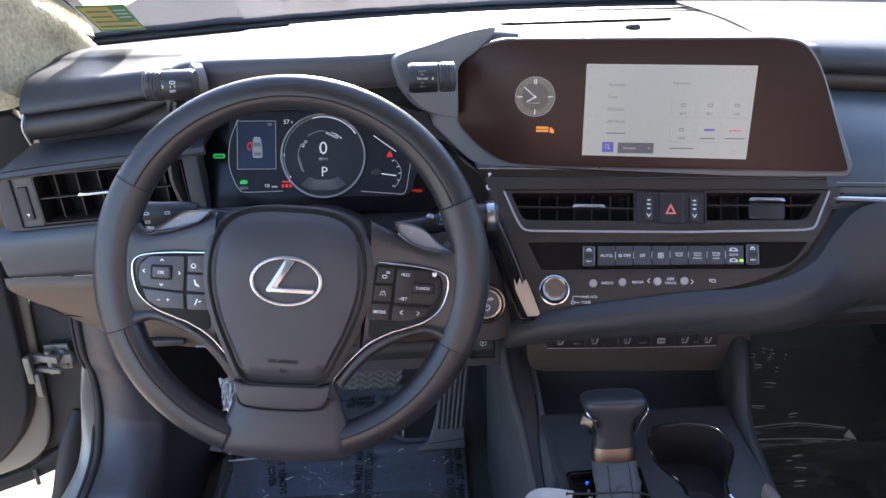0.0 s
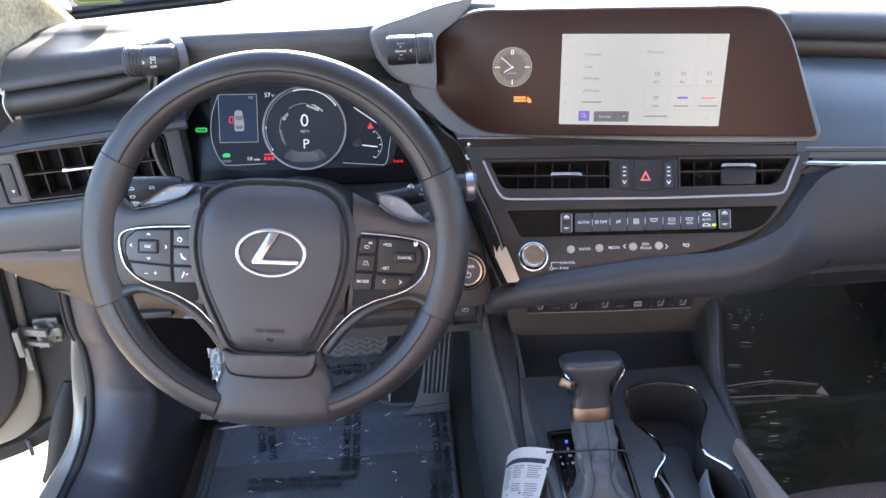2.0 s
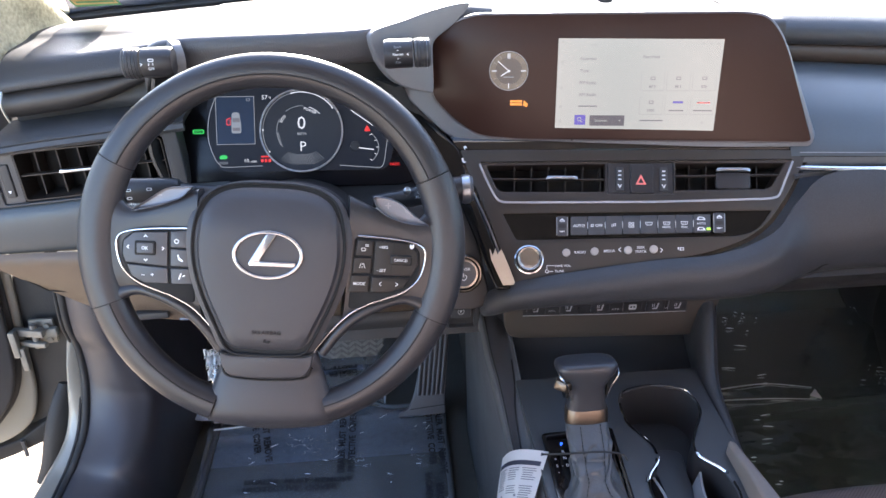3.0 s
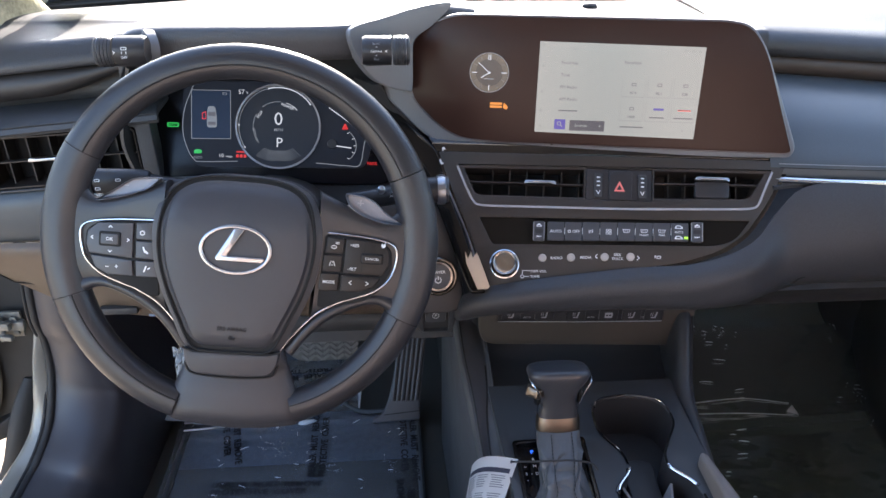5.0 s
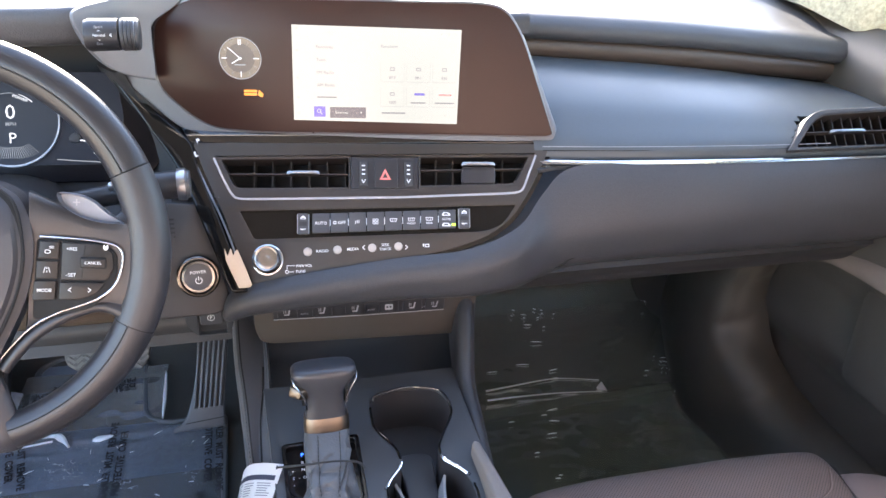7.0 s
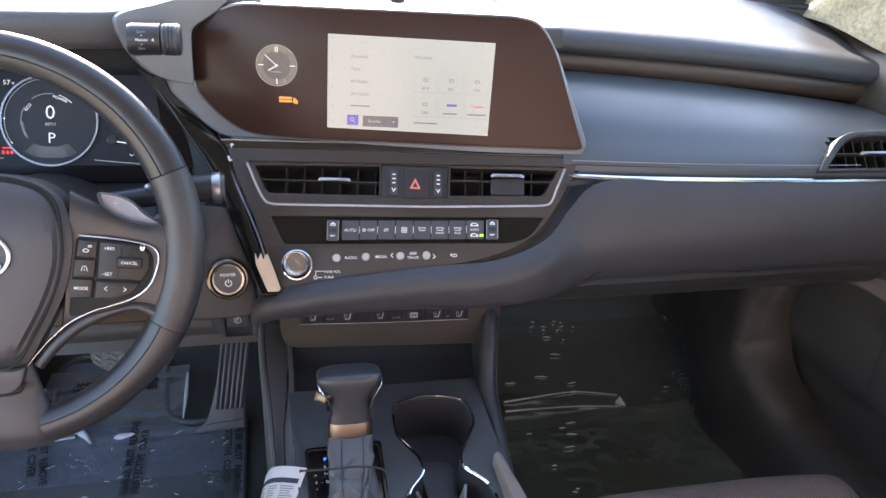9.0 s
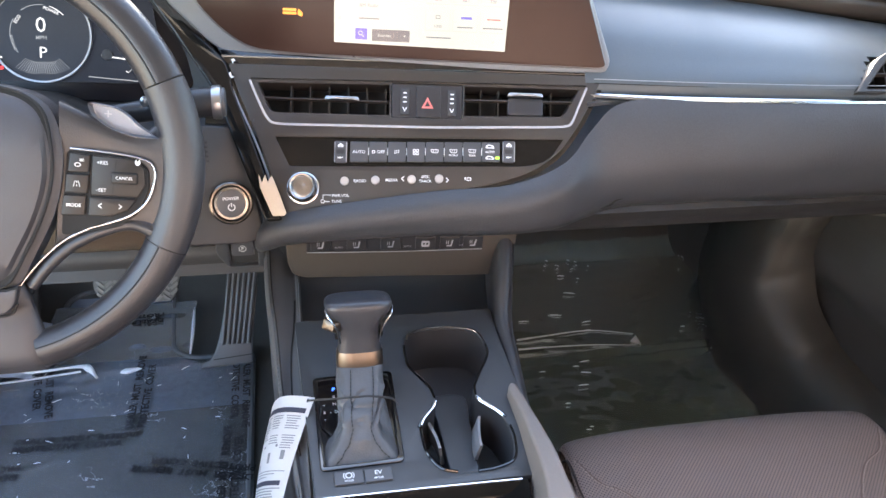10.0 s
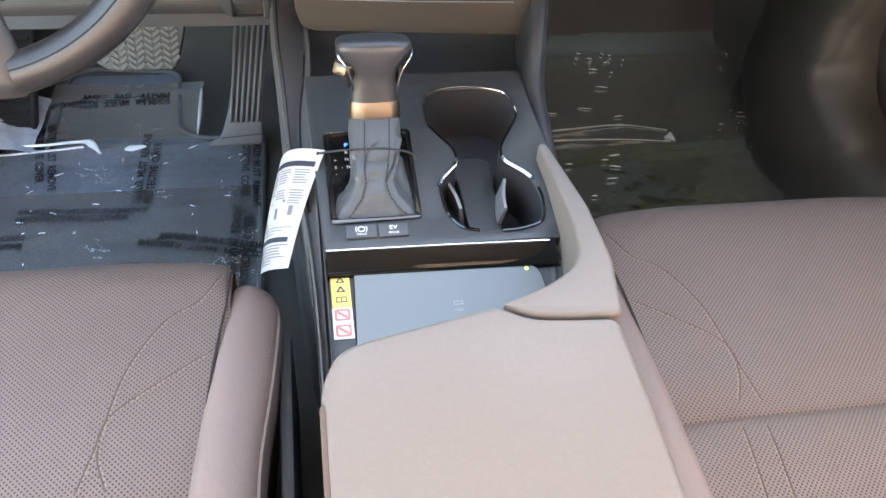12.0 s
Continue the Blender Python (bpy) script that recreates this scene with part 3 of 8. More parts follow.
    solo("kick_panel_joint", tube(spline([(-0.476, 0.962, 0.191), (-0.445, 0.950, 0.193), (-0.414, 0.953, 0.189), (-0.398, 0.975, 0.178)], 5), 0.0009, 5), SEAM, "fine joint across the kick panel", "trim", kind="structure")
    line = [row[0] for row in levels]
    solo("door_seal", tube(spline([(x - 0.004, y - 0.008, z + 0.006) for x, y, z in line], 8), 0.0058, 10), RUBBER, "black rubber seal round the open doorway", "seal", kind="structure")
    solo("door_seal_lip", tube(spline([(x - 0.013, y - 0.007, z + 0.005) for x, y, z in line], 8), 0.0026, 8), RUBBER, "thin black lip beside the doorway seal", "seal", kind="structure")
    outer = ((-0.482, 1.0, 0.46, 0.03, 0.0), (-0.489, 1.004, 0.35, 0.03, 0.0), (-0.494, 0.995, 0.315, 0.03, 0.0), (-0.499, 0.986, 0.282, 0.03, 0.0), (-0.504, 0.977, 0.24, 0.03, 0.0), (-0.509, 0.966, 0.200, 0.03, 0.0),
             (-0.520, 0.943, 0.166, 0.025, 0.02), (-0.540, 0.866, 0.142, 0.012, 0.05), (-0.565, 0.60, 0.128, 0.0, 0.06), (-0.565, -0.40, 0.128, 0.0, 0.06))
    jamb = [[(xi, yi, zi), ((xi + xo) / 2, (yi + yo) / 2 - 0.004, (zi + zo) / 2 + 0.004), (xo, yo, zo), (xo - 0.005, yo + back, zo - down), (xo - 0.008, yo + back * 2.2, zo - down * 2.4)] for (xi, yi, zi), (xo, yo, zo, back, down) in zip(line, outer)]
    solo("door_jamb", loft(jamb, 5, 4, thick=0.006), BODY, "silver painted door jamb with steel hinges", "jamb", kind="structure")
    sill = [[(-0.50, y, -0.012), (-0.54, y, -0.014), (-0.568, y, -0.03), (-0.575, y, -0.06), (-0.575, y, -0.12)] for y in (0.98, 0.7, 0.3, -0.4, -1.3)]
    solo("jamb_cover", sheet([rounded([(-620, 400), (-500, 420), (-506, 130), (-560, 100), (-620, 110)], 12)], -10, 0, 3), RUBBER, "black plastic cover behind the hinges", "trim", kind="structure", m=Face((0, 1.045, 0), (1, 0, 0), (0, 0, 1)).m)
    solo("door_sill", loft(sill, 3, 4, thick=0.015), BODY, "silver painted sill of the open doorway", "sill", kind="structure")
    fender = [[(-0.60, y, z) for z in (-0.1, 0.2, 0.5, 0.72)] for y in (1.09, 1.5, 2.2)]
    solo("fender", loft(fender, 3, 3, thick=0.02), BODY, "silver painted front wing", "wing", kind="structure")

    right_fender = [[(1.12, y, z) for z in (-0.1, 0.2, 0.5, 0.72)] for y in (1.15, 1.5, 2.2)]
    solo("fender", loft(right_fender, 3, 3, thick=0.02), BODY, "silver painted front wing", "wing", kind="structure")
    solo("pillar_middle_left", block(0.06, 0.10, 0.62, 0.02), PILLAR, "grey fabric-covered middle pillar", "pillar", kind="structure", m=place(-0.455, -0.47, 0.93) @ Matrix.Rotation(radians(10), 4, "Y"))
    for side, name in ((-1, "pillar_rear_left"), (1, "pillar_rear_right")):
        post = [(CX + side * 0.68, -1.52, 0.80), (CX + side * 0.66, -1.40, 0.92), (CX + side * 0.60, -1.22, 1.09)]
        solo(name, tube(spline(post, 5), 0.055, 10), PILLAR, "grey fabric-covered rear pillar", "pillar", kind="structure")

    strap = thing("door_check_strap", "black door check strap between jamb and door", "strap", (-0.55, 1.02, 0.20))
    cable = [(-0.528, 1.028, 0.225), (-0.538, 1.012, 0.190), (-0.548, 0.998, 0.150), (-0.562, 0.985, 0.105), (-0.580, 0.972, 0.075)]
    line = spline(cable, 6)
    part("cable_boot", tube(line, [0.011 + 0.010 * math.sin(math.pi * k / 24) for k in range(len(line))], 12, flat=0.7), RUBBER, strap, "black cable boot")

    # the open driver's door
    hinge = Face((-0.60, 1.02, 0.0), (0.93, 0.37, 0), (0, 0, 1))
    d = thing("door_left", "open driver's door with black trim and silver edge", "door", (-0.60, 1.02, 0.0))
    edge = rounded([(50, 620), (40, 404), (30, 264), (27, 205), (12, 158), (-24, 134), (-120, 124), (-900, 118), (-900, 700), (-40, 700)], [20, 200, 80, 40, 40, 50, 60, 60, 60, 40], 8)
    part("door_frame", sheet([edge], -70, 0, 7), BODY, d, "silver painted door edge", m=hinge.m)
    inner = rounded([(34, 600), (28, 410), (22, 310), (16, 252), (-4, 206), (-58, 152), (-160, 136), (-880, 132), (-880, 680), (-30, 680)], [20, 200, 80, 40, 40, 60, 60, 60, 60, 40], 8)
    part("door_rubber", sheet([inner], 1, 9, 3), RUBBER, d, "black rubber door seal", m=hinge.m)
    inner = rounded([(26, 600), (20, 410), (15, 312), (8, 258), (-10, 214), (-60, 164), (-160, 146), (-870, 142), (-870, 670), (-40, 670)], [20, 200, 80, 40, 40, 60, 60, 60, 60, 40], 8)
    part("door_trim", sheet([inner], 6, 26, 6), DASH_DARK, d, "black moulded trim panel", m=hinge.m)
    guard = rounded([(28, 150), (-20, 126), (-120, 116), (-900, 110), (-900, 84), (-110, 92), (-30, 100), (24, 112)], 5)
    part("lower_guard", sheet([guard], -60, -6, 3), RUBBER, d, "black rubber guard under the door", m=hinge.m)
    for u in (16, 90, 180):
        part("guard_clip", sheet([rect(-u - 3, 94, -u + 3, 126, 1)], -7, 0, 1), KEY_GREY, d, m=hinge.m)
    sail = rounded([(50, 614), (74, 624), (98, 634), (102, 660), (86, 690), (66, 688), (-120, 720), (-120, 600)], [10, 10, 10, 20, 10, 10, 10, 10])
    part("mirror_base", sheet([sail], -30, 12, 5), RUBBER, d, "black mirror base panel", m=hinge.m)
    for v in (0.322,):
        h = part("hinge", join_bm(moved(block(0.036, 0.006, 0.042, 0.002), place(-0.538, 1.030, v)), moved(block(0.050, 0.010, 0.012, 0.003), place(-0.552, 1.014, v + 0.008) @ Matrix.Rotation(radians(-14), 4, "Z")),
                                  moved(block(0.050, 0.010, 0.008, 0.003), place(-0.552, 1.014, v - 0.012) @ Matrix.Rotation(radians(-14), 4, "Z")), moved(block(0.010, 0.012, 0.045, 0.003), place(-0.572, 1.006, v - 0.006)), moved(block(0.009, 0.010, 0.040, 0.002), place(-0.566, 1.008, v - 0.034)), moved(block(0.030, 0.012, 0.016, 0.004), place(-0.528, 1.022, v + 0.002))), HINGE, d, "grey steel hinge")
        part("pin", lathe([(0, -20), (5, -20), (5, 20), (0, 20)], 12), HINGE, h, m=place(-0.545, 1.016, v))
        for dz in (-0.012, 0.012):
            part("bolt", lathe([(0, 0), (5, 0), (5, 4), (0, 5)], 6), HINGE, h, m=place(-0.528, 1.024, v + dz) @ Matrix.Rotation(radians(90), 4, "X"))
    mirror = thing("door_mirror", "dark housing of the outside mirror", "mirror", (-0.62, 1.05, 0.72))
    part("mirror_housing", pillow(rounded([(-40, -50), (140, -50), (140, 60), (-30, 60)], 40), -60, 30), RUBBER, mirror, m=Face((-0.66, 1.07, 0.70), (0.93, 0.37, 0), (0, 0, 1)).m)

    sticker = thing("windscreen_sticker", "green and orange paper permit stuck to the windscreen", "sticker", (-0.44, 1.22, 0.78))
    f = Face((-0.394, 1.124, 0.794), (1, 0, 0), (0.06, -0.86, 0.51))
    f.m = f.m @ Matrix.Diagonal((0.82, 1.9, 1, 1))
    part("paper", sheet([rect(-40, -22, 36, 22, 1)], 0, 0.3), ORANGE_STICKER, sticker, m=f.m)
    part("green_field", sheet([rect(8, -4, 35, 21, 1)], 0.4, 0.6), GREEN_STICKER, sticker, m=f.m)
    part("green_border", sheet([rect(-41, -23, 37, 23, 1), rect(-38, -20, 34, 20, 1)], 0.3, 0.5), GREEN_STICKER, sticker, m=f.m)
    for k in range(4):
        part("text_bar", sheet([rect(-33, -16 + k * 9, 2 if k > 1 else 30, -13 + k * 9, 0.5)], 0.7, 0.8), GREEN_STICKER, sticker, m=f.m)
    for k in range(3):
        part("text_bar", sheet([rect(12, 1 + k * 6, 32, 3 + k * 6, 0.5)], 0.8, 0.9), PAPER, sticker, m=f.m)


shell()


# ---- dashboard ----
dash = thing("dashboard", "dark grey moulded dashboard with a leather pad and chrome strip", "dashboard", (CX, 1.0, 0.5))


def dashboard():
    # upper surface in three lengths
    def top(xs, zt, front):
        return [[(x, glass_foot(x), 0.747), (x, (glass_foot(x) + 1.02) / 2, zt + 0.001)] + [(x, y, zt + dz) for y, dz in front(x)] for x in xs]
    left = []
    for x in (-0.462, -0.43, -0.36, -0.295, -0.262, -0.215):
        lip = 0.709 + 0.105 * (x + 0.453)
        left.append([(x, glass_foot(x), 0.746), (x, 1.12, 0.754), (x, 1.075, 0.7535), (x, 1.055, 0.7495), (x, 0.995, 0.7475), (x, 0.966, lip + 0.030), (x, 0.950, lip + 0.016), (x, 0.946, lip + 0.006), (x, 0.951, lip), (x, 0.975, lip - 0.002)])
    part("upper_pad", loft(left, 4, 4, thick=0.008), DASH, dash)
    rings = [(-0.462, 0.6912, 0.0165), (-0.453, 0.6925, 0.0168), (-0.415, 0.6965, 0.0168), (-0.377, 0.7005, 0.0165), (-0.335, 0.7080, 0.0125), (-0.30, 0.7172, 0.0075), (-0.26, 0.7255, 0.0035)]
    part("side_roll", loft([[(x, 0.962 + 1.0 * r * math.cos(2 * math.pi * j / 12), z + r * math.sin(2 * math.pi * j / 12)) for j in range(12)] for x, z, r in rings], 3, 2, wrap=True, caps=True), SIDE_ROLL, dash, "dark brown roll under the side pad")
    part("roll_end", tube(spline([(-0.458, 0.945, 0.712), (-0.461, 0.940, 0.695), (-0.457, 0.942, 0.674)], 5), 0.0014, 6), SATIN, dash, "thin bright line at the end of the roll")
    part("surface_seam", tube([(-0.285 + 0.004 * math.sin(k), 1.14 - 0.020 * k, 0.7555 - 0.0004 * k) for k in range(7)], 0.0009, 5), STITCH, dash)
    mid = top((-0.245, -0.1, 0.1, 0.3, 0.495), 0.757, lambda x: ((1.05, 0.001), (0.97, 0.002), (0.93, 0.002), (0.925, -0.02)))
    surface = []
    for rows in (mid,):
        bm = loft(rows, 10, 8)
        surface += [v.co.copy() for v in bm.verts]
        bm.free()
    part("upper_pad", loft(mid, 5, 4, thick=0.008), DASH, dash)
    right = [[(x, glass_foot(x), 0.748), (x, 1.17, 0.754 + dz * 0.5), (x, 1.06, 0.752 + dz), (x, 1.005, 0.746 + dz), (x, 0.988, 0.738 + dz), (x, 0.985, 0.731 + dz), (x, 0.995, 0.727 + dz), (x, 1.03, 0.727 + dz)]
             for x, dz in ((0.46, 0.0), (0.60, -0.009), (0.75, -0.020), (0.88, -0.033), (1.0, -0.048), (1.035, -0.053))]
    bm = loft(right, 10, 8)
    surface += [v.co.copy() for v in bm.verts if v.co.x > 0.50]
    bm.free()
    part("upper_pad", loft(right, 4, 4, thick=0.008), DASH, dash)

    def on_dash(x, y, lift):
        """A place on the upper side of the dashboard."""
        near = sorted(surface, key=lambda v: (v.x - x) ** 2 + (v.y - y) ** 2 - 0.001 * v.z)[:4]
        wt = [1 / (1e-6 + (v.x - x) ** 2 + (v.y - y) ** 2) for v in near]
        return Vector((x, y, sum(v.z * k for v, k in zip(near, wt)) / sum(wt) + lift))
    band = [[on_dash(x, glass_foot(x) - d, 0.0032) for d in (0.022, 0.034, 0.046)] for x in [(-0.18 + 1.12 * k / 28) for k in range(29)]]
    part("defroster_grille", grid_mesh(band), DASH_DARK, dash, "dark defroster slot along the windscreen")
    for d in (0.062, 0.110):
        part("surface_seam", tube([on_dash(x, glass_foot(x) - d - 0.02 * (x - 0.3) ** 2, 0.0016) for x in [(0.28 + 0.70 * k / 24) for k in range(25)]], 0.0012, 5), SEAM if d < 0.1 else STITCH, dash)
    # passenger's side: recess with a dark roll, sloping leather pad, chrome strip
    rec = [[(x, 1.03, 0.729 + dz), (x, 1.035, 0.71 + dz), (x, 1.012, 0.690 + dz), (x, 1.0, 0.665 + dz)] for x, dz in ((0.46, 0.0), (0.75, -0.022), (1.03, -0.057))]
    part("recess", loft(rec, 4, 3, thick=0.006), DASH_DARK, dash)
    roll = [(x, 1.003, 0.7085 + dz) for x, dz in ((0.47, 0.0), (0.60, -0.010), (0.75, -0.022), (0.88, -0.035), (1.015, -0.050))]
    part("roll", tube(spline(roll, 5), 0.0180, 16), ROLL_TRIM, dash, "dark bronze-brown trim roll in the recess")
    pad = [[(x, 1.01, 0.690 + dz), (x, 0.988, 0.6975 + dz), (x, 0.965, 0.698 + dz), (x, 0.922 + ey * 0.4, 0.688 + dz * 0.8), (x, 0.880 + ey * 0.8, 0.668 + dz * 0.5), (x, 0.848 + ey, 0.643 + dz * 0.2), (x, sy + 0.009, 0.626), (x, sy + 0.0045, 0.616), (x, sy + 0.006, 0.607)]
           for x, dz, ey, sy in ((0.478, 0.0, 0.0, 0.822), (0.60, -0.010, -0.016, 0.803), (0.75, -0.024, -0.032, 0.7865), (0.88, -0.040, -0.040, 0.779), (1.03, -0.060, -0.044, 0.772))]
    bm = loft(pad, 14, 9)
    cutout = Face((0.94, 0.791, 0.6445), (1, -0.04, 0), (0, 0.85, 1))
    inv = cutout.m.inverted()
    for v in bm.verts:
        q = inv @ v.co * 1000
        if -26 < q.y < 25 and q.x > -137 + max(0.0, q.y + 25) * 0.72 and q.z < 14:
            v.co += cutout.n * (-0.045)
    part("leather_pad", bm, PAD, dash, "blue-grey stitched leather pad")
    for dz in (0.0, 0.004):
        line = spline([(x, sy + 0.0060 + dz * 0.6, 0.6210 + dz) for x, sy in ((0.488, 0.820), (0.60, 0.803), (0.75, 0.7865), (0.855, 0.780))], 8)
        part("stitching", tube(line, 0.0006, 5), STITCH if dz else SEAM, dash)
    strip = spline([(x, y, 0.6075) for x, y in ((0.483, 0.822), (0.55, 0.8085), (0.62, 0.800), (0.75, 0.7865), (0.90, 0.778), (1.03, 0.772))], 8)
    part("chrome_strip", tube(strip, 0.0036, 8), CHROME, dash, "satin chrome trim strip")
    under = [[(x, y + 0.004, 0.6030), (x, y + 0.06, 0.6035), (x, 1.06, 0.615)] for x, y in ((0.478, 0.806), (0.52, 0.812), (0.64, 0.797), (0.80, 0.783), (1.03, 0.774))]
    part("pad_backing", loft(under, 3, 1, thick=0.004), DASH_DARK, dash)
    # lower sweep, from a tip under the centre to the passenger's door
    low = [[(0.111, 0.842, 0.440), (0.110, 0.834, 0.436), (0.110, 0.832, 0.430), (0.112, 0.842, 0.424), (0.116, 0.862, 0.424)],
           [(0.124, 0.812, 0.470), (0.120, 0.802, 0.464), (0.118, 0.803, 0.452), (0.120, 0.820, 0.438), (0.124, 0.860, 0.430)],
           [(0.160, 0.793, 0.491), (0.159, 0.779, 0.484), (0.158, 0.780, 0.472), (0.158, 0.796, 0.459), (0.158, 0.850, 0.446)],
           [(0.300, 0.784, 0.511), (0.300, 0.771, 0.503), (0.300, 0.769, 0.487), (0.300, 0.783, 0.467), (0.300, 0.848, 0.450)],
           [(0.388, 0.778, 0.519), (0.388, 0.765, 0.510), (0.385, 0.762, 0.494), (0.385, 0.776, 0.467), (0.390, 0.842, 0.448)],
           [(0.449, 0.783, 0.541), (0.449, 0.770, 0.530), (0.442, 0.763, 0.512), (0.445, 0.773, 0.474), (0.450, 0.830, 0.448)],
           [(0.484, 0.804, 0.574), (0.486, 0.792, 0.557), (0.488, 0.779, 0.524), (0.493, 0.786, 0.488), (0.50, 0.817, 0.460)],
           [(0.527, 0.812, 0.603), (0.530, 0.795, 0.580), (0.532, 0.780, 0.533), (0.536, 0.790, 0.494), (0.54, 0.816, 0.472)],
           [(0.640, 0.797, 0.604), (0.640, 0.784, 0.582), (0.640, 0.772, 0.540), (0.640, 0.785, 0.498), (0.640, 0.813, 0.475)],
           [(0.800, 0.783, 0.604), (0.800, 0.771, 0.584), (0.800, 0.762, 0.547), (0.800, 0.777, 0.502), (0.800, 0.806, 0.478)],
           [(1.030, 0.774, 0.604), (1.030, 0.765, 0.586), (1.030, 0.758, 0.552), (1.030, 0.774, 0.505), (1.030, 0.803, 0.480)]]
    part("lower_sweep", loft(low, 5, 5, thick=0.006), DASH, dash, "grey soft-touch sweep below the chrome strip")
    joint = spline([(0.478, 0.787, 0.481), (0.500, 0.785, 0.484), (0.512, 0.783, 0.489), (0.520, 0.782, 0.496), (0.549, 0.7835, 0.499), (0.662, 0.780, 0.503), (0.84, 0.7725, 0.506), (1.02, 0.7695, 0.508)], 6)
    part("glove_box_joint", tube(joint, 0.0013, 6), SEAM, dash, "dark joint above the glove box lid")
    glove = [[(x, 0.80, 0.477), (x, 0.822, 0.455), (x, 0.845, 0.432), (x, 0.93, 0.415), (x, 1.12, 0.40), (x, 1.40, 0.42)] for x in (0.455, 0.7, 1.03)]
    part("glove_box", loft(glove, 3, 4, thick=0.008), DASH_DARK, dash, "dark glove box lid folded under the dashboard")
    # driver's side, outside the wheel: shelf, vent field, lower panels
    back = [[(x, 0.985, 0.712), (x, 0.980, 0.695), (x, 0.978, 0.678 + dz * 0.5), (x, 0.985, 0.660 + dz)] for x, dz in ((-0.462, 0.0), (-0.40, 0.008), (-0.24, 0.022))]
    part("side_recess", loft(back, 4, 2, thick=0.006), DASH_DARK, dash, "dark recessed band under the upper pad")
    recess = [[(x, 0.985, 0.664 + dz), (x, 0.95, 0.662 + dz), (x, 0.905, 0.661 + dz), (x, 0.897, 0.657 + dz)] for x, dz in ((-0.475, 0.0), (-0.40, 0.008), (-0.24, 0.022))]
    part("side_shelf", loft(recess, 4, 1, thick=0.006), DASH, dash)
    face = [[(x, 0.897 + dy, 0.655 + dz), (x, 0.902 + dy, 0.652 + dz), (x, 0.905 + dy, 0.648 + dz)] for x, dy, dz in ((-0.497, 0.01, -0.004), (-0.475, 0.0, 0.0), (-0.40, 0.0, 0.008), (-0.24, 0.0, 0.022))]
    part("vent_brow", loft(face, 3, 2, thick=0.006), DASH, dash)
    low_face = [[(x, 0.915, 0.578 + dz), (x, 0.904, 0.568 + dz), (x, 0.902, 0.545 + dz * 0.5), (x, 0.907, 0.523), (x, 0.915, 0.517)] for x, dz in ((-0.506, -0.003), (-0.42, 0.002), (-0.30, 0.010), (-0.20, 0.012))]
    part("side_panel", loft(low_face, 4, 4, thick=0.006), PAD, dash, "blue-grey padded panel below the side vent")
    part("chrome_edge", tube([(-0.506, 0.906, 0.572), (-0.509, 0.903, 0.546), (-0.507, 0.910, 0.521)], 0.0022, 6), CHROME, dash)
    knee = [[(-0.512, 0.908, 0.513), (-0.508, 0.905, 0.504), (-0.495, 0.915, 0.486), (-0.474, 0.930, 0.460), (-0.452, 0.950, 0.430)],
            [(-0.40, 0.903, 0.513), (-0.40, 0.898, 0.503), (-0.40, 0.908, 0.475), (-0.40, 0.924, 0.442), (-0.40, 0.945, 0.405)],
            [(-0.32, 0.903, 0.513), (-0.32, 0.897, 0.500), (-0.32, 0.904, 0.465), (-0.32, 0.918, 0.425), (-0.32, 0.935, 0.392)],
            [(-0.20, 0.885, 0.512), (-0.20, 0.875, 0.490), (-0.20, 0.880, 0.450), (-0.20, 0.900, 0.412), (-0.20, 0.925, 0.388)],
            [(-0.02, 0.880, 0.512), (-0.02, 0.870, 0.490), (-0.02, 0.878, 0.450), (-0.02, 0.900, 0.410), (-0.02, 0.925, 0.386)],
            [(0.075, 0.870, 0.480), (0.075, 0.868, 0.465), (0.075, 0.878, 0.440), (0.072, 0.905, 0.410), (0.070, 0.925, 0.386)]]
    part("knee_panel", loft(knee, 5, 5, thick=0.006), LOWER, dash, "moulded knee panel under the steering column, tinted with warm bounce light")
    lower = [[(x, 0.918, 0.384), (x, 0.914, 0.376), (x, 0.918, 0.362), (x, 0.925, 0.353), (x, 1.05, 0.355), (x, 1.3, 0.40)] for x in (-0.23, -0.1, 0.0, 0.116)]
    part("under_panel", loft(lower, 2, 3, thick=0.006), DASH_DARK, dash)
    part("trim_line", tube([(-0.30, 0.926, 0.390), (-0.27, 0.925, 0.389), (-0.235, 0.924, 0.388)], 0.0022, 6), SATIN, dash, "thin bright line on the knee panel")
    # seam lines on the side panel and a small bonnet release
    part("seam_line", tube([(-0.485, 0.917, 0.472), (-0.462, 0.926, 0.447), (-0.40, 0.9235, 0.441), (-0.34, 0.917, 0.434)], 0.0012, 5), SEAM, dash)
    part("release_lever", block(0.05, 0.012, 0.010, 0.003), DASH_DARK, dash, m=place(-0.335, 0.918, 0.405))
    # instrument hood
    hood = []
    for x, zt, yo in ((-0.272, 0.712, 0.014), (-0.271, 0.742, 0.010), (-0.266, 0.765, 0.005), (-0.250, 0.7765, 0.001), (-0.22, 0.7795, 0.0), (-0.16, 0.780, 0.0), (-0.08, 0.780, 0.0), (-0.01, 0.781, 0.004), (0.03, 0.787, 0.022), (0.06, 0.791, 0.036), (0.10, 0.792, 0.050), (0.135, 0.787, 0.060)):
        hood.append([(x + 0.004, 0.945, min(zt, 0.781) - 0.052), (x, 0.890 + yo, zt - 0.040), (x, 0.880 + yo, zt - 0.022), (x, 0.880 + yo, zt - 0.008), (x, 0.890 + yo, zt - 0.001), (x, 0.925 + yo, zt), (x, 1.02, zt * 0.6 + 0.4 * 0.765), (x, 1.15, 0.7575)])
    part("instrument_hood", loft(hood, 4, 4, caps=True), HOOD, dash, "grey soft hood over the instruments")
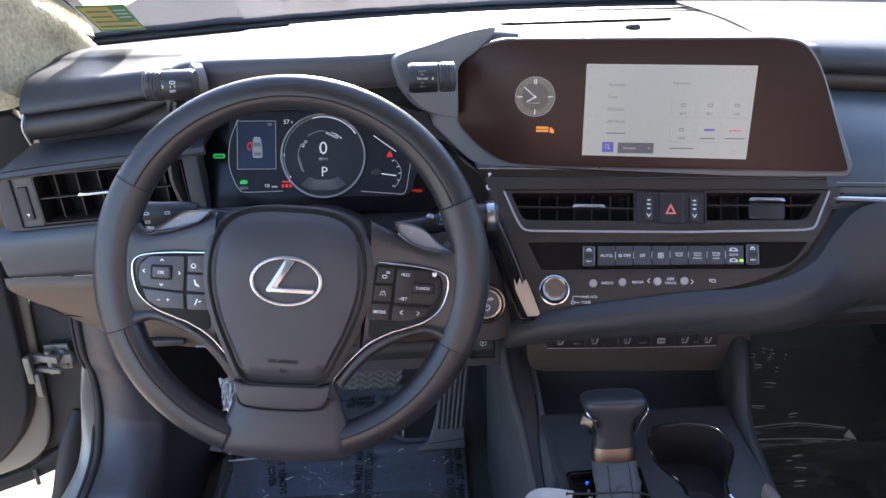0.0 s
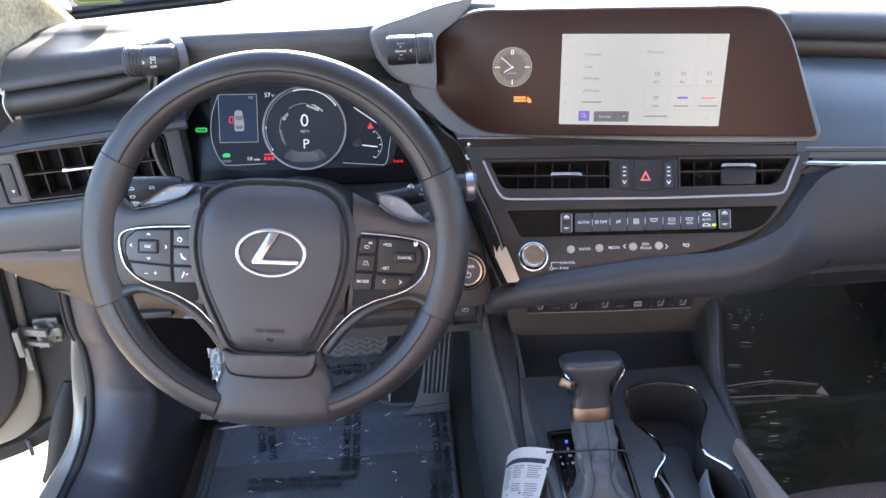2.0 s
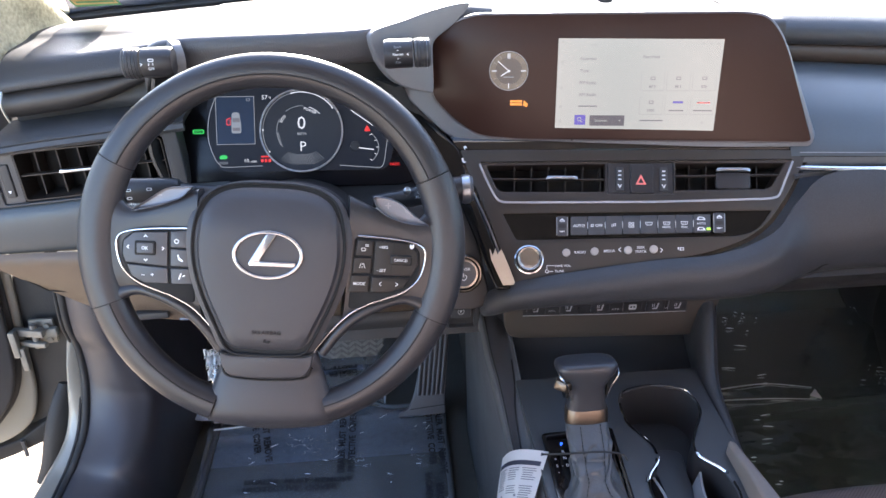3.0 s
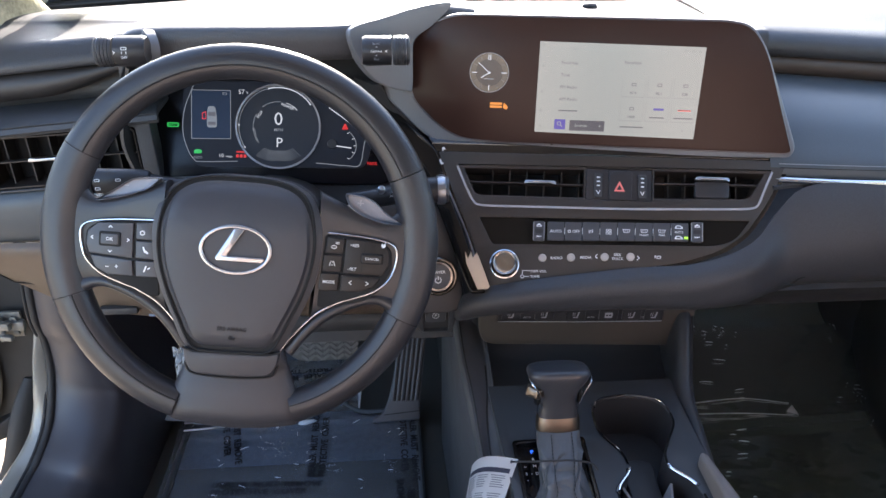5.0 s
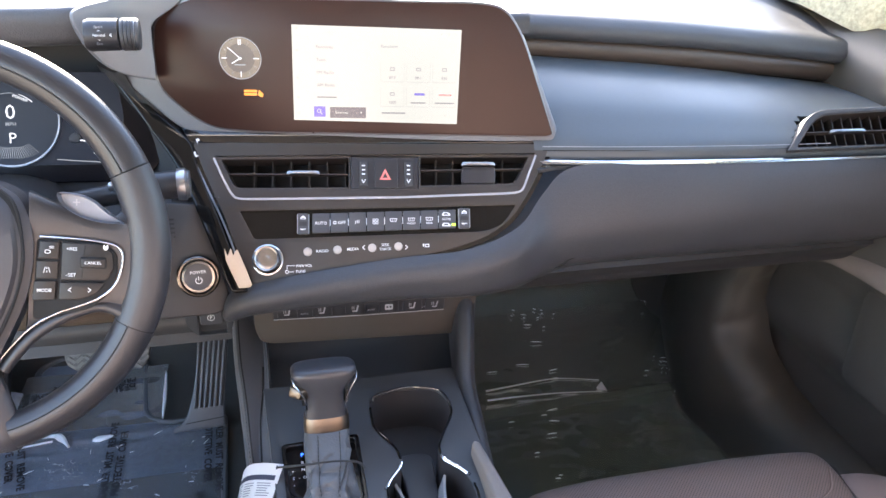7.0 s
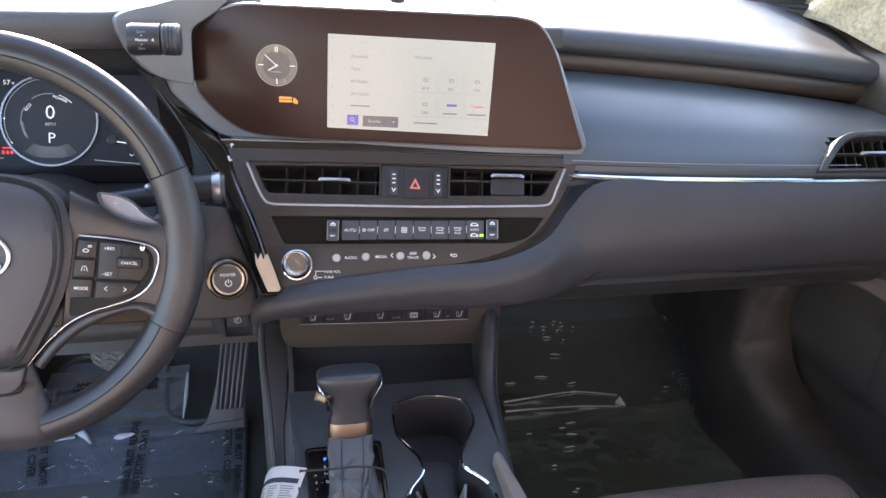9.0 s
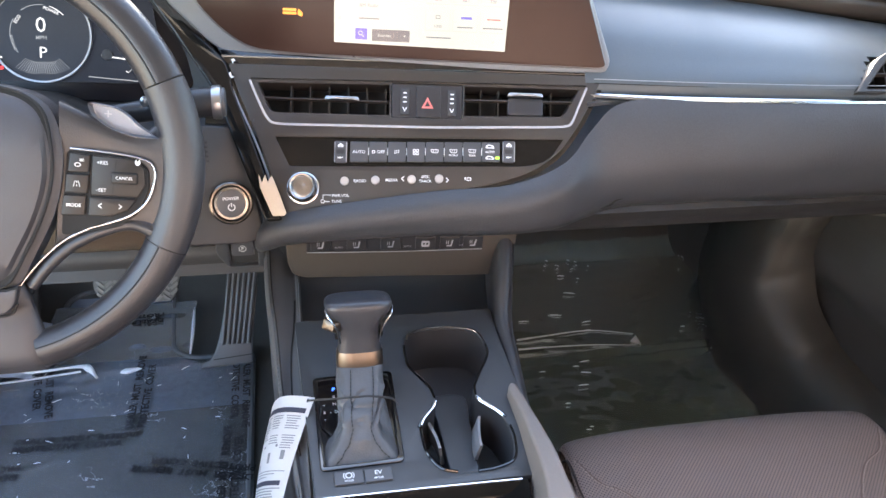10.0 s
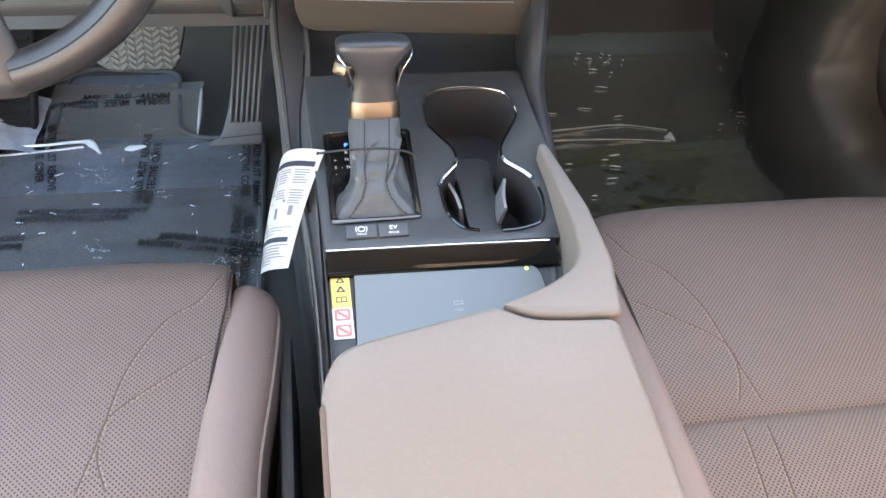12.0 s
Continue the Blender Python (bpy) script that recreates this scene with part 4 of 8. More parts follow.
    # dark lining round the instruments
    part("binnacle_back", block(0.36, 0.02, 0.19, 0.004), DASH_DARK, dash, m=place(-0.085, 1.0, 0.635) @ Matrix.Rotation(radians(-20), 4, "X"))
    wall = [[DISPLAY.at(-290, -4, -22), DISPLAY.at(-268, -30, -20), DISPLAY.at(-232, -66, -16), DISPLAY.at(-196, -100, -14), (0.115, 0.855, 0.572)],
            [(0.015, 0.92, 0.705), (0.03, 0.93, 0.675), (0.05, 0.93, 0.64), (0.07, 0.91, 0.60), (0.08, 0.89, 0.565)],
            [(-0.01, 0.975, 0.70), (0.005, 0.975, 0.665), (0.015, 0.97, 0.63), (0.02, 0.95, 0.595), (0.03, 0.93, 0.56)]]
    part("binnacle_side", loft(wall, 5, 4, thick=0.004), DASH_DARK, dash)
    left_wall = [[(-0.262, 0.885, 0.735), (-0.275, 0.89, 0.69), (-0.285, 0.895, 0.64), (-0.27, 0.90, 0.58)], [(-0.245, 0.98, 0.72), (-0.26, 0.98, 0.68), (-0.265, 0.98, 0.64), (-0.25, 0.96, 0.57)]]
    part("binnacle_side", loft(left_wall, 3, 4, thick=0.004), DASH_DARK, dash)
    base = [[(x, 0.99, 0.585), (x, 0.93, 0.578), (x, 0.86, 0.565), (x, 0.84, 0.53)] for x in (-0.30, -0.1, 0.06)]
    part("binnacle_floor", loft(base, 3, 3, thick=0.004), DASH_DARK, dash)
    # panel with the start button, right of the column
    power = Face((0.083, 0.828, 0.492), (1, 0.06, 0), (0, 0.35, 1))
    panel = rounded([(-72, 90), (10, 80), (24, 20), (32, -30), (32, -44), (14, -50), (-50, -48), (-76, -30)], 8)
    part("start_panel", sheet([panel], -26, -1, 3), DASH_DARK, dash, m=power.m)
    for k in range(5):
        part("slot", sheet([rect(-36, 44 + 5 * k, -20, 46 + 5 * k, 0.6)], -0.9, -0.4), SEAM, dash, m=power.m)
    # loudspeaker grille and sun sensor on top, behind the display
    grille = rounded([(120, 0), (395, -8), (372, 62), (150, 70)], [14, 14, 30, 30])
    part("speaker_grille", sheet([grille], 0, 2.5, 0.8), DASH_DARK, dash, "flush loudspeaker grille", m=place(0, 1.17, 0.7595))
    part("sun_sensor", pillow(ellipse(0, 0, 11, 11, 20), -1, 5), DASH_DARK, dash, m=place(0.318, 1.11, 0.7600))


dashboard()



# ---- centre display ----
def centre_display():
    d = thing("centre_display", "wide black glass touch display showing a white radio menu", "display", (0.2975, 0.88, 0.64))
    shroud = rounded([(-292, -3), (-270, -27), (-232, -63), (-202, -81), (-170, -88), (-41, -86), (208, -79), (213, -66), (165, 44), (130, 70), (-190, 72), (-246, 20)], 8)
    part("shroud", sheet([shroud], -38, -4, 4), INSET, d, "blue-grey shroud under the display", m=DISPLAY.m)
    outline = rounded([(-244, 20), (-241, 47), (-221, 65), (-194, 76), (112, 76), (140, 72), (157, 52), (168, 30), (206, -69), (200, -71.5), (-137, -70), (-186, -66), (-212, -50), (-229, -34), (-243, -18)],
                      [10, 8, 10, 20, 10, 22, 18, 20, 4, 4, 20, 20, 20, 20, 12])
    rim = [(a * 1.009, b * 1.028) for a, b in outline]
    part("rim", sheet([rim], -12, -1.2, 1.5), RIM_METAL, d, "thin dark metal rim", m=DISPLAY.m)
    part("glass", sheet([outline], -10, 0, 0.8), GLASS_BLACK, d, "black glass with the cabin's brown reflection in its colour", m=DISPLAY.m)
    part("back_shell", sheet([[(a * 0.96, b * 0.9) for a, b in outline]], -46, -11, 4), DASH_DARK, d, m=DISPLAY.m)
    s = part("screen", sheet([[(-94, 49.5), (94, 47.5), (92, -58.5), (-95, -56)]], 0.1, 0.4), SCREEN_WHITE, d, "lit white menu screen", m=DISPLAY.m)
    for row in range(2):
        for col in range(3):
            a, b = 4 + 29.5 * col, 12 - 28 * row
            part("tile", sheet([rect(a - 0.6, b - 23.6, a + 26.6, b - 0.4, 1)], 0.45, 0.55), SCREEN_PALE, s, m=DISPLAY.m)
            part("tile_face", sheet([rect(a, b - 22.6, a + 26, b, 1)], 0.56, 0.66), SCREEN_WHITE, s, m=DISPLAY.m)
    for text, a, b in (("Favorites", -68, 26), ("Tune", -68, 12), ("FM Radio", -68, -2), ("AM Radio", -68, -16), ("Favorites", 4, 28)):
        lettering(text, 3.6, SCREEN_TEXT, s, DISPLAY, a, b, 0.7, align="LEFT", deep=0.05, bold=0.0)
    lettering("Radio", 2.8, SCREEN_PALE, s, DISPLAY, -58, 42, 0.7, align="LEFT", deep=0.05)
    for text, col, row in (("87.9", 0, 0), ("98.1", 1, 0), ("530", 2, 0), ("1000", 0, 1)):
        lettering(text, 3.1, SCREEN_TEXT, s, DISPLAY, 17 + 29.5 * col, -6.5 - 28 * row, 0.75, deep=0.05)
        a, b = 17 + 29.5 * col, 3.5 - 28 * row
        part("radio_icon", sheet([rect(a - 2.6, b - 2, a + 2.6, b + 1.6, 0.5), rect(a - 1.9, b - 1.3, a + 1.9, b + 0.9, 0.3)], 0.7, 0.8), SCREEN_TEXT, s, m=DISPLAY.m)
    for a0, a1, b, m in ((-68, -46, -29.5, SCREEN_TEXT), (38, 55, -34.5, SCREEN_TEXT), (66, 88, -34.5, SCREEN_TEXT), (5, 32, -46.5, SCREEN_TEXT)):
        part("text_bar", sheet([rect(a0, b - 0.7, a1, b + 0.7, 0.3)], 0.7, 0.8), m, s, m=DISPLAY.m)
    part("logo_bar", sheet([rect(42, -26, 54, -23.4, 1)], 0.7, 0.8), SCREEN_BLUE, s, m=DISPLAY.m)
    part("logo_bar", sheet([rect(70, -26, 85, -24.4, 0.7)], 0.7, 0.8), RED_INK, s, m=DISPLAY.m)
    part("search_key", sheet([rect(-72, -52, -59, -40, 1)], 0.5, 0.8), SCREEN_BLUE, s, "violet search key", m=DISPLAY.m)
    part("search_icon", join_bm(sheet([ellipse(-66.3, -45, 2.4, 2.4, 20), ellipse(-66.3, -45, 1.7, 1.7, 20)], 0.85, 0.95), strip_along(DISPLAY, [(-64.8, -46.8), (-62.6, -49)], 0.8, 0.85, 0.95)), SCREEN_WHITE, s, m=DISPLAY.m)
    part("sources_key", sheet([rect(-54, -53, -13, -40.5, 1)], 0.5, 0.8), SCREEN_GREY, s, "grey sources key", m=DISPLAY.m)
    lettering("Sources", 3.2, SCREEN_WHITE, s, DISPLAY, -48, -46.7, 0.9, align="LEFT", deep=0.05)
    part("key_arrow", sheet([[(-20, -46), (-17, -46), (-18.5, -47.8)]], 0.85, 0.95), SCREEN_WHITE, s, m=DISPLAY.m)
    for a, b in ((72, 42.5), (80, 42.2), (88, 42), (78, -49)):
        part("status_icon", sheet([rect(a - 1.2, b - 1.2, a + 1.2, b + 1.2, 0.6)], 0.7, 0.8), SCREEN_PALE, s, m=DISPLAY.m)
    for b in (46, 22, -8, -30, -48):
        part("side_icon", sheet([rect(-90.5, b - 1.6, -87.5, b + 1.4, 0.6)], 0.55, 0.65), SCREEN_PALE, s, m=DISPLAY.m)
    # clock shown on the glass
    c = part("clock", sheet([ellipse(-151.5, 12, 23.2, 23.2, 56), ellipse(-151.5, 12, 22.4, 22.4, 56)], 0.1, 0.4), LIT_DIM, d, "round lit analogue clock", m=DISPLAY.m)
    face_mat = mat("clock_face", (0.15, 0.125, 0.095), 0.35, glow=0.02)
    part("clock_ring", sheet([ellipse(-151.5, 12, 22.3, 22.3, 56), ellipse(-151.5, 12, 15.8, 15.8, 56)], 0.1, 0.25), face_mat, c, m=DISPLAY.m)
    part("clock_dial", sheet([ellipse(-151.5, 12, 15.7, 15.7, 56)], 0.1, 0.2), mat("clock_dial", (0.085, 0.075, 0.066), 0.35, glow=0.02), c, m=DISPLAY.m)
    for k in range(12):
        big = k % 3 == 0
        t = radians(90 - 30 * k)
        r0, r1 = (14.5, 20.5) if big else (17.5, 20.0)
        for off in ((-1.1, 1.1) if k == 0 else (0,)):
            pts = [(-151.5 + r * math.cos(t) + off, 12 + r * math.sin(t)) for r in (r0, r1)]
            part("hour_mark", strip_along(DISPLAY, pts, 1.1 if big else 0.6, 0.3, 0.45), LIT_WHITE if big else LIT_DIM, c, m=DISPLAY.m)
    part("minute_hand", strip_along(DISPLAY, [(-151.5, 12), (-164.5, 23.5)], 1.0, 0.5, 0.65), LIT_WHITE, c, m=DISPLAY.m)
    part("hour_hand", strip_along(DISPLAY, [(-151.5, 12), (-161, 6)], 1.2, 0.5, 0.65), LIT_WHITE, c, m=DISPLAY.m)
    part("clock_boss", sheet([ellipse(-151.5, 12, 1.6, 1.6, 16)], 0.6, 0.8), LIT_WHITE, c, m=DISPLAY.m)
    part("maker_bar", sheet([rect(-158, 4.2, -146, 5.4, 0.4)], 0.4, 0.5), LIT_DIM, c, m=DISPLAY.m)
    w = part("belt_warning", sheet([rect(-149.5, -29, -135, -26.2, 0.4)], 0.2, 0.4), LIT_AMBER, d, "amber passenger warning light", m=DISPLAY.m)
    part("warning_bar", sheet([rect(-149.5, -25.4, -135, -22.6, 0.4)], 0.2, 0.4), LIT_AMBER, w, m=DISPLAY.m)
    part("warning_figure", sheet([rounded([(-134, -29), (-129, -31), (-128, -27), (-133, -22.5)], 1)], 0.2, 0.4), LIT_AMBER, w, m=DISPLAY.m)


centre_display()


# ---- centre stack ----
def vent(name, label, face, outline, bars, tab, depth=26, ribs=()):
    """An air outlet: dark box, upright vanes behind, one long blade with a bright tab."""
    v = thing(name, label, "air vent", face.at(*outline[0]), group="air vents in the dashboard")
    inner = [(sum(p[0] for p in outline) / len(outline) + (a - sum(p[0] for p in outline) / len(outline)) * 0.985, sum(p[1] for p in outline) / len(outline) + (b - sum(p[1] for p in outline) / len(outline)) * 0.95) for a, b in outline]
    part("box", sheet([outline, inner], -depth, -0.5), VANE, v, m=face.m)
    # near-black back sheet: the duct's deep shade put into its colour
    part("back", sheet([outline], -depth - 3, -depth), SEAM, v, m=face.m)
    bs = [p[1] for p in outline]
    for a in ribs:
        part("vane", sheet([rect(a - 0.8, min(bs) + 2, a + 0.8, max(bs) - 2, 0.3)], -depth + 2, -15), VANE, v, m=face.m)
    (a0, b0), (a1, b1) = bars
    part("blade", sheet([[(a0, b0 - 0.8), (a1, b1 - 0.8), (a1, b1 + 0.8), (a0, b0 + 0.8)]], -12, -3, 0.3), VANE, v, m=face.m)
    t0, t1, tb = tab
    part("tab", pillow(rounded([(t0, tb - 1.8), (t1, tb - 1.8), (t1 - 2, tb + 2.6), (t0 + 2, tb + 2.6)], 2), -4, 3, 4), SATIN, v, "satin silver slider tab", m=face.m)
    return v


def centre_stack():
    s = thing("centre_stack", "dark bronze metallic control panel with air vents and climate keys", "control panel", (0.30, 0.83, 0.52))
    out = [(-217, 32), (-207, 5), (-174, -67), (-152, -130), (-144, -136), (17, -104), (82, -91), (122, -76), (149, -56), (170, -25), (189, 12), (197, 33)]
    out = rounded(out, [3, 20, 30, 5, 5, 30, 20, 14, 14, 14, 14, 3], 5)
    vent_l = rounded([(-186, 13), (-170, -21), (-39.5, -20), (-39.5, 16)], [3, 8, 1, 1])
    vent_r = rounded([(41.5, 17), (41.5, -18), (154, -15), (172, 18)], [1, 1, 8, 3])
    mid = rect(-38.5, -21.5, 40.5, 17.5, 1)
    clim = rounded([(-164, -47), (-147, -79.5), (115, -71.5), (138, -64), (154, -40)], [2, 4, 14, 16, 2])
    part("panel", sheet([out, vent_l, mid, vent_r, clim], -30, 0, 0.6), STACK_MAT, s, "dark bronze metallic fascia", m=STACK.m)
    border = rounded([(-221, 33), (-211, 4), (-178, -68), (-155, -134), (-144, -140), (18, -108), (84, -95), (125, -80), (153, -59), (175, -27), (194, 11), (203, 34)], [3, 20, 30, 6, 6, 30, 20, 14, 14, 14, 14, 3], 5)
    part("border", sheet([border, vent_l, mid, vent_r, clim], -34, -3), PIANO, s, "black border", m=STACK.m)
    upper = rounded([(-222, 31), (204, 34), (207, 44), (-200, 47), (-232, 52)], 3)
    part("top_edge", sheet([upper], -24, -2, 2), PIANO, s, m=STACK.m)
    side = rounded([(-310, 108), (-284, 74), (-257, 37), (-234, 5), (-216, -34), (-192, -91), (-170, -140), (-152, -139), (-158, -128), (-181, -68), (-211, 4), (-218, 33), (-232, 46), (-267, 75), (-300, 112)], [4, 20, 20, 20, 20, 20, 4, 3, 4, 20, 10, 10, 10, 20, 4])
    part("side_trim", sheet([side], -26, 3.5, 2.5), STRIP_BLACK, s, "glossy black side trim", m=STACK.m)
    for pts in ([(-213, 35), (-210, 36), (-208, 33), (-210.5, 33.4), (-211, 30)], [(-215, 20), (-213, 21), (-212, 17), (-209, 16), (-212, 14), (-214, 16.5)]):
        part("plastic_scrap", sheet([pts], 4.0, 5.2, 0.2), PAPER, s, "small torn scrap of clear wrapping", m=STACK.m)
    # jagged solid patch stands in for a tan reflection in the gloss trim
    scrap = [(-179, -90), (-175, -99), (-172, -90), (-169, -98), (-165, -91), (-162, -97), (-155, -113), (-148, -131), (-150, -134), (-162, -135), (-166, -127), (-177, -104)]
    part("reflection_patch", sheet([scrap], 4.5, 6.5, 0.3), TAN_REFLECTION, s, "jagged tan patch painted as a sunlit reflection on the side trim", m=STACK.m)
    for k, pts in enumerate(([(-221, 31), (-211, 3), (-178, -68), (-155, -132)],)):
        part("bright_line", tube([STACK.at(a, b, 0.5) for a, b in flat_spline(pts, 6, False)], 0.0011, 6), SATIN, s)
    trim = flat_spline([(-193, 14), (-182, -10), (-172, -28), (-163, -33), (-140, -33.5)], 5, False) + [(17, -31.5), (140, -27)] + flat_spline([(153, -26), (162, -22), (170, -3), (179, 19)], 5, False)
    part("vent_chrome", strip_along(STACK, trim, 2.6, 0, 2.2), VENT_TRIM, s, "satin chrome frame under the vents, tinted with the sky's reflection", m=STACK.m)
    part("vent_top_line", strip_along(STACK, [(-192, 16), (-35, 18.5), (178, 21)], 1.6, 0, 1.0), PIANO, s, m=STACK.m)
    part("vent_middle", sheet([rect(-38, -21, 40, 17, 1)], -20, -1.5, 0.6), KEY, s, m=STACK.m)
    part("climate_field", sheet([clim], -20, -2.2), STRIP_BLACK, s, "glossy black field round the climate keys", m=STACK.m)
    # hazard switch and two thumb wheels
    hz = part("hazard_switch", sheet([rounded([(-11, 14.5), (16, 14.5), (16, -20.5), (-10.5, -20.5)], 2)], -1.4, 1.2, 0.7), KEY, s, "hazard switch with a red triangle", m=STACK.m)
    part("triangle", sheet([[(-5, -10.5), (8, -10.5), (1.5, 2)], [(-1.8, -8.6), (4.8, -8.6), (1.5, -2.2)]], 1.25, 1.45), RED_INK, hz, m=STACK.m)
    for a in (-23.5, 28.5):
        w = part("thumb_wheel", sheet([rect(a - 4.8, -18, a + 4.8, 10.5, 1.4)], -1.4, 1.0, 0.6), DASH_DARK, s, "ribbed vent thumb wheel", m=STACK.m)
        for b in (6, 1, -4):
            part("mark", sheet([rect(a - 1.9, b - 0.7, a + 1.9, b + 0.7, 0.3)], 1.05, 1.25), WHITE_INK, w, m=STACK.m)
        part("mark", sheet([[(a - 2.6, -10), (a - 1.6, -10), (a, -13), (a + 1.6, -10), (a + 2.6, -10), (a, -15)]], 1.05, 1.25), WHITE_INK, w, m=STACK.m)
    # climate keys
    x0, x1 = -82.5, 83
    for k in range(8):
        a0, a1 = x0 + (x1 - x0) * k / 8 + 0.5, x0 + (x1 - x0) * (k + 1) / 8 - 0.5
        b0, b1 = -73 + 5.5 * (k + 0.5) / 8, -50.5 + 4.5 * (k + 0.5) / 8
        key = part("climate_key", sheet([rounded([(a0, b0), (a1, b0 + 0.4), (a1, b1 + 0.4), (a0, b1)], 0.8)], -2.2, 1.4, 0.6), KEY_GREY, s, m=STACK.m)
        am, bm_ = (a0 + a1) / 2, (b0 + b1) / 2
        if k == 0:
            lettering("AUTO", 3.5, WHITE_INK, key, STACK, am, bm_, 1.6, deep=0.05)
        elif k == 1:
            lettering("OFF", 3.5, WHITE_INK, key, STACK, am + 3, bm_, 1.6, deep=0.05)
            part("fan_mark", sheet([rect(am - 6.6, bm_ - 1.7, am - 3.2, bm_ + 1.7, 0.8), rect(am - 5.8, bm_ - 0.9, am - 4.0, bm_ + 0.9, 0.4)], 1.45, 1.6), WHITE_INK, key, m=STACK.m)
        elif k in (2, 3):
            for q in range(3 if k == 2 else 4):
                t = radians(45 + 90 * q)
                ring = ellipse(am + 2.4 * math.cos(t), bm_ + 2.4 * math.sin(t), 1.7, 1.7, 12)
                part("fan_blade", sheet([ring, ellipse(am + 2.4 * math.cos(t), bm_ + 2.4 * math.sin(t), 1.0, 1.0, 12)] if k == 3 else [rect(am - 2.6 + 2 * q, bm_ - 2.2 + 0.5 * q, am - 1.8 + 2 * q, bm_ + 1.6 + 0.5 * q, 0.3)], 1.45, 1.6), WHITE_INK, key, m=STACK.m)
        elif k < 7:
            part("air_icon", sheet([rounded([(am - 4.6, bm_ + 3), (am + 4.6, bm_ + 3), (am + 3.2, bm_ - 1), (am - 3.2, bm_ - 1)], 1), rounded([(am - 3.8, bm_ + 2.4), (am + 3.8, bm_ + 2.4), (am + 2.7, bm_ - 0.4), (am - 2.7, bm_ - 0.4)], 0.7), rect(am - 1.6, bm_ + 0.2, am - 1.1, bm_ + 2.0, 0.1), rect(am + 1.1, bm_ + 0.2, am + 1.6, bm_ + 2.0, 0.1)], 1.45, 1.6), WHITE_INK, key, m=STACK.m)
            if k > 4:
                lettering("FRONT" if k == 5 else "REAR", 2.2, WHITE_INK, key, STACK, am, bm_ - 3.8, 1.6, deep=0.05)
        else:
            lettering("AUTO", 2.6, WHITE_INK, key, STACK, am - 1, bm_, 1.6, deep=0.05)
            for db in (6.2, -6.2):
                part("car_icon", sheet([rounded([(am - 6, bm_ + db - 2), (am + 4, bm_ + db - 2), (am + 3, bm_ + db + 0.6), (am, bm_ + db + 2), (am - 4, bm_ + db + 2), (am - 5.5, bm_ + db + 0.5)], 0.8), rounded([(am - 4, bm_ + db - 1), (am + 2, bm_ + db - 1), (am, bm_ + db + 1), (am - 3.4, bm_ + db + 1)], 0.5)], 1.45, 1.6), WHITE_INK, key, m=STACK.m)
            part("key_lamp", sheet([rect(am + 5, bm_ - 7.8, am + 9.6, bm_ - 4.8, 0.5)], 1.45, 1.7), LIT_LIME, key, "green lamp", m=STACK.m)
        if k:
            part("divider", sheet([rect(a0 - 0.7, bm_ - 4, a0 - 0.1, bm_ + 4, 0.2)], 1.2, 1.7), WHITE_INK, s, m=STACK.m)
    for a, b in ((-92.2, -62), (92.5, -56)):
        r = part("temperature_rocker", sheet([rect(a - 6.0, b - 12, a + 6.0, b + 12, 1.5)], -2.2, 2.2, 1.0), KEY_GREY, s, "temperature rocker key", m=STACK.m)
        for da in (-6.4, 6.4):
            part("bright_side", sheet([rect(a + da - 0.5, b - 11, a + da + 0.5, b + 11, 0.3)], -1, 2.0, 0.2), SATIN, r, m=STACK.m)
        part("dip", sheet([rect(a - 4.6, b - 2.4, a + 4.6, b + 2.4, 0.6)], 2.2, 2.35), KEY, r, m=STACK.m)
        for db in (6.2, -6.2):
            part("mark", sheet([rounded([(a - 3, b + db + 1), (a, b + db + (3.4 if db > 0 else -1.4)), (a + 3, b + db + 1), (a + 3, b + db - 1), (a - 3, b + db - 1)], 0.3), rect(a - 1.8, b + db - 0.4, a + 1.8, b + db + 0.5, 0.2)], 2.3, 2.5), WHITE_INK, r, m=STACK.m)
    # volume knob and its round keys
    kn = part("volume_knob", lathe([(0, 0), (15.5, 0), (15.5, 4), (15, 5), (14.6, 13), (13.6, 14.5), (12.8, 14.3), (11.5, 13.2), (7, 14.2), (2.5, 13.4), (0, 13.2)], 48), KNOB_METAL, s, "brushed silver volume knob", m=STACK.m @ Matrix.Translation((-0.1315, -0.103, 0)))
    part("knob_ring", lathe([(16.0, 0), (17.5, 0), (17.5, 2.0), (16.0, 2.6)], 48), CHROME, kn, m=STACK.m @ Matrix.Translation((-0.1315, -0.103, 0)))
    for a, b in ((-87, -94), (-53.5, -92), (-14, -90), (16, -88.5)):
        part("round_key", lathe([(0, 0), (4.8, 0), (4.8, 2), (4.0, 3), (0, 3.2)], 24), ROUND_KEY, s, "small round silver key", m=STACK.m @ Matrix.Translation((a / 1000, b / 1000, 0)))
    for text, a, b, sz in (("RADIO", -70.5, -93.3, 3.2), ("MEDIA", -36, -91.3, 3.2), ("SEEK", 1, -86.6, 3.0), ("TRACK", 1, -91.4, 3.0), ("PWR·VOL", -91, -110, 3.0), ("TUNE", -95, -116.5, 3.0)):
        lettering(text, sz, WHITE_INK, s, STACK, a, b, 0.3, 2 if b > -100 else 3, deep=0.05)
    for a, sgn in ((-24, 1), (25.5, -1)):
        part("arrow", sheet([[(a + 1.4 * sgn, -86.4), (a - 1.6 * sgn, -89.3), (a + 1.4 * sgn, -92.2), (a + 1.9 * sgn, -91.4), (a - 0.3 * sgn, -89.3), (a + 1.9 * sgn, -87.2)]], 0.1, 0.3), WHITE_INK, s, m=STACK.m)
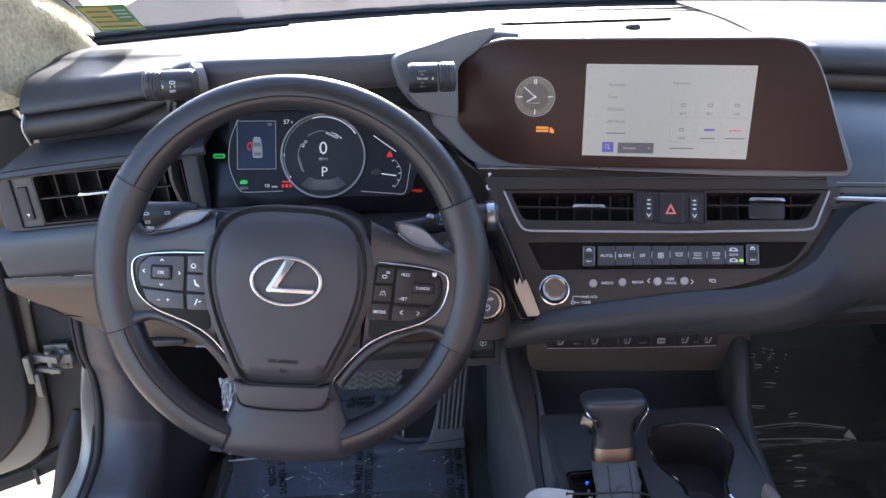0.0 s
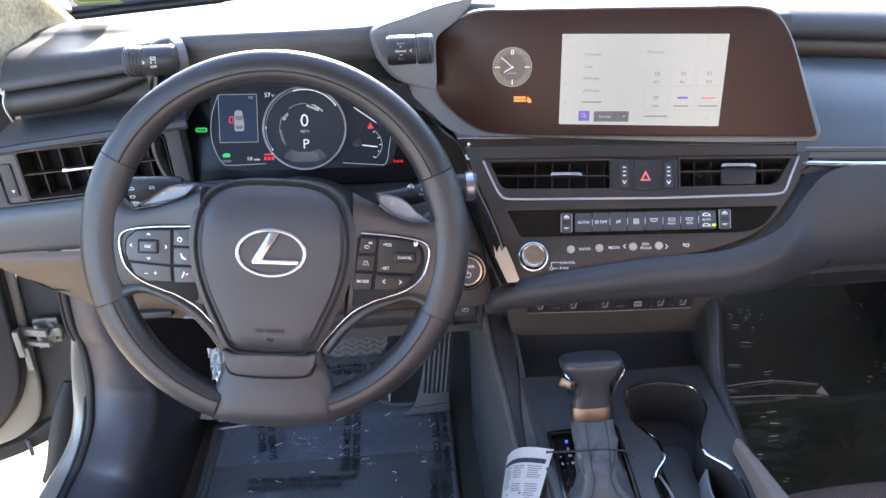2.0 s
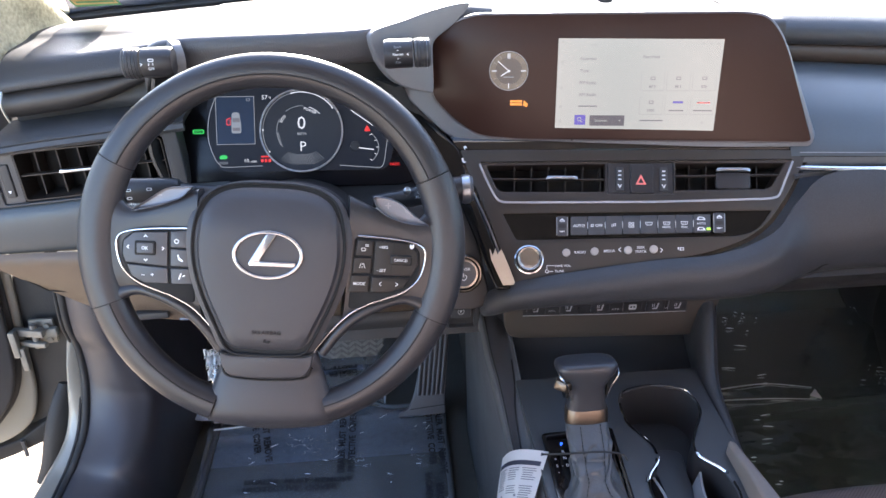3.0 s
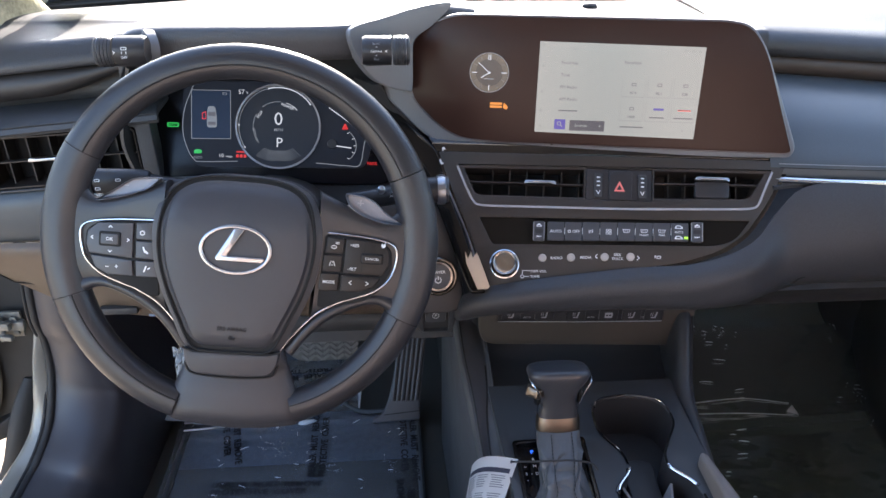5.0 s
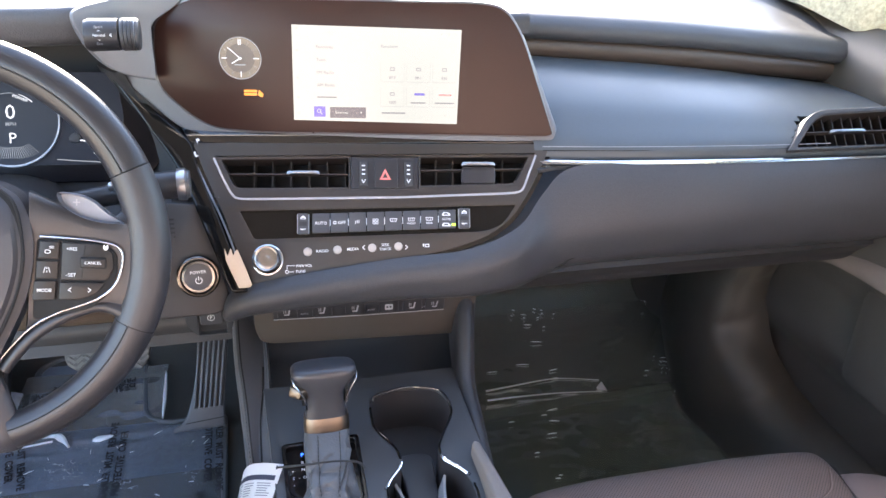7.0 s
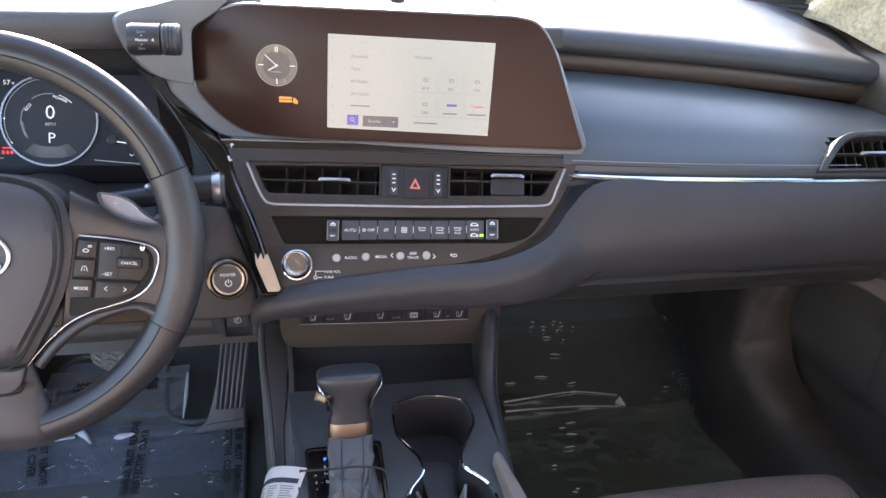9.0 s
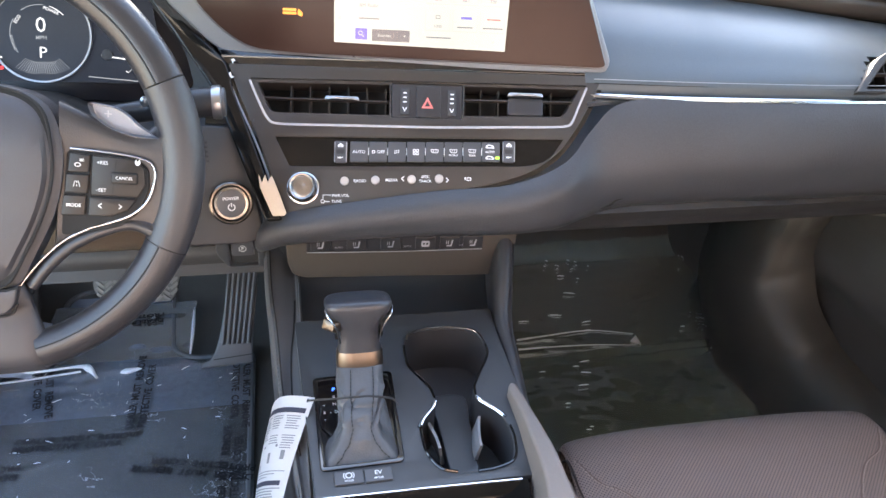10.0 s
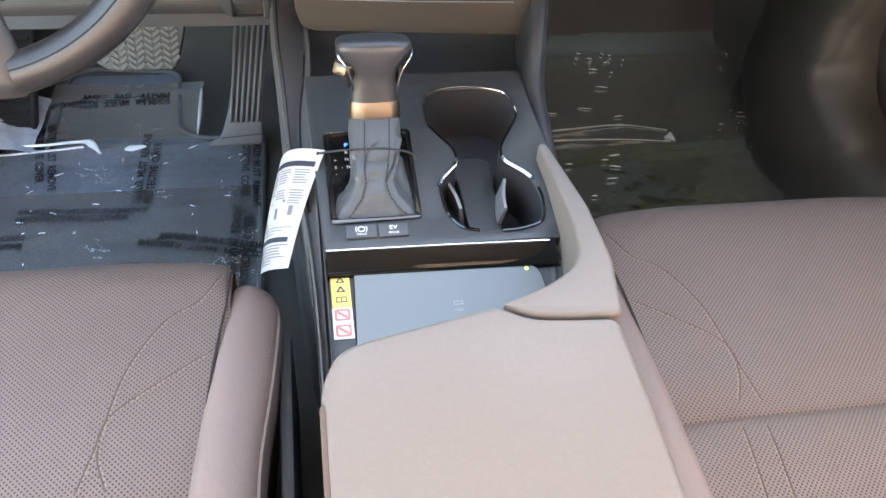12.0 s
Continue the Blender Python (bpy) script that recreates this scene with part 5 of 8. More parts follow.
    part("seat_mark", sheet([rounded([(46.5, -89.5), (51.5, -89.2), (51.5, -85.6), (46.5, -85.8)], 0.6), rect(47.4, -88.6, 50.6, -86.6, 0.3), rect(44.2, -88.4, 45.6, -85.4, 0.4)], 0.1, 0.3), WHITE_INK, s, m=STACK.m)
    part("mark_line", join_bm(sheet([ellipse(-110, -116.8, 2.2, 2.2, 16), ellipse(-110, -116.8, 1.5, 1.5, 16)], 0.1, 0.3), sheet([rect(-107.5, -117.1, -102.5, -116.4, 0.2)], 0.1, 0.3), sheet([rect(-110.3, -114, -109.7, -109.5, 0.2)], 0.1, 0.3), sheet([rect(-110.3, -110, -101, -109.4, 0.2)], 0.1, 0.3)), WHITE_INK, s, m=STACK.m)
    vent("air_vent", "black air vent with a slim silver tab in the control panel", STACK, vent_l, ((-178, -3.5), (-41, -3.5)), (-112, -73, -2.5), 34, [-150 + 21 * k for k in range(6)])
    v = vent("air_vent", "black air vent with a lowered flap in the control panel", STACK, vent_r, ((43, 1.5), (164, 3.5)), (90, 131, 8.5), 34, [62 + 20 * k for k in range(5)])
    part("flap", sheet([rect(91, -14, 131, 6, 4)], -10, -3, 1.5), KEY, v, m=STACK.m)


centre_stack()


def seat_switches():
    s = thing("seat_switch_panel", "dark switch panel with seat heating keys below the sweep", "switch panel", (0.27, 0.85, 0.40))
    f = Face((0.27, 0.842, 0.418), (1, -0.07, 0), (0, -0.16, 1))
    body = rounded([(-132, 14), (-131, -30), (-126, -48), (-112, -54), (140, -56), (148, -50), (150, 14)], 6)
    part("body", sheet([body], -60, -1, 3), SWITCH_TRIM, s, "warm dark grey panel", m=f.m)
    part("field", sheet([rounded([(-108, 12), (-107, -11), (106, -10), (106, 14)], 2)], -2, 0.4, 0.3), KEY, s, m=f.m)
    part("bright_line", tube([f.at(-107, -11.5, 0.6), f.at(0, -12.2, 0.6), f.at(107, -10.5, 0.6)], 0.0005, 5), GREY_INK, s)
    for k, a in enumerate((-90, -47, -6, 36, 66, 95)):
        key = part("switch_key", sheet([rounded([(a - 12, 10.5), (a - 12, -8), (a + 12, -8), (a + 12, 10.5)], 1.5)], 0, 2.4, 0.8), KEY, s, m=f.m)
        part("key_edge", sheet([rounded([(a - 12.4, 10.9), (a - 12.4, -8.4), (a + 12.4, -8.4), (a + 12.4, 10.9)], 1.8), rounded([(a - 11.6, 10.1), (a - 11.6, -7.6), (a + 11.6, -7.6), (a + 11.6, 10.1)], 1.5)], 0.3, 1.5), KEY_GREY, key, m=f.m)
        part("seat_icon", sheet([rounded([(a + 2.2, 6), (a + 4.2, 6), (a + 2.2, -4), (a - 4, -4), (a - 4, -2), (a + 0.8, -2)], 0.8), rect(a - 4.6, -0.4, a - 3.8, 5, 0.3), rect(a - 2.4, -0.4, a - 1.6, 5, 0.3)] if k != 3 else [rounded([(a - 5, 5), (a + 5, 5), (a + 5, -4), (a - 5, -4)], 2), ellipse(a - 2, 0.5, 1.6, 1.6, 12), ellipse(a + 2, 0.5, 1.6, 1.6, 12)], 2.45, 2.6), GREY_INK, key, m=f.m)
    for a in (-69, 14, 81):
        lettering("AUTO", 2.4, GREY_INK, s, f, a, -4.5, 0.5, deep=0.05)


seat_switches()


def start_button():
    b = thing("start_button", "round chrome-ringed power button beside the column", "button", (0.083, 0.82, 0.492))
    f = Face((0.083, 0.822, 0.492), (1, 0.06, 0), (0, 0.35, 1))
    part("outer_ring", lathe([(19.5, -6), (23.5, -6), (23.5, 2), (22, 3.4), (20.2, 3.0), (19.5, 0)], 48), RING_METAL, b, "satin chrome ring", m=f.m)
    part("groove", lathe([(0, -6), (19.6, -6), (19.6, -0.5), (0, -0.5)], 40), SEAM, b, m=f.m)
    part("inner_ring", lathe([(15.5, -2), (18, -2), (18, 2.2), (15.5, 2.6)], 40), KNOB_METAL, b, m=f.m)
    part("cap", lathe([(0, -2), (15.6, -2), (15.6, 1.6), (12, 1.0), (0, 0.4)], 40), KEY_GREY, b, m=f.m)
    lettering("POWER", 3.6, WHITE_INK, b, f, 0, 5, 1.6, deep=0.05)
    part("power_icon", join_bm(sheet([ellipse(0, -4.5, 4, 4, 24, 120, 420)[:] + ellipse(0, -4.5, 3, 3, 24, 120, 420)[::-1]], 1.6, 1.75), sheet([rect(-0.5, -4, 0.5, 0.5, 0.2)], 1.6, 1.75)), WHITE_INK, b, m=f.m)
    e = thing("parking_brake_switch", "small parking brake switch in a dark recess", "switch", (0.087, 0.90, 0.38))
    g = Face((0.087, 0.903, 0.392), (1, 0, 0), (0, -0.1, 1))
    part("cheek", sheet([rounded([(-32, 24), (24, 22), (26, -34), (-20, -34), (-34, -10)], 8), rect(-17, -31, 17, 14, 2)], -40, 2, 2), DASH, e, m=g.m)
    part("switch_tab", block(0.028, 0.012, 0.022, 0.003), KEY_GREY, e, m=g.m @ place(-0.001, -0.002, 0.0) @ Matrix.Rotation(radians(90), 4, "X"))
    # near-black floor carries the recess's shade in its colour
    part("recess", sheet([rect(-17, -31, 17, 14, 2)], -36, -32), SEAM, e, m=g.m)
    part("ledge", sheet([[(-15, -30), (15, -30), (13, -16), (-13, -16)]], -10, -6, 1), STACK_MAT, e, m=g.m)
    lettering("P", 4.5, WHITE_INK, e, g, -1, -1, 6.4, deep=0.05)
    part("ring_mark", sheet([ellipse(-1, -1, 4.6, 4.6, 20), ellipse(-1, -1, 4.0, 4.0, 20)], 6.3, 6.5), WHITE_INK, e, m=g.m)


start_button()


# ---- instruments ----
def instruments():
    c = thing("instrument_cluster", "lit digital instrument display with a round centre dial", "instrument cluster", (-0.107, 0.95, 0.60))
    part("cover", sheet([rounded([(-170, 55), (160, 55), (170, -30), (140, -70), (-150, -70), (-180, -30)], 25)], -12, -3, 2), COVER_BLACK, c, "black glossy cover", m=CLUSTER.m)
    part("backing", sheet([rounded([(-115, 55), (112, 55), (120, 0), (108, -50), (-104, -50), (-118, -10)], 14)], -4, -1), mat("cluster_lcd", (0.008, 0.010, 0.015), 0.40, spec=0.2, glow=0.12), c, m=CLUSTER.m)
    frame_pts = [(-103, 50), (-114, 20), (-116, -8), (-110, -30), (-103, -41), (-95, -44), (-50, -43)]
    part("outline", strip_along(CLUSTER, flat_spline(frame_pts, 5, False), 0.9, 0, 0.3), LIT_DIM, c, m=CLUSTER.m)
    part("outline", strip_along(CLUSTER, flat_spline([(46, -44), (85, -47), (100, -46), (105, -25), (107, -6), (98, 2)], 5, False), 1.0, 0, 0.3), LIT_DIM, c, m=CLUSTER.m)
    part("outline", strip_along(CLUSTER, [(62, 25), (90, 5)], 1.2, 0, 0.3), LIT_WHITE, c, m=CLUSTER.m)
    dial = part("dial", sheet([ellipse(0, 0, 52, 52, 72), ellipse(0, 0, 50, 50, 72)], 0, 5), SATIN, c, "silver dial ring", m=CLUSTER.m)
    part("dial_face", sheet([ellipse(0, 0, 50.5, 50.5, 64)], -0.5, 0.4), mat("dial_face", (0.018, 0.022, 0.030), 0.4, spec=0.25, glow=0.05), dial, m=CLUSTER.m)
    for r, a0, a1, wide, m in ((48.4, 36, 104, 1.3, LIT_WHITE), (48.4, 104, 176, 0.6, LIT_DIM), (48.4, 176, 212, 0.9, LIT_DIM), (31, 42, 72, 0.8, LIT_WHITE), (31, 84, 128, 0.7, LIT_DIM), (31, 150, 178, 0.7, LIT_DIM), (31, 178, 220, 0.7, LIT_DIM)):
        part("arc", strip_along(CLUSTER, ellipse(0, 0, r, r, 36, a0, a1), wide, 0.5, 0.8), m, dial, m=CLUSTER.m)
    for t in (36, 104, 178, 212):
        part("dot", sheet([ellipse(48.2 * math.cos(radians(t)), 48.2 * math.sin(radians(t)), 1.1, 1.1, 10)], 0.8, 1.0), LIT_WHITE, dial, m=CLUSTER.m)
    lettering("0", 16, LIT_WHITE, dial, CLUSTER, 0, 9, 0.9, deep=0.05, bold=0.0)
    lettering("MPH", 4, LIT_DIM, dial, CLUSTER, 0, -4, 0.9, deep=0.05)
    lettering("P", 12, LIT_WHITE, dial, CLUSTER, 1, -20, 0.9, deep=0.05, bold=0.0)
    lettering("POWER", 3.4, LIT_WHITE, dial, CLUSTER, 11, 25, 0.9, -22, deep=0.05)
    lettering("ECO", 3.4, LIT_WHITE, dial, CLUSTER, -23, 15, 0.9, 55, deep=0.05)
    lettering("CHARGE", 3.0, LIT_DIM, dial, CLUSTER, -28, -10, 0.9, 105, deep=0.05)
    for k in range(23):
        t = radians(270 + (k - 11) * 4.2)
        reach = (19 + 0.35 * abs(k - 11), 31.5 + 0.55 * abs(k - 11))
        part("ray", strip_along(CLUSTER, [(r * math.cos(t), r * math.sin(t) - 10) for r in reach], 0.55 if abs(k - 11) < 8 else 0.35, 0.5, 0.7), LIT_DIM, dial, m=CLUSTER.m)
    p = part("info_panel", sheet([rect(-106, -16, -58, 44, 1), rect(-105.2, -15.2, -58.8, 43.2, 0.8)], 0, 0.3), LIT_DIM, c, "small vehicle status picture", m=CLUSTER.m)
    part("info_face", sheet([rect(-105, -15, -59, 43, 0.8)], -0.6, -0.2), mat("info_face", (0.012, 0.022, 0.045), 0.4, spec=0.25, glow=0.08), p, m=CLUSTER.m)
    car = rounded([(-86, 24), (-77, 24), (-75, 10), (-75, -2), (-87, -2), (-87, 10)], 3)
    part("car_picture", sheet([car], 0, 0.5), LIT_DIM, p, m=CLUSTER.m)
    part("car_glass", sheet([rect(-85.5, 12, -76.5, 17, 1)], 0.6, 0.8), SCREEN_GREY, p, m=CLUSTER.m)
    part("car_glass", sheet([rect(-85.5, 1, -76.5, 5, 1)], 0.6, 0.8), SCREEN_GREY, p, m=CLUSTER.m)
    part("door_mark", sheet([rounded([(-88, 18), (-93, 16), (-93, 8), (-88, 8)], 1), rounded([(-88.8, 16.6), (-92, 15), (-92, 9), (-88.8, 9)], 0.8)], 0, 0.4), LIT_RED, p, m=CLUSTER.m)
    part("return_mark", sheet([rect(-68, 38, -63, 41, 0.5), rect(-67.4, 38.5, -63.6, 40.4, 0.4)], 0, 0.3), LIT_DIM, p, m=CLUSTER.m)
    lettering("57", 5.4, LIT_WHITE, c, CLUSTER, -45, 42, 0.5, deep=0.05, bold=0.0)
    lettering("°F", 2.8, LIT_WHITE, c, CLUSTER, -38.5, 41, 0.5, deep=0.05)
    lettering("ODO", 3.2, LIT_DIM, c, CLUSTER, -98, -39, 0.5, deep=0.05)
    lettering("10", 4.6, LIT_WHITE, c, CLUSTER, -70, -36.5, 0.5, deep=0.05, bold=0.0)
    lettering("miles", 2.6, LIT_WHITE, c, CLUSTER, -60.5, -37.4, 0.5, deep=0.05)
    part("ready_lamp", sheet([rect(-135, -2, -121, 3.5, 2), rect(-134, -1, -122, 2.5, 1.6)], -1, 0.3), LIT_GREEN, c, "green ready lamp", m=CLUSTER.m)
    lettering("READY", 3.0, LIT_GREEN, c, CLUSTER, -128, 0.8, 0.4, deep=0.05)
    part("eco_lamp", sheet([rounded([(-103, -34), (-94, -34), (-93, -30), (-98, -28.5), (-103, -30)], 1.5)], 0, 0.3), LIT_GREEN, c, m=CLUSTER.m)
    part("belt_lamp", sheet([rounded([(78, -2), (86, -2), (84, 3), (82, 6), (80, 3)], 1)], 0, 0.3), LIT_RED, c, "red seat belt lamp", m=CLUSTER.m)
    for k in range(3):
        part("rear_belt_lamp", sheet([rect(-52 + 4.6 * k, -38.5, -48.6 + 4.6 * k, -34.5, 0.8)], 0, 0.3), LIT_RED, c, m=CLUSTER.m)
    part("text_bar", sheet([rect(-51.5, -32.5, -39, -30.5, 0.5)], 0, 0.3), LIT_RED, c, m=CLUSTER.m)
    lettering("PARK", 3.8, LIT_RED, c, CLUSTER, 116, -44, 0.5, deep=0.1)
    part("needle", strip_along(CLUSTER, [(60, -21), (90, -25)], 1.4, 0.4, 0.9), LIT_WHITE, c, m=CLUSTER.m)
    part("needle_hub", lathe([(0, 0), (6, 0), (5.4, 2.5), (0, 3)], 24), DASH_DARK, c, m=CLUSTER.m @ Matrix.Translation((0.066, -0.020, 0)))
    part("scale", strip_along(CLUSTER, ellipse(60, -22, 36, 26, 20, -40, 40), 0.9, 0.2, 0.5), LIT_DIM, c, m=CLUSTER.m)
    for k in range(5):
        t = radians(-40 + 20 * k)
        part("scale_mark", strip_along(CLUSTER, [(60 + r * 36 * math.cos(t), -22 + r * 26 * math.sin(t)) for r in (0.9, 1.0)], 0.8, 0.2, 0.5), LIT_WHITE, c, m=CLUSTER.m)


instruments()


def hood_knobs():
    # barrel knobs at both ends of the hood, their axes across the car
    def barrel(name, label, x_hood, x_end, y, z):
        k = thing(name, label, "knob", (x_hood, y, z), group="barrel knobs on the instrument hood")
        sgn = 1 if x_end > x_hood else -1
        ln = abs(x_end - x_hood) * 1000
        m = Matrix.Translation((x_hood, y, z)) @ Matrix.Rotation(radians(90 * sgn), 4, "Y")
        part("stem", lathe([(0, -4), (14.5, -4), (16, 0), (15.6, ln * 0.58), (0, ln * 0.58)], 32), KEY, k, m=m)
        ring = part("grip", lathe([(0, ln * 0.62), (14.8, ln * 0.62), (15.8, ln * 0.66), (15.8, ln * 0.96), (14, ln), (0, ln)], 40), DASH, k, m=m)
        for j in range(4):
            r = ln * (0.69 + 0.075 * j)
            part("rib", lathe([(15.6, r - 0.6), (16.5, r), (15.6, r + 0.6)], 40), SATIN if j == 3 else DASH_DARK, ring, m=m)
        return k
    k = barrel("drive_mode_knob", "dark barrel knob for the drive mode beside the display", 0.006, 0.053, 0.850, 0.7585)
    f = Face((0.0, 0.833, 0.7615), (1, 0, 0), (0, 0.25, 1))
    for text, b in (("Sport", 8), ("Normal", 0), ("Eco", -8)):
        lettering(text, 2.6, STITCH if b else WHITE_INK, k, f, 17, b, 1.4, deep=0.05, bold=0.0)
    for b, sgn in ((4.2, 1), (-4.2, -1)):
        part("arrow", sheet([[(15.4, b - 0.5 * sgn), (17, b + 0.7 * sgn), (18.6, b - 0.5 * sgn), (17, b + 0.1 * sgn)]], 1.2, 1.4), WHITE_INK, k, m=f.m)
    part("arrow", sheet([[(28.4, 1.6), (26.4, 0), (28.4, -1.6), (28.9, -1.1), (27.4, 0), (28.9, 1.1)]], 1.2, 1.4), WHITE_INK, k, m=f.m)
    part("knob_plate", pillow(ellipse(0, 0, 24, 21, 40), -10, 4, 4), INSET, dash, "oval grey plate behind the knob", m=Face((-0.236, 0.880, 0.756), (0.55, -1, 0), (0, 0.12, 1)).m)
    k = barrel("traction_knob", "dark ribbed barrel knob with a traction mark", -0.228, -0.277, 0.848, 0.7615)
    g = Face((-0.243, 0.8315, 0.7635), (1, 0, 0), (0, 0.25, 1))
    lettering("OFF", 2.7, WHITE_INK, k, g, -1, -5, 1.4, deep=0.05, bold=0.0)
    part("car_mark", sheet([rounded([(-4, 2.4), (2, 2.4), (2, 5.6), (-4, 5.6)], 1.4), rect(-3.3, 3.1, 1.3, 4.9, 0.6), rect(-3.6, -1.6, -3.0, 1.2, 0.2), rect(0.8, -1.6, 1.4, 1.2, 0.2)], 1.2, 1.4), WHITE_INK, k, m=g.m)
    part("arrow", sheet([[(-12, 1.8), (-9.8, 0), (-12, -1.8), (-12.5, -1.3), (-10.9, 0), (-12.5, 1.3)]], 1.2, 1.4), WHITE_INK, k, m=g.m)
    # inset eye-shaped plate round the drive mode knob
    pod = Face((0.045, 0.893, 0.752), (1, 0.4, 0), (0, 0.12, 1))
    eye = flat_spline([(-61, 17), (-52, 28), (-16, 35), (18, 42), (56, 46), (67, 42), (43, 22), (19, 8), (15, -10), (12.5, -46), (6, -51), (-29, -37), (-50, -12)], 4)
    part("knob_plate", sheet([eye], -22, 0, 2), INSET, dash, "eye-shaped grey plate round the knob", m=pod.m)


hood_knobs()


def side_vents():
    f = Face((-0.42, 0.905, 0.618), (1, 0, 0.06), (0, 0.05, 1))
    out = rect(-28, -31, 150, 31, 4)
    v = vent("air_vent", "dark side air vent beside the driver's door", f, out, ((-28, 0.5), (150, 1)), (20, 74, 2), 40, [-8 + 26 * k for k in range(6)])
    ring = rounded([(-70, 40), (170, 40), (170, -36), (-76, -36)], [6, 6, 6, 10])
    part("frame", sheet([ring, rect(-54, -33, 152, 33, 4)], -30, 1, 1.2), DASH, v, "dark blue-grey frame", m=f.m)
    part("cheek", sheet([rect(-54, -33, -29, 33, 2)], -20, -2, 1), KEY_GREY, v, m=f.m)
    part("thumb_wheel", sheet([rect(-49, -24, -37, 18, 2)], -8, 1, 1.5), DASH_DARK, v, m=f.m)
    part("mark", sheet([[(-45, -15), (-41, -15), (-43, -19)]], 1.1, 1.3), WHITE_INK, v, m=f.m)
    g = Face((0.94, 0.794, 0.6420), (1, -0.04, 0), (0, 0.85, 1))
    out = rounded([(-137, -25), (-100, 18), (110, 24), (110, -25)], [4, 20, 4, 4])
    v = vent("air_vent", "dark air vent beside the passenger's door", g, out, ((-122, -4), (108, -5)), (-86, -34, -5), 34, [-96 + 14 * k for k in range(14)])
    ring = rounded([(-148, -28), (-106, 24), (118, 30), (118, -28)], [3, 24, 4, 3])
    part("frame", sheet([ring, out], -26, 0.5, 1.2), DASH_DARK, v, "dark leather-edged frame", m=g.m)


side_vents()



# ---- steering wheel and column ----
def rim_arc(a0, a1, h=-15, major=174.5, n=48, seg=20, grow=1.0):
    """A stretch of the rim, from angle a0 to a1; the grips at the sides are thicker."""
    rows = []
    for i in range(n + 1):
        t = radians(a0 + (a1 - a0) * i / n)
        side = abs(math.cos(t)) ** 4
        rr, rh = (16.8 + 2.6 * side) * grow, (14.5 + 1.5 * side) * grow
        maj = major - 1.5 * side
        row = []
        for j in range(seg):
            p = 2 * math.pi * j / seg
            r = maj + rr * math.cos(p)
            row.append(WHEEL.at(r * math.cos(t), r * math.sin(t), h + rh * math.sin(p)))
        rows.append(row)
    return grid_mesh(rows, True, True)


def rim_line(a0, a1, off, lift, width, n=40, h=-15):
    """A fine groove or thread along the rim; off: from the middle of its section, outwards."""
    pts = []
    for i in range(n + 1):
        t = radians(a0 + (a1 - a0) * i / n)
        side = abs(math.cos(t)) ** 4
        r = 174.5 - 1.5 * side + off
        k = math.sqrt(max(0.0, 1 - (off / (16.8 + 2.6 * side)) ** 2))
        pts.append(WHEEL.at(r * math.cos(t), r * math.sin(t), h + (14.5 + 1.5 * side) * k + lift))
    return tube(pts, width / 1000, 5)


KEY_FACE = Face(WHEEL.at(0, -18.5, 0), WHEEL.u, WHEEL.v)
HUB_FACE = Face(WHEEL.at(-3, -2.5, 0), WHEEL.u, WHEEL.v)


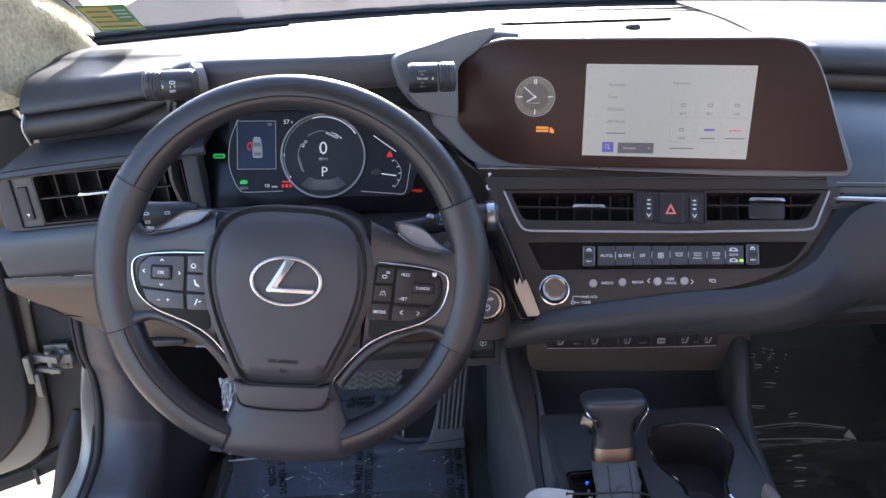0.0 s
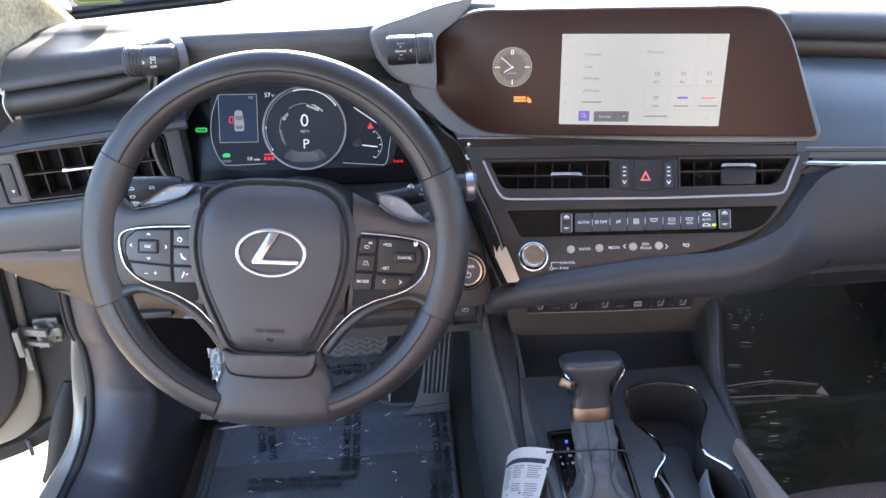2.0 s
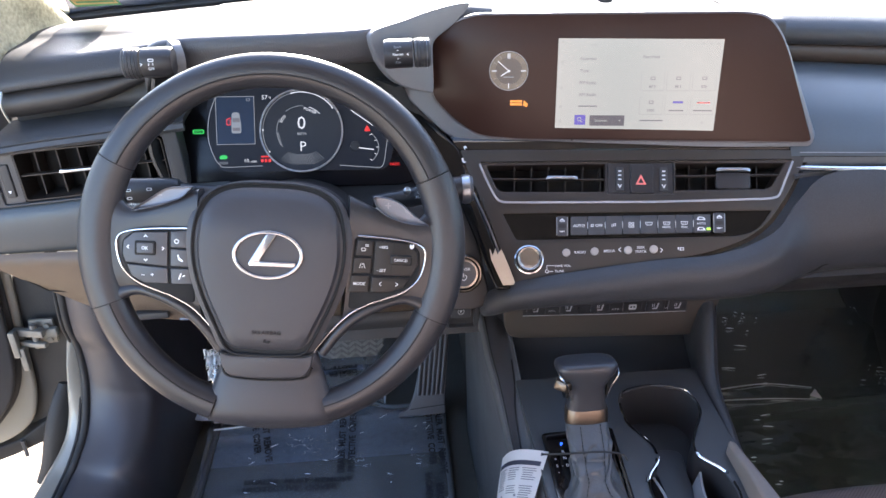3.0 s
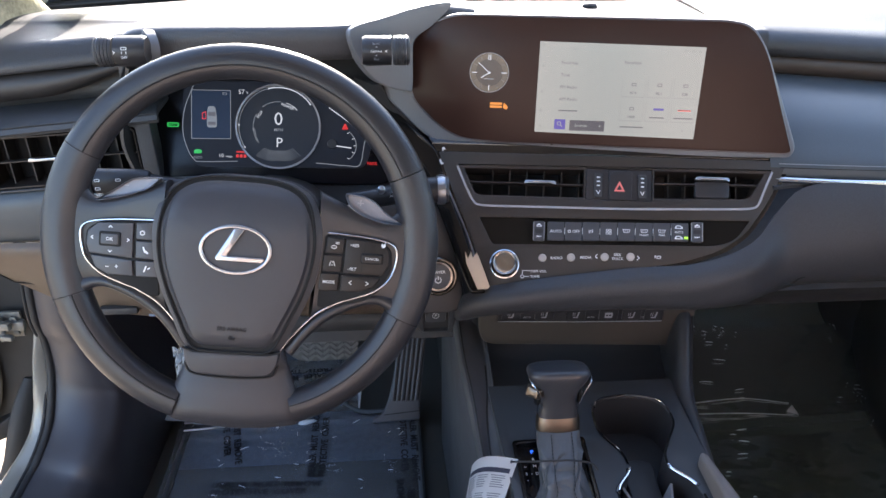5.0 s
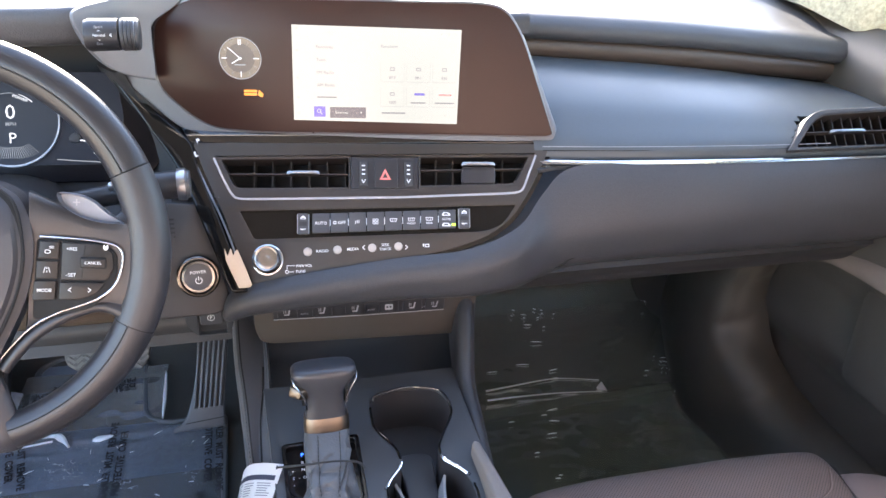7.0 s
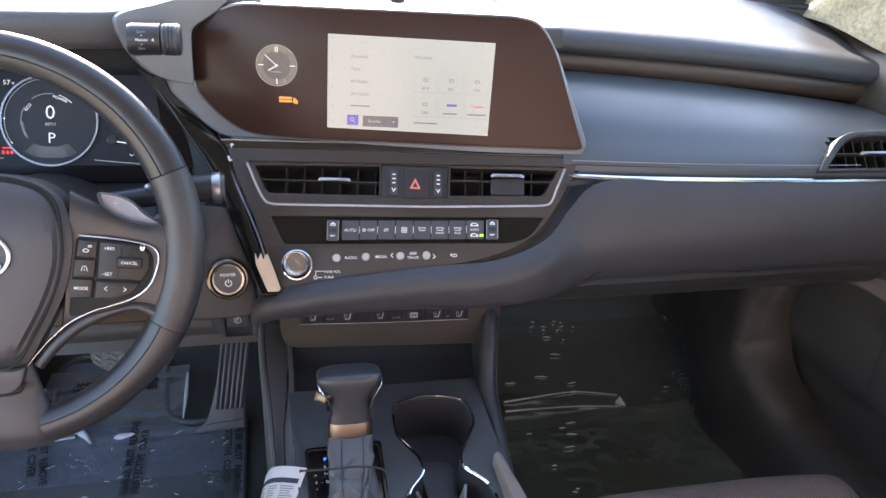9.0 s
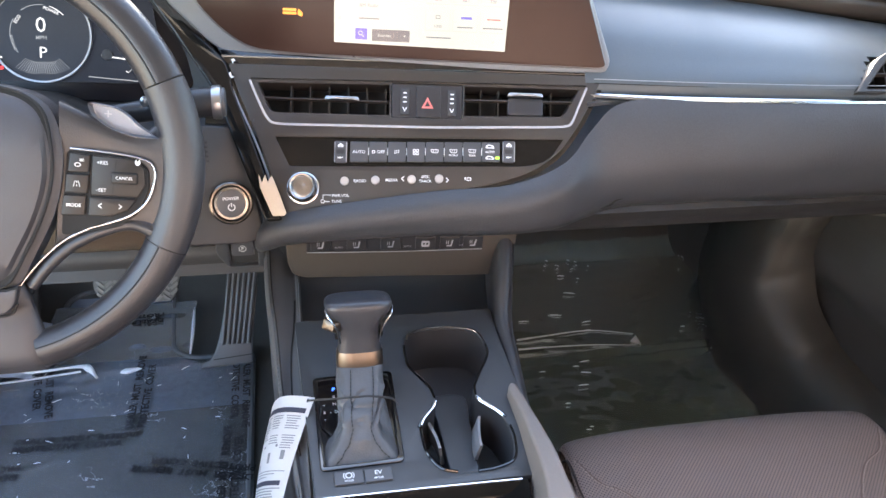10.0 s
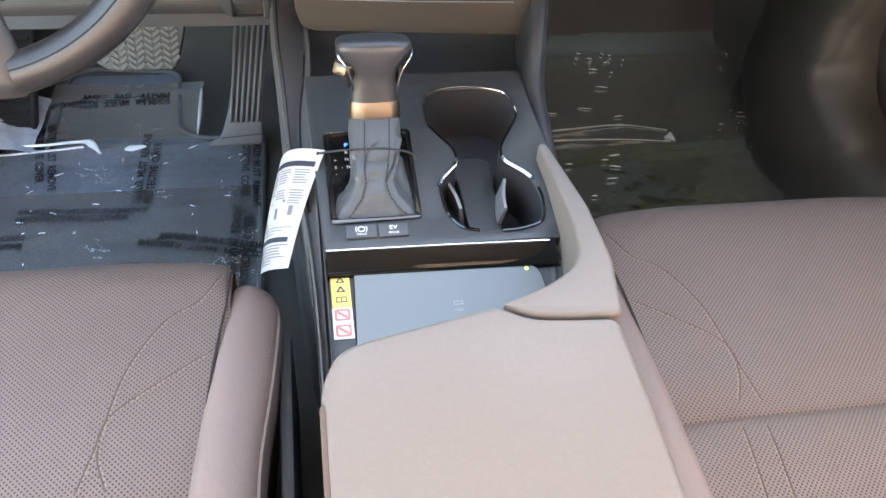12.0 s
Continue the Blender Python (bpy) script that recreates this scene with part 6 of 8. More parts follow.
def steering_wheel():
    w = thing("steering_wheel", "black leather steering wheel with chrome-edged spokes and round emblem", "steering wheel", WHEEL.at(0, 0))
    for a0, a1, m, label in ((27, 153, WHEEL_SMOOTH, "smooth upper rim"), (153.4, 201, WHEEL_LEATHER, "grained leather grip"), (201.4, 251, WHEEL_SMOOTH, "smooth lower rim"),
                             (289, 337.6, WHEEL_SMOOTH, "smooth lower rim"), (338, 386.6, WHEEL_LEATHER, "grained leather grip")):
        part("rim", rim_arc(a0, a1, n=56, seg=40), m, w, label)
    for a0, a1 in ((27, 153), (201.4, 251), (289, 337.6)):
        part("seam", rim_line(a0, a1, -4.6, -0.25, 0.9), SEAM, w)
    for t in (27, 153.2, 201.2, 337.8):
        part("joint", rim_arc(t - 0.18, t + 0.18, n=1, grow=1.004), SEAM, w)
    # spokes: broad leather shoulders from the grips to the hub
    for s in (-1, 1):
        def q(a, b, h):
            return WHEEL.at(s * a, b, h)
        up = [[q(160, 58, -14), q(164, 38, -6), q(165, 0, -5), q(164, -40, -6), q(158, -60, -14), q(156, -10, -30), q(158, 40, -30)],
              [q(140, 34, -14), q(141, 28, -6), q(142, 0, -6), q(139, -40, -7), q(132, -50, -14), q(134, -10, -26), q(138, 24, -26)],
              [q(108, 41, -14), q(108, 35, -5), q(108, 0, -7), q(106, -50, -7), q(102, -58, -14), q(104, -10, -26), q(108, 32, -26)],
              [q(72, 56, -14), q(74, 49, -3), q(74, 0, -4), q(72, -58, -5), q(68, -70, -14), q(70, -10, -24), q(72, 48, -24)]]
        part("spoke", loft(up, 5, 4, wrap=True, caps=True), WHEEL_SMOOTH, w, "grey moulded spoke")
        # lower arm that swings from the grip to the foot of the hub
        arm = [(166, -62, -14), (152, -52, -12), (132, -46.5, -11), (108, -53.5, -10), (84, -67, -10), (66, -84, -10), (50, -106, -11)]
        line = spline(arm, 6)
        part("lower_arm", tube([q(*p) for p in line], [0.0062 + 0.0085 * max(0.0, 1 - k / 14) ** 2 for k in range(len(line))], 12, flat=0.8), WHEEL_SMOOTH, w, "smooth lower arm of the spoke")
        edge = [(83, 17, -2), (119, 15, -2), (143, 11, -2), (151, 3, -2.5), (150, -13, -3), (144, -27, -3), (130, -39, -3), (108, -48, -4), (98, -51.5, -4), (78, -63, -4), (61.5, -79.5, -4), (48, -97, -5), (41, -109, -6)]
        part("chrome_edge", tube([q(*p) for p in spline(edge, 6)], 0.0010, 8), CHROME, w, "satin chrome edge")
        pan = rounded([(80, 34), (134, 31), (146, 22), (147, 4), (138, -18), (122, -30), (96, -37), (76, -40)], 5)
        pan = [(s * a, b) for a, b in pan]
        b = part("key_panel", sheet([pan], -10, -3.2, 0.8), SEAM, w, "black panel of wheel keys", m=KEY_FACE.m)

        def key(pts, text="", size=3, icon=None, at=None):
            # left keys paler, right keys darker: each side's light put into the colour
            k = part("key", sheet([rounded([(s * x, y) for x, y in pts], 1.2)], -3.4, -1.2, 0.7), KEY_GREY if s < 0 else WHEEL_KEY, b, m=KEY_FACE.m)
            cx, cy = at or (sum(p[0] for p in pts) / len(pts), sum(p[1] for p in pts) / len(pts))
            if text:
                lettering(text, size, WHITE_INK, k, KEY_FACE, s * cx, cy, -1.0, deep=0.05)
            if icon:
                part("icon", sheet([[(s * cx + x, cy + y) for x, y in o] for o in icon], -1.15, -0.95), WHITE_INK, k, m=KEY_FACE.m)
            return k
        if s < 0:
            big = key([(102, 31), (134, 29.5), (144, 21), (145, 8), (142, 0), (102, -3)])
            part("ok_key", sheet([rounded([(-133, 21.5), (-113, 21.5), (-113, 7.5), (-133, 7.5)], 2)], -1.2, 0.8, 0.7), SEAM, b, m=KEY_FACE.m)
            part("ok_face", sheet([rounded([(-131, 19.5), (-115, 19.5), (-115, 9.5), (-131, 9.5)], 1.5)], 0.2, 1.3, 0.5), KEY_GREY, b, m=KEY_FACE.m)
            lettering("OK", 3.2, WHITE_INK, b, KEY_FACE, -123, 14.5, 1.5, deep=0.05)
            for x, y, t in ((-123, 26.5, 0), (-140, 15, 90), (-106, 14.5, -90), (-123, 2.2, 180)):
                c, sn = math.cos(radians(t)), math.sin(radians(t))
                chev = [(-2, -1), (0, 1.2), (2, -1), (1.2, -1.4), (0, -0.1), (-1.2, -1.4)]
                part("arrow", sheet([[(x + a * c - d * sn, y + a * sn + d * c) for a, d in chev]], -1.1, -0.9), WHITE_INK, b, m=KEY_FACE.m)
            key([(82, 33), (99, 31.5), (99, 16), (81, 16)], icon=[ellipse(-3, -2, 2.4, 2.4, 14), ellipse(-3, -2, 1.5, 1.5, 14)])
            key([(81, 14), (99, 14), (99, -2.5), (80, -3)], icon=[[(-3, 3), (-1.6, 3.4), (-0.8, 0.6), (3, -2.6), (2, -3.8), (-1.6, -2)]])
            key([(102, -5), (141, -2), (136, -14), (124, -20), (101, -20)], "–   +", 4.5)
            key([(79, -5), (99, -5), (98, -20.5), (78, -20)], icon=[[(-3, -3), (-1, 3), (0.4, 3), (-1.6, -3)], [(1, 0.6), (3.4, 1.8), (3.4, 0.6), (1, -0.6)]])
        else:
            key([(83, 32), (99, 31), (98, 16), (81, 16)], icon=[ellipse(-1, -1.5, 2.6, 1.8, 16), ellipse(-1, -1.5, 2.0, 1.2, 16), rect(0.5, 1.6, 4.0, 2.2, 0.2), rect(0.5, 2.9, 4.0, 3.5, 0.2)])
            key([(80, 14), (98, 14), (97, -2), (79, -2)], icon=[[(-3, -2.6), (-1.4, 2.6), (-0.9, 2.6), (-2.4, -2.6)], [(3, -2.6), (1.4, 2.6), (0.9, 2.6), (2.4, -2.6)], rect(-0.3, -2.4, 0.3, -0.8, 0.2), rect(-0.3, 0.6, 0.3, 2.2, 0.2)])
            key([(78, -4), (96, -4), (95, -21), (76, -22)], "MODE", 3.0)
            big = key([(101, 31), (133, 30), (143, 22), (144, 8), (138, -3), (100, -3)])
            lettering("+RES", 3.0, WHITE_INK, b, KEY_FACE, 109, 25, -1.0, deep=0.05, bold=0.0)
            lettering("–SET", 3.0, WHITE_INK, b, KEY_FACE, 108, 1.5, -1.0, deep=0.05, bold=0.0)
            part("cancel_key", sheet([rounded([(116, 18), (138, 18), (138, 8), (116, 8)], 2)], -1.2, 0.8, 0.7), SEAM, b, m=KEY_FACE.m)
            part("cancel_face", sheet([rounded([(117, 17), (137, 17), (137, 9), (117, 9)], 1.5)], 0.2, 1.3, 0.5), WHEEL_KEY, b, m=KEY_FACE.m)
            lettering("CANCEL", 2.6, WHITE_INK, b, KEY_FACE, 127, 13, 1.5, deep=0.05, bold=0.0)
            part("icon", sheet([[(135, 27), (136, 30), (137, 27.6), (139, 30), (139.6, 26.6), (138, 24.6), (136, 25)]], -1.1, -0.9), WHITE_INK, b, m=KEY_FACE.m)
            part("key_line", strip_along(KEY_FACE, [(120, 30), (119, 19)], 0.8, -1.2, -1.0), SEAM, b, m=KEY_FACE.m)
            part("key_line", strip_along(KEY_FACE, [(118, 7.5), (117, -2.6)], 0.8, -1.2, -1.0), SEAM, b, m=KEY_FACE.m)
            key([(99, -5), (137, -5), (130, -15), (116, -21), (98, -21)])
            for x, t in ((107, 1), (124, -1)):
                part("arrow", sheet([[(x + 1.4 * t, -9.8), (x - 1.4 * t, -12), (x + 1.4 * t, -14.2), (x + 1.8 * t, -13.7), (x - 0.4 * t, -12), (x + 1.8 * t, -10.3)]], -1.1, -0.9), WHITE_INK, b, m=KEY_FACE.m)
        # shift paddle behind the spoke
        if s < 0:
            pad = rounded([(78, 58), (103, 56), (111, 51), (119, 45), (138, 32), (111, 38), (89, 46)], [4, 6, 10, 10, 2, 12, 6])
        else:
            pad = rounded([(96, 57), (115, 55), (127, 50), (137, 40), (154, 30), (132, 31), (114, 36), (100, 46)], [4, 6, 8, 10, 2, 12, 12, 6])
        p = part("shift_paddle", pillow([(s * a, bb) for a, bb in pad], -14, -7, 6, 6.0, 0.6), PADDLE, w, "grey metal shift paddle", m=WHEEL.m)
        part("paddle_edge", tube([WHEEL.at(s * a, bb, -7.0) for a, bb in (flat_spline([(138, 32), (111, 38), (89, 46)] if s < 0 else [(154, 30), (132, 31), (114, 36), (100, 46)], 5, False))], 0.0010, 6), CHROME, p)
        part("paddle_mark", sheet([rect(s * 112 - 3, 47.5, s * 112 + 3, 48.5, 0.2)] if s < 0 else [[(s * 112 + x, 48 + y) for x, y in ((-3, 0.5), (-0.5, 0.5), (-0.5, 3), (0.5, 3), (0.5, 0.5), (3, 0.5), (3, -0.5), (0.5, -0.5), (0.5, -3), (-0.5, -3), (-0.5, -0.5), (-3, -0.5))]], -6.9, -6.6), GREY_INK, p, m=WHEEL.m)
    # hub: surround, airbag cover, emblem
    half = [(0, 67.5), (30, 66.5), (54, 61), (71, 48), (80, 22), (80, -8), (74, -38), (59, -74), (45, -101), (20, -108)]
    outer = flat_spline(half + [(-a, b) for a, b in half[:0:-1]], 4)
    def crowned(bm):
        """The hub falls back towards its upper edge."""
        for v in bm.verts:
            if v.co.y > 0.012:
                v.co.z -= 0.016 * ((v.co.y - 0.012) / 0.055) ** 2
        return bm
    part("hub_surround", crowned(pillow(outer, -30, 6.0, 10, 3.2, 0.25)), HUB, w, "dark grey hub surround", m=HUB_FACE.m)
    half = [(0, 66), (30, 65), (52, 59), (66.5, 45), (73, 18), (73, -10), (65, -42), (51, -75), (38, -99), (18, -103)]
    cover = flat_spline(half + [(-a, b) for a, b in half[:0:-1]], 4)
    part("cover_gap", crowned(sheet([[(a * 1.010, b * 1.008) for a, b in cover]], -8, 4.0)), SEAM, w, m=HUB_FACE.m)
    part("cover_seam", tube([HUB_FACE.at(a * 1.006, b * 1.006, 6.2 - 16 * (max(0, b - 12) / 55) ** 2) for a, b in cover], 0.0012, 6, closed=True), SEAM, w)
    part("airbag_cover", crowned(pillow(cover, -6, 9.5, 14, 5.0, 0.10)), HUB, w, "smooth dark grey airbag cover", m=HUB_FACE.m)
    em = part("emblem", sheet([ellipse(0, -2, 34.5, 24.5, 64), ellipse(0, -2, 30.5, 20.6, 64)], 8, 12.0, 1.2), EMBLEM, w, "oval chrome ring emblem", m=HUB_FACE.m)
    part("emblem_bar", sheet([rounded([(-2, 19), (9, 19), (-8, -8), (28, -8), (26, -13.5), (-18, -13.5), (-19, -10)], 2)], 8, 12.4, 1.2), EMBLEM, em, m=HUB_FACE.m)
    lettering("SRS AIRBAG", 3.8, SEAM, w, HUB_FACE, 0, -80, 9.6, deep=0.15)
    part("airbag_mark", sheet([rounded([(-3, -88), (-1, -86), (0, -89), (4, -88), (3, -91), (-3, -90)], 1)], 9.3, 9.7), SEAM, w, m=HUB_FACE.m)
    # lower spoke
    low = [[WHEEL.at(x, y, h) for x, y, h in pts] for pts in (
        [(-40, -102, -20), (-41, -104, -4), (0, -108, -1), (41, -104, -4), (40, -102, -20), (0, -104, -28)],
        [(-44, -116, -20), (-45, -117, -5), (0, -119, 0), (45, -117, -5), (44, -116, -20), (0, -117, -30)],
        [(-47, -128, -22), (-48, -129, -8), (0, -131, -4), (48, -129, -8), (47, -128, -22), (0, -130, -32)],
        [(-53, -148, -24), (-55, -149, -6), (0, -152, -1), (55, -149, -6), (53, -148, -24), (0, -150, -34)],
        [(-58, -168, -24), (-60, -171, -5), (0, -176, -1), (60, -171, -5), (58, -168, -24), (0, -174, -34)],
        [(-57, -180, -20), (-58, -184, -13), (0, -190, -13), (58, -184, -13), (57, -180, -20), (0, -186, -28)])]
    part("lower_spoke", loft(low, 4, 4, wrap=True, caps=True), HUB, w, "broad grey lower spoke")
    chin = rounded([(-47, -101), (-37, -105), (37, -105), (47, -101), (44, -118), (36, -127), (0, -129), (-36, -127), (-44, -118)], [5, 5, 5, 5, 8, 10, 20, 10, 8])
    part("hub_chin", sheet([chin], -24, 5.5, 2.0), HUB, w, "moulded chin under the airbag cover", m=HUB_FACE.m)
    part("spoke_step", tube([HUB_FACE.at(a, b, 0.5) for a, b in flat_spline([(-45, -117), (-37, -128), (0, -131), (37, -128), (45, -117)], 6, False)], 0.0013, 6), SEAM, w)
    part("spoke_step", tube([HUB_FACE.at(a, b, 5.0) for a, b in ((-47, -101.5), (-37, -104.6), (37, -104.6), (47, -101.5))], 0.0011, 6), SEAM, w)
    col = [[COLUMN.at(r * math.cos(2 * math.pi * j / 12) * 1.25, -12 + r * math.sin(2 * math.pi * j / 12), h) for j in range(12)] for r, h in ((52, -32), (60, -60), (66, -120), (70, -230), (70, -330))]
    solo("column_shroud", loft(col, 3, 2, wrap=True, caps=True), DASH_DARK, "dark plastic shroud round the steering column", "shroud")


steering_wheel()


def stalks():
    def stalk(name, label, x0, x1, y, z, end):
        s = thing(name, label, "stalk", ((x0 + x1) / 2, y, z), group="stalks on the steering column")
        sgn = 1 if x1 > x0 else -1
        st = [[(x, y + r * math.cos(2 * math.pi * j / 12) * 0.8, z + dz + r * math.sin(2 * math.pi * j / 12)) for j in range(12)] for x, r, dz in
              ((x0, 0.010, -0.01), (x0 + (x1 - x0) * 0.45, 0.011, -0.004), (x0 + (x1 - x0) * 0.55, 0.0135, 0), (x1, 0.0145, 0.002))]
        part("arm", loft(st, 4, 2, wrap=True, caps=True), KEY, s)
        m = Matrix.Translation((x1, y, z + 0.002)) @ Matrix.Rotation(radians(90 * sgn), 4, "Y")
        if end:
            part("end_ring", lathe([(0, 0), (15.6, 0), (16.2, 3), (16.2, 8), (14.5, 9)], 32), SATIN, s, "silver end ring", m=m)
            part("end_cap", lathe([(0, 8), (14.4, 8), (13.6, 12), (0, 12.5)], 32), KEY_GREY, s, m=m)
        else:
            part("end_cap", lathe([(0, 0), (14.8, 0), (14.5, 5), (12, 7), (0, 7)], 32), KEY, s, m=m)
        return s
    s = stalk("light_stalk", "black light stalk with white symbols behind the wheel", -0.17, -0.288, 0.800, 0.632, False)
    f = Face((-0.268, 0.7885, 0.633), (1, 0, 0), (0, 0.15, 1))
    for a, b in ((-14, 6), (-14, -3), (8, 6), (18, -6)):
        part("symbol", sheet([rect(a - 2.8, b - 1.5, a + 2.8, b + 1.5, 1.2), rect(a - 2.1, b - 0.9, a + 2.1, b + 0.9, 0.7)], 0.2, 0.5), WHITE_INK, s, m=f.m)
    lettering("AUTO", 2.8, WHITE_INK, s, f, -14, -9.5, 0.5, deep=0.05)
    s = stalk("wiper_stalk", "black wiper stalk with a silver end ring", -0.02, 0.078, 0.772, 0.624, True)
    g = Face((0.032, 0.760, 0.628), (1, 0, 0), (0, 0.15, 1))
    for text, b in (("MIST", 7), ("OFF", 2), ("AUTO", -3)):
        lettering(text, 2.8, WHITE_INK, s, g, 0, b, 0.6, deep=0.05)
    part("lamp", pillow(ellipse(-14, 4, 4, 5, 20), -1, 1.5, 4), SATIN, s, m=g.m)


stalks()



# ---- centre console ----
CUP = [(4, 136), (14, 154), (51, 160), (88, 151), (99, 122), (88, 92), (73, 69), (71, 46), (89, 22), (95, -12), (86, -43), (56, -50), (18, -46), (5, -24), (4, 14), (24, 40), (23, 64), (5, 99)]


def console():
    c = thing("centre_console", "dark centre console with cup holders, gear lever and charging tray", "console", (CX, 0.6, 0.0))
    cup = flat_spline(CUP, 4)
    boot = rounded([(-100, 92), (-16, 94), (-20, -29), (-99, -31)], 6)
    plate = rounded([(-116, 190), (120, 190), (118, 150), (119, 60), (117, 0), (109, -62), (-107, -62)], 4)
    part("top_plate", sheet([plate, cup, boot], -12, 0, 1.0), PLATE_SATIN, c, "dark grey satin top plate", m=PLATE.m)
    part("well", join_bm(sheet([cup, [(a * 0.985 + 0.8, b * 0.985 + 0.8) for a, b in cup]], -62, -1.2)), DASH_DARK, c, "dark cup holder well", m=PLATE.m)
    part("well_floor", sheet([cup], -66, -62), DASH_DARK, c, m=PLATE.m)
    part("well_step", sheet([flat_spline([(30, 84), (66, 84), (66, 46), (58, -48), (34, -48), (30, 46)], 4)], -62, -36, 2), PLATE_SATIN, c, "raised divider between the cups", m=PLATE.m)
    part("cup_trim", tube([PLATE.at(a, b, 2) for a, b in flat_spline([(9, 141), (16, 154), (51, 160.5), (86, 152), (96, 140), (99, 126)], 6, False)], 0.0015, 8, flat=0.8), BRIGHT, c, "chrome arc on the cup rim")
    for pts in ([(25, 44), (21, 36), (9, 22), (4, 13)], [(70, 46), (73, 39), (86, 25), (92, 16)]):
        line = flat_spline(pts, 6, False)
        part("cup_trim", tube([PLATE.at(a, b, 1.4) for a, b in line], 0.0017, 8, flat=0.7), BRIGHT, c, "chrome accent on the cup rim")
        part("cup_trim_edge", tube([PLATE.at(a + (2.4 if a > 50 else -2.4), b - 1.6, 0.6) for a, b in line], 0.0016, 6), PIANO, c)
    for pts in ([(3.5, 10), (3, -4), (5, -24), (14, -42), (30, -49)], [(96, 2), (96.5, -14), (90, -40), (70, -49), (50, -51)], [(5, 134), (4, 115), (6, 98), (22, 68), (25, 50)], [(99, 126), (97, 108), (80, 78), (72, 62), (70, 50)]):
        part("cup_lip", tube([PLATE.at(a, b, 0.6) for a, b in flat_spline(pts, 6, False)], 0.0014, 6), PIANO, c)
    for a, b, sgn in ((14, -2, 1), (72, -4, -1)):
        st = [[PLATE.at(a + sgn * (dx + 7 * math.sin(1.6 * q)), b + 36 - 40 * q, h) for dx, h in ((-1, -15), (1.8, -14), (7, -40), (3, -42))] for q in (0, 0.25, 0.5, 0.75, 1.0)]
        part("cup_spring", loft(st, 3, 1, wrap=True, caps=True), mat("cup_spring_rubber", (0.24, 0.245, 0.255), 0.45), c, "curved grey rubber cup grip")
    # switches behind the lever
    for a0, a1, text in ((-88, -60.5, "HOLD"), (-59.5, -33, "MODE")):
        k = part("console_key", sheet([rounded([(a0, -35), (a1, -34.5), (a1, -50), (a0, -50.5)], 1.5)], 0, 2.2, 0.8), KEY_GREY, c, m=PLATE.m)
        am = (a0 + a1) / 2
        lettering(text, 2.2, WHITE_INK, k, PLATE, am, -46.6, 2.4, deep=0.05)
        if text == "MODE":
            lettering("EV", 4.6, WHITE_INK, k, PLATE, am, -40.6, 2.4, deep=0.05)
        else:
            part("hold_icon", sheet([ellipse(am, -40.6, 3.4, 3.4, 20), ellipse(am, -40.6, 2.5, 2.5, 20)], 2.3, 2.5), WHITE_INK, k, m=PLATE.m)
            for s in (-1, 1):
                part("hold_arc", strip_along(PLATE, ellipse(am, -40.6, 5, 5, 8, 140 if s < 0 else -40, 220 if s < 0 else 40), 0.7, 2.3, 2.5), WHITE_INK, k, m=PLATE.m)
    # glossy cross strip, then the charging tray
    strip = [[PLATE.at(a, b - 0.016 * (a + 106), h) for b, h in ((-62.6, -6), (-62.6, 0.2), (-64.2, 0.4), (-78.5, -8.5), (-80.5, -12), (-80.5, -18))] for a in (-106, -60, 0, 50, 95)]
    part("cross_strip", loft(strip, 2, 1), STRIP_BLACK, c, "glossy black sloping cross strip")
    part("strip_chrome", strip_along(PLATE, [(-106, -62.3), (0, -63.5), (90, -65.5)], 1.3, -1, 1.0), CHROME, c, m=PLATE.m)
    tray = rounded([(-105, -80), (104, -84), (112, -70), (116, -300), (-112, -300)], 2)
    part("tray", sheet([tray], -24, -15), DASH, c, "dark tray floor", m=PLATE.m)
    pad = rounded([(-83.5, -76), (70, -79), (78, -90), (78, -230), (-90, -230)], [3, 9, 9, 3, 3])
    part("pad_edge", sheet([[(a * 1.012, b + (1.2 if b > -100 else 0)) for a, b in pad]], -15.5, -13.4), SEAM, c, m=PLATE.m)
    p = part("charging_pad", sheet([pad], -15, -12, 0.8), PAD_GREY, c, "smooth blue-grey charging pad", m=PLATE.m)
    part("pad_lamp", sheet([ellipse(66, -86, 1.8, 1.8, 16)], -11.9, -11.6), LIT_LIME, p, "green lamp", m=PLATE.m)
    part("pad_icon", join_bm(sheet([rect(-4, -120, 4, -116.4, 1), rect(-3.4, -119.4, 3.4, -117, 0.6)], -11.9, -11.7), strip_along(PLATE, ellipse(0, -121.5, 5, 5, 10, 220, 320), 0.5, -11.9, -11.7), strip_along(PLATE, ellipse(0, -122.5, 2.4, 2.4, 8, 220, 320), 0.5, -11.9, -11.7)), GREY_INK, p, m=PLATE.m)
    # side walls
    lw, seam, crease = [], [], []
    for y, xo, xs, xc, low in ((1.10, 0.109, 0.118, 0.146, 0), (0.98, 0.1105, 0.118, 0.146, 0), (0.92, 0.1105, 0.1182, 0.146, 0), (0.87, 0.1105, 0.1188, 0.146, 0), (0.83, 0.112, 0.120, 0.146, 0), (0.79, 0.1148, 0.1230, 0.1435, 0), (0.75, 0.1182, 0.1252, 0.1385, 0.1),
                               (0.71, 0.1212, 0.1268, 0.137, 0.55), (0.67, 0.1255, 0.1300, 0.138, 1), (0.62, 0.132, 0.1365, 0.142, 1), (0.57, 0.138, 0.1410, 0.145, 1), (0.50, 0.1415, 0.1440, 0.147, 1), (0.40, 0.143, 0.1450, 0.148, 1), (0.10, 0.143, 0.1450, 0.148, 1)):
        edge = 0.333 + 0.09 * (y - 0.6)
        rise = 0.16 * max(0.0, y - 0.75)
        top = edge - 0.006 - 0.022 * low + rise
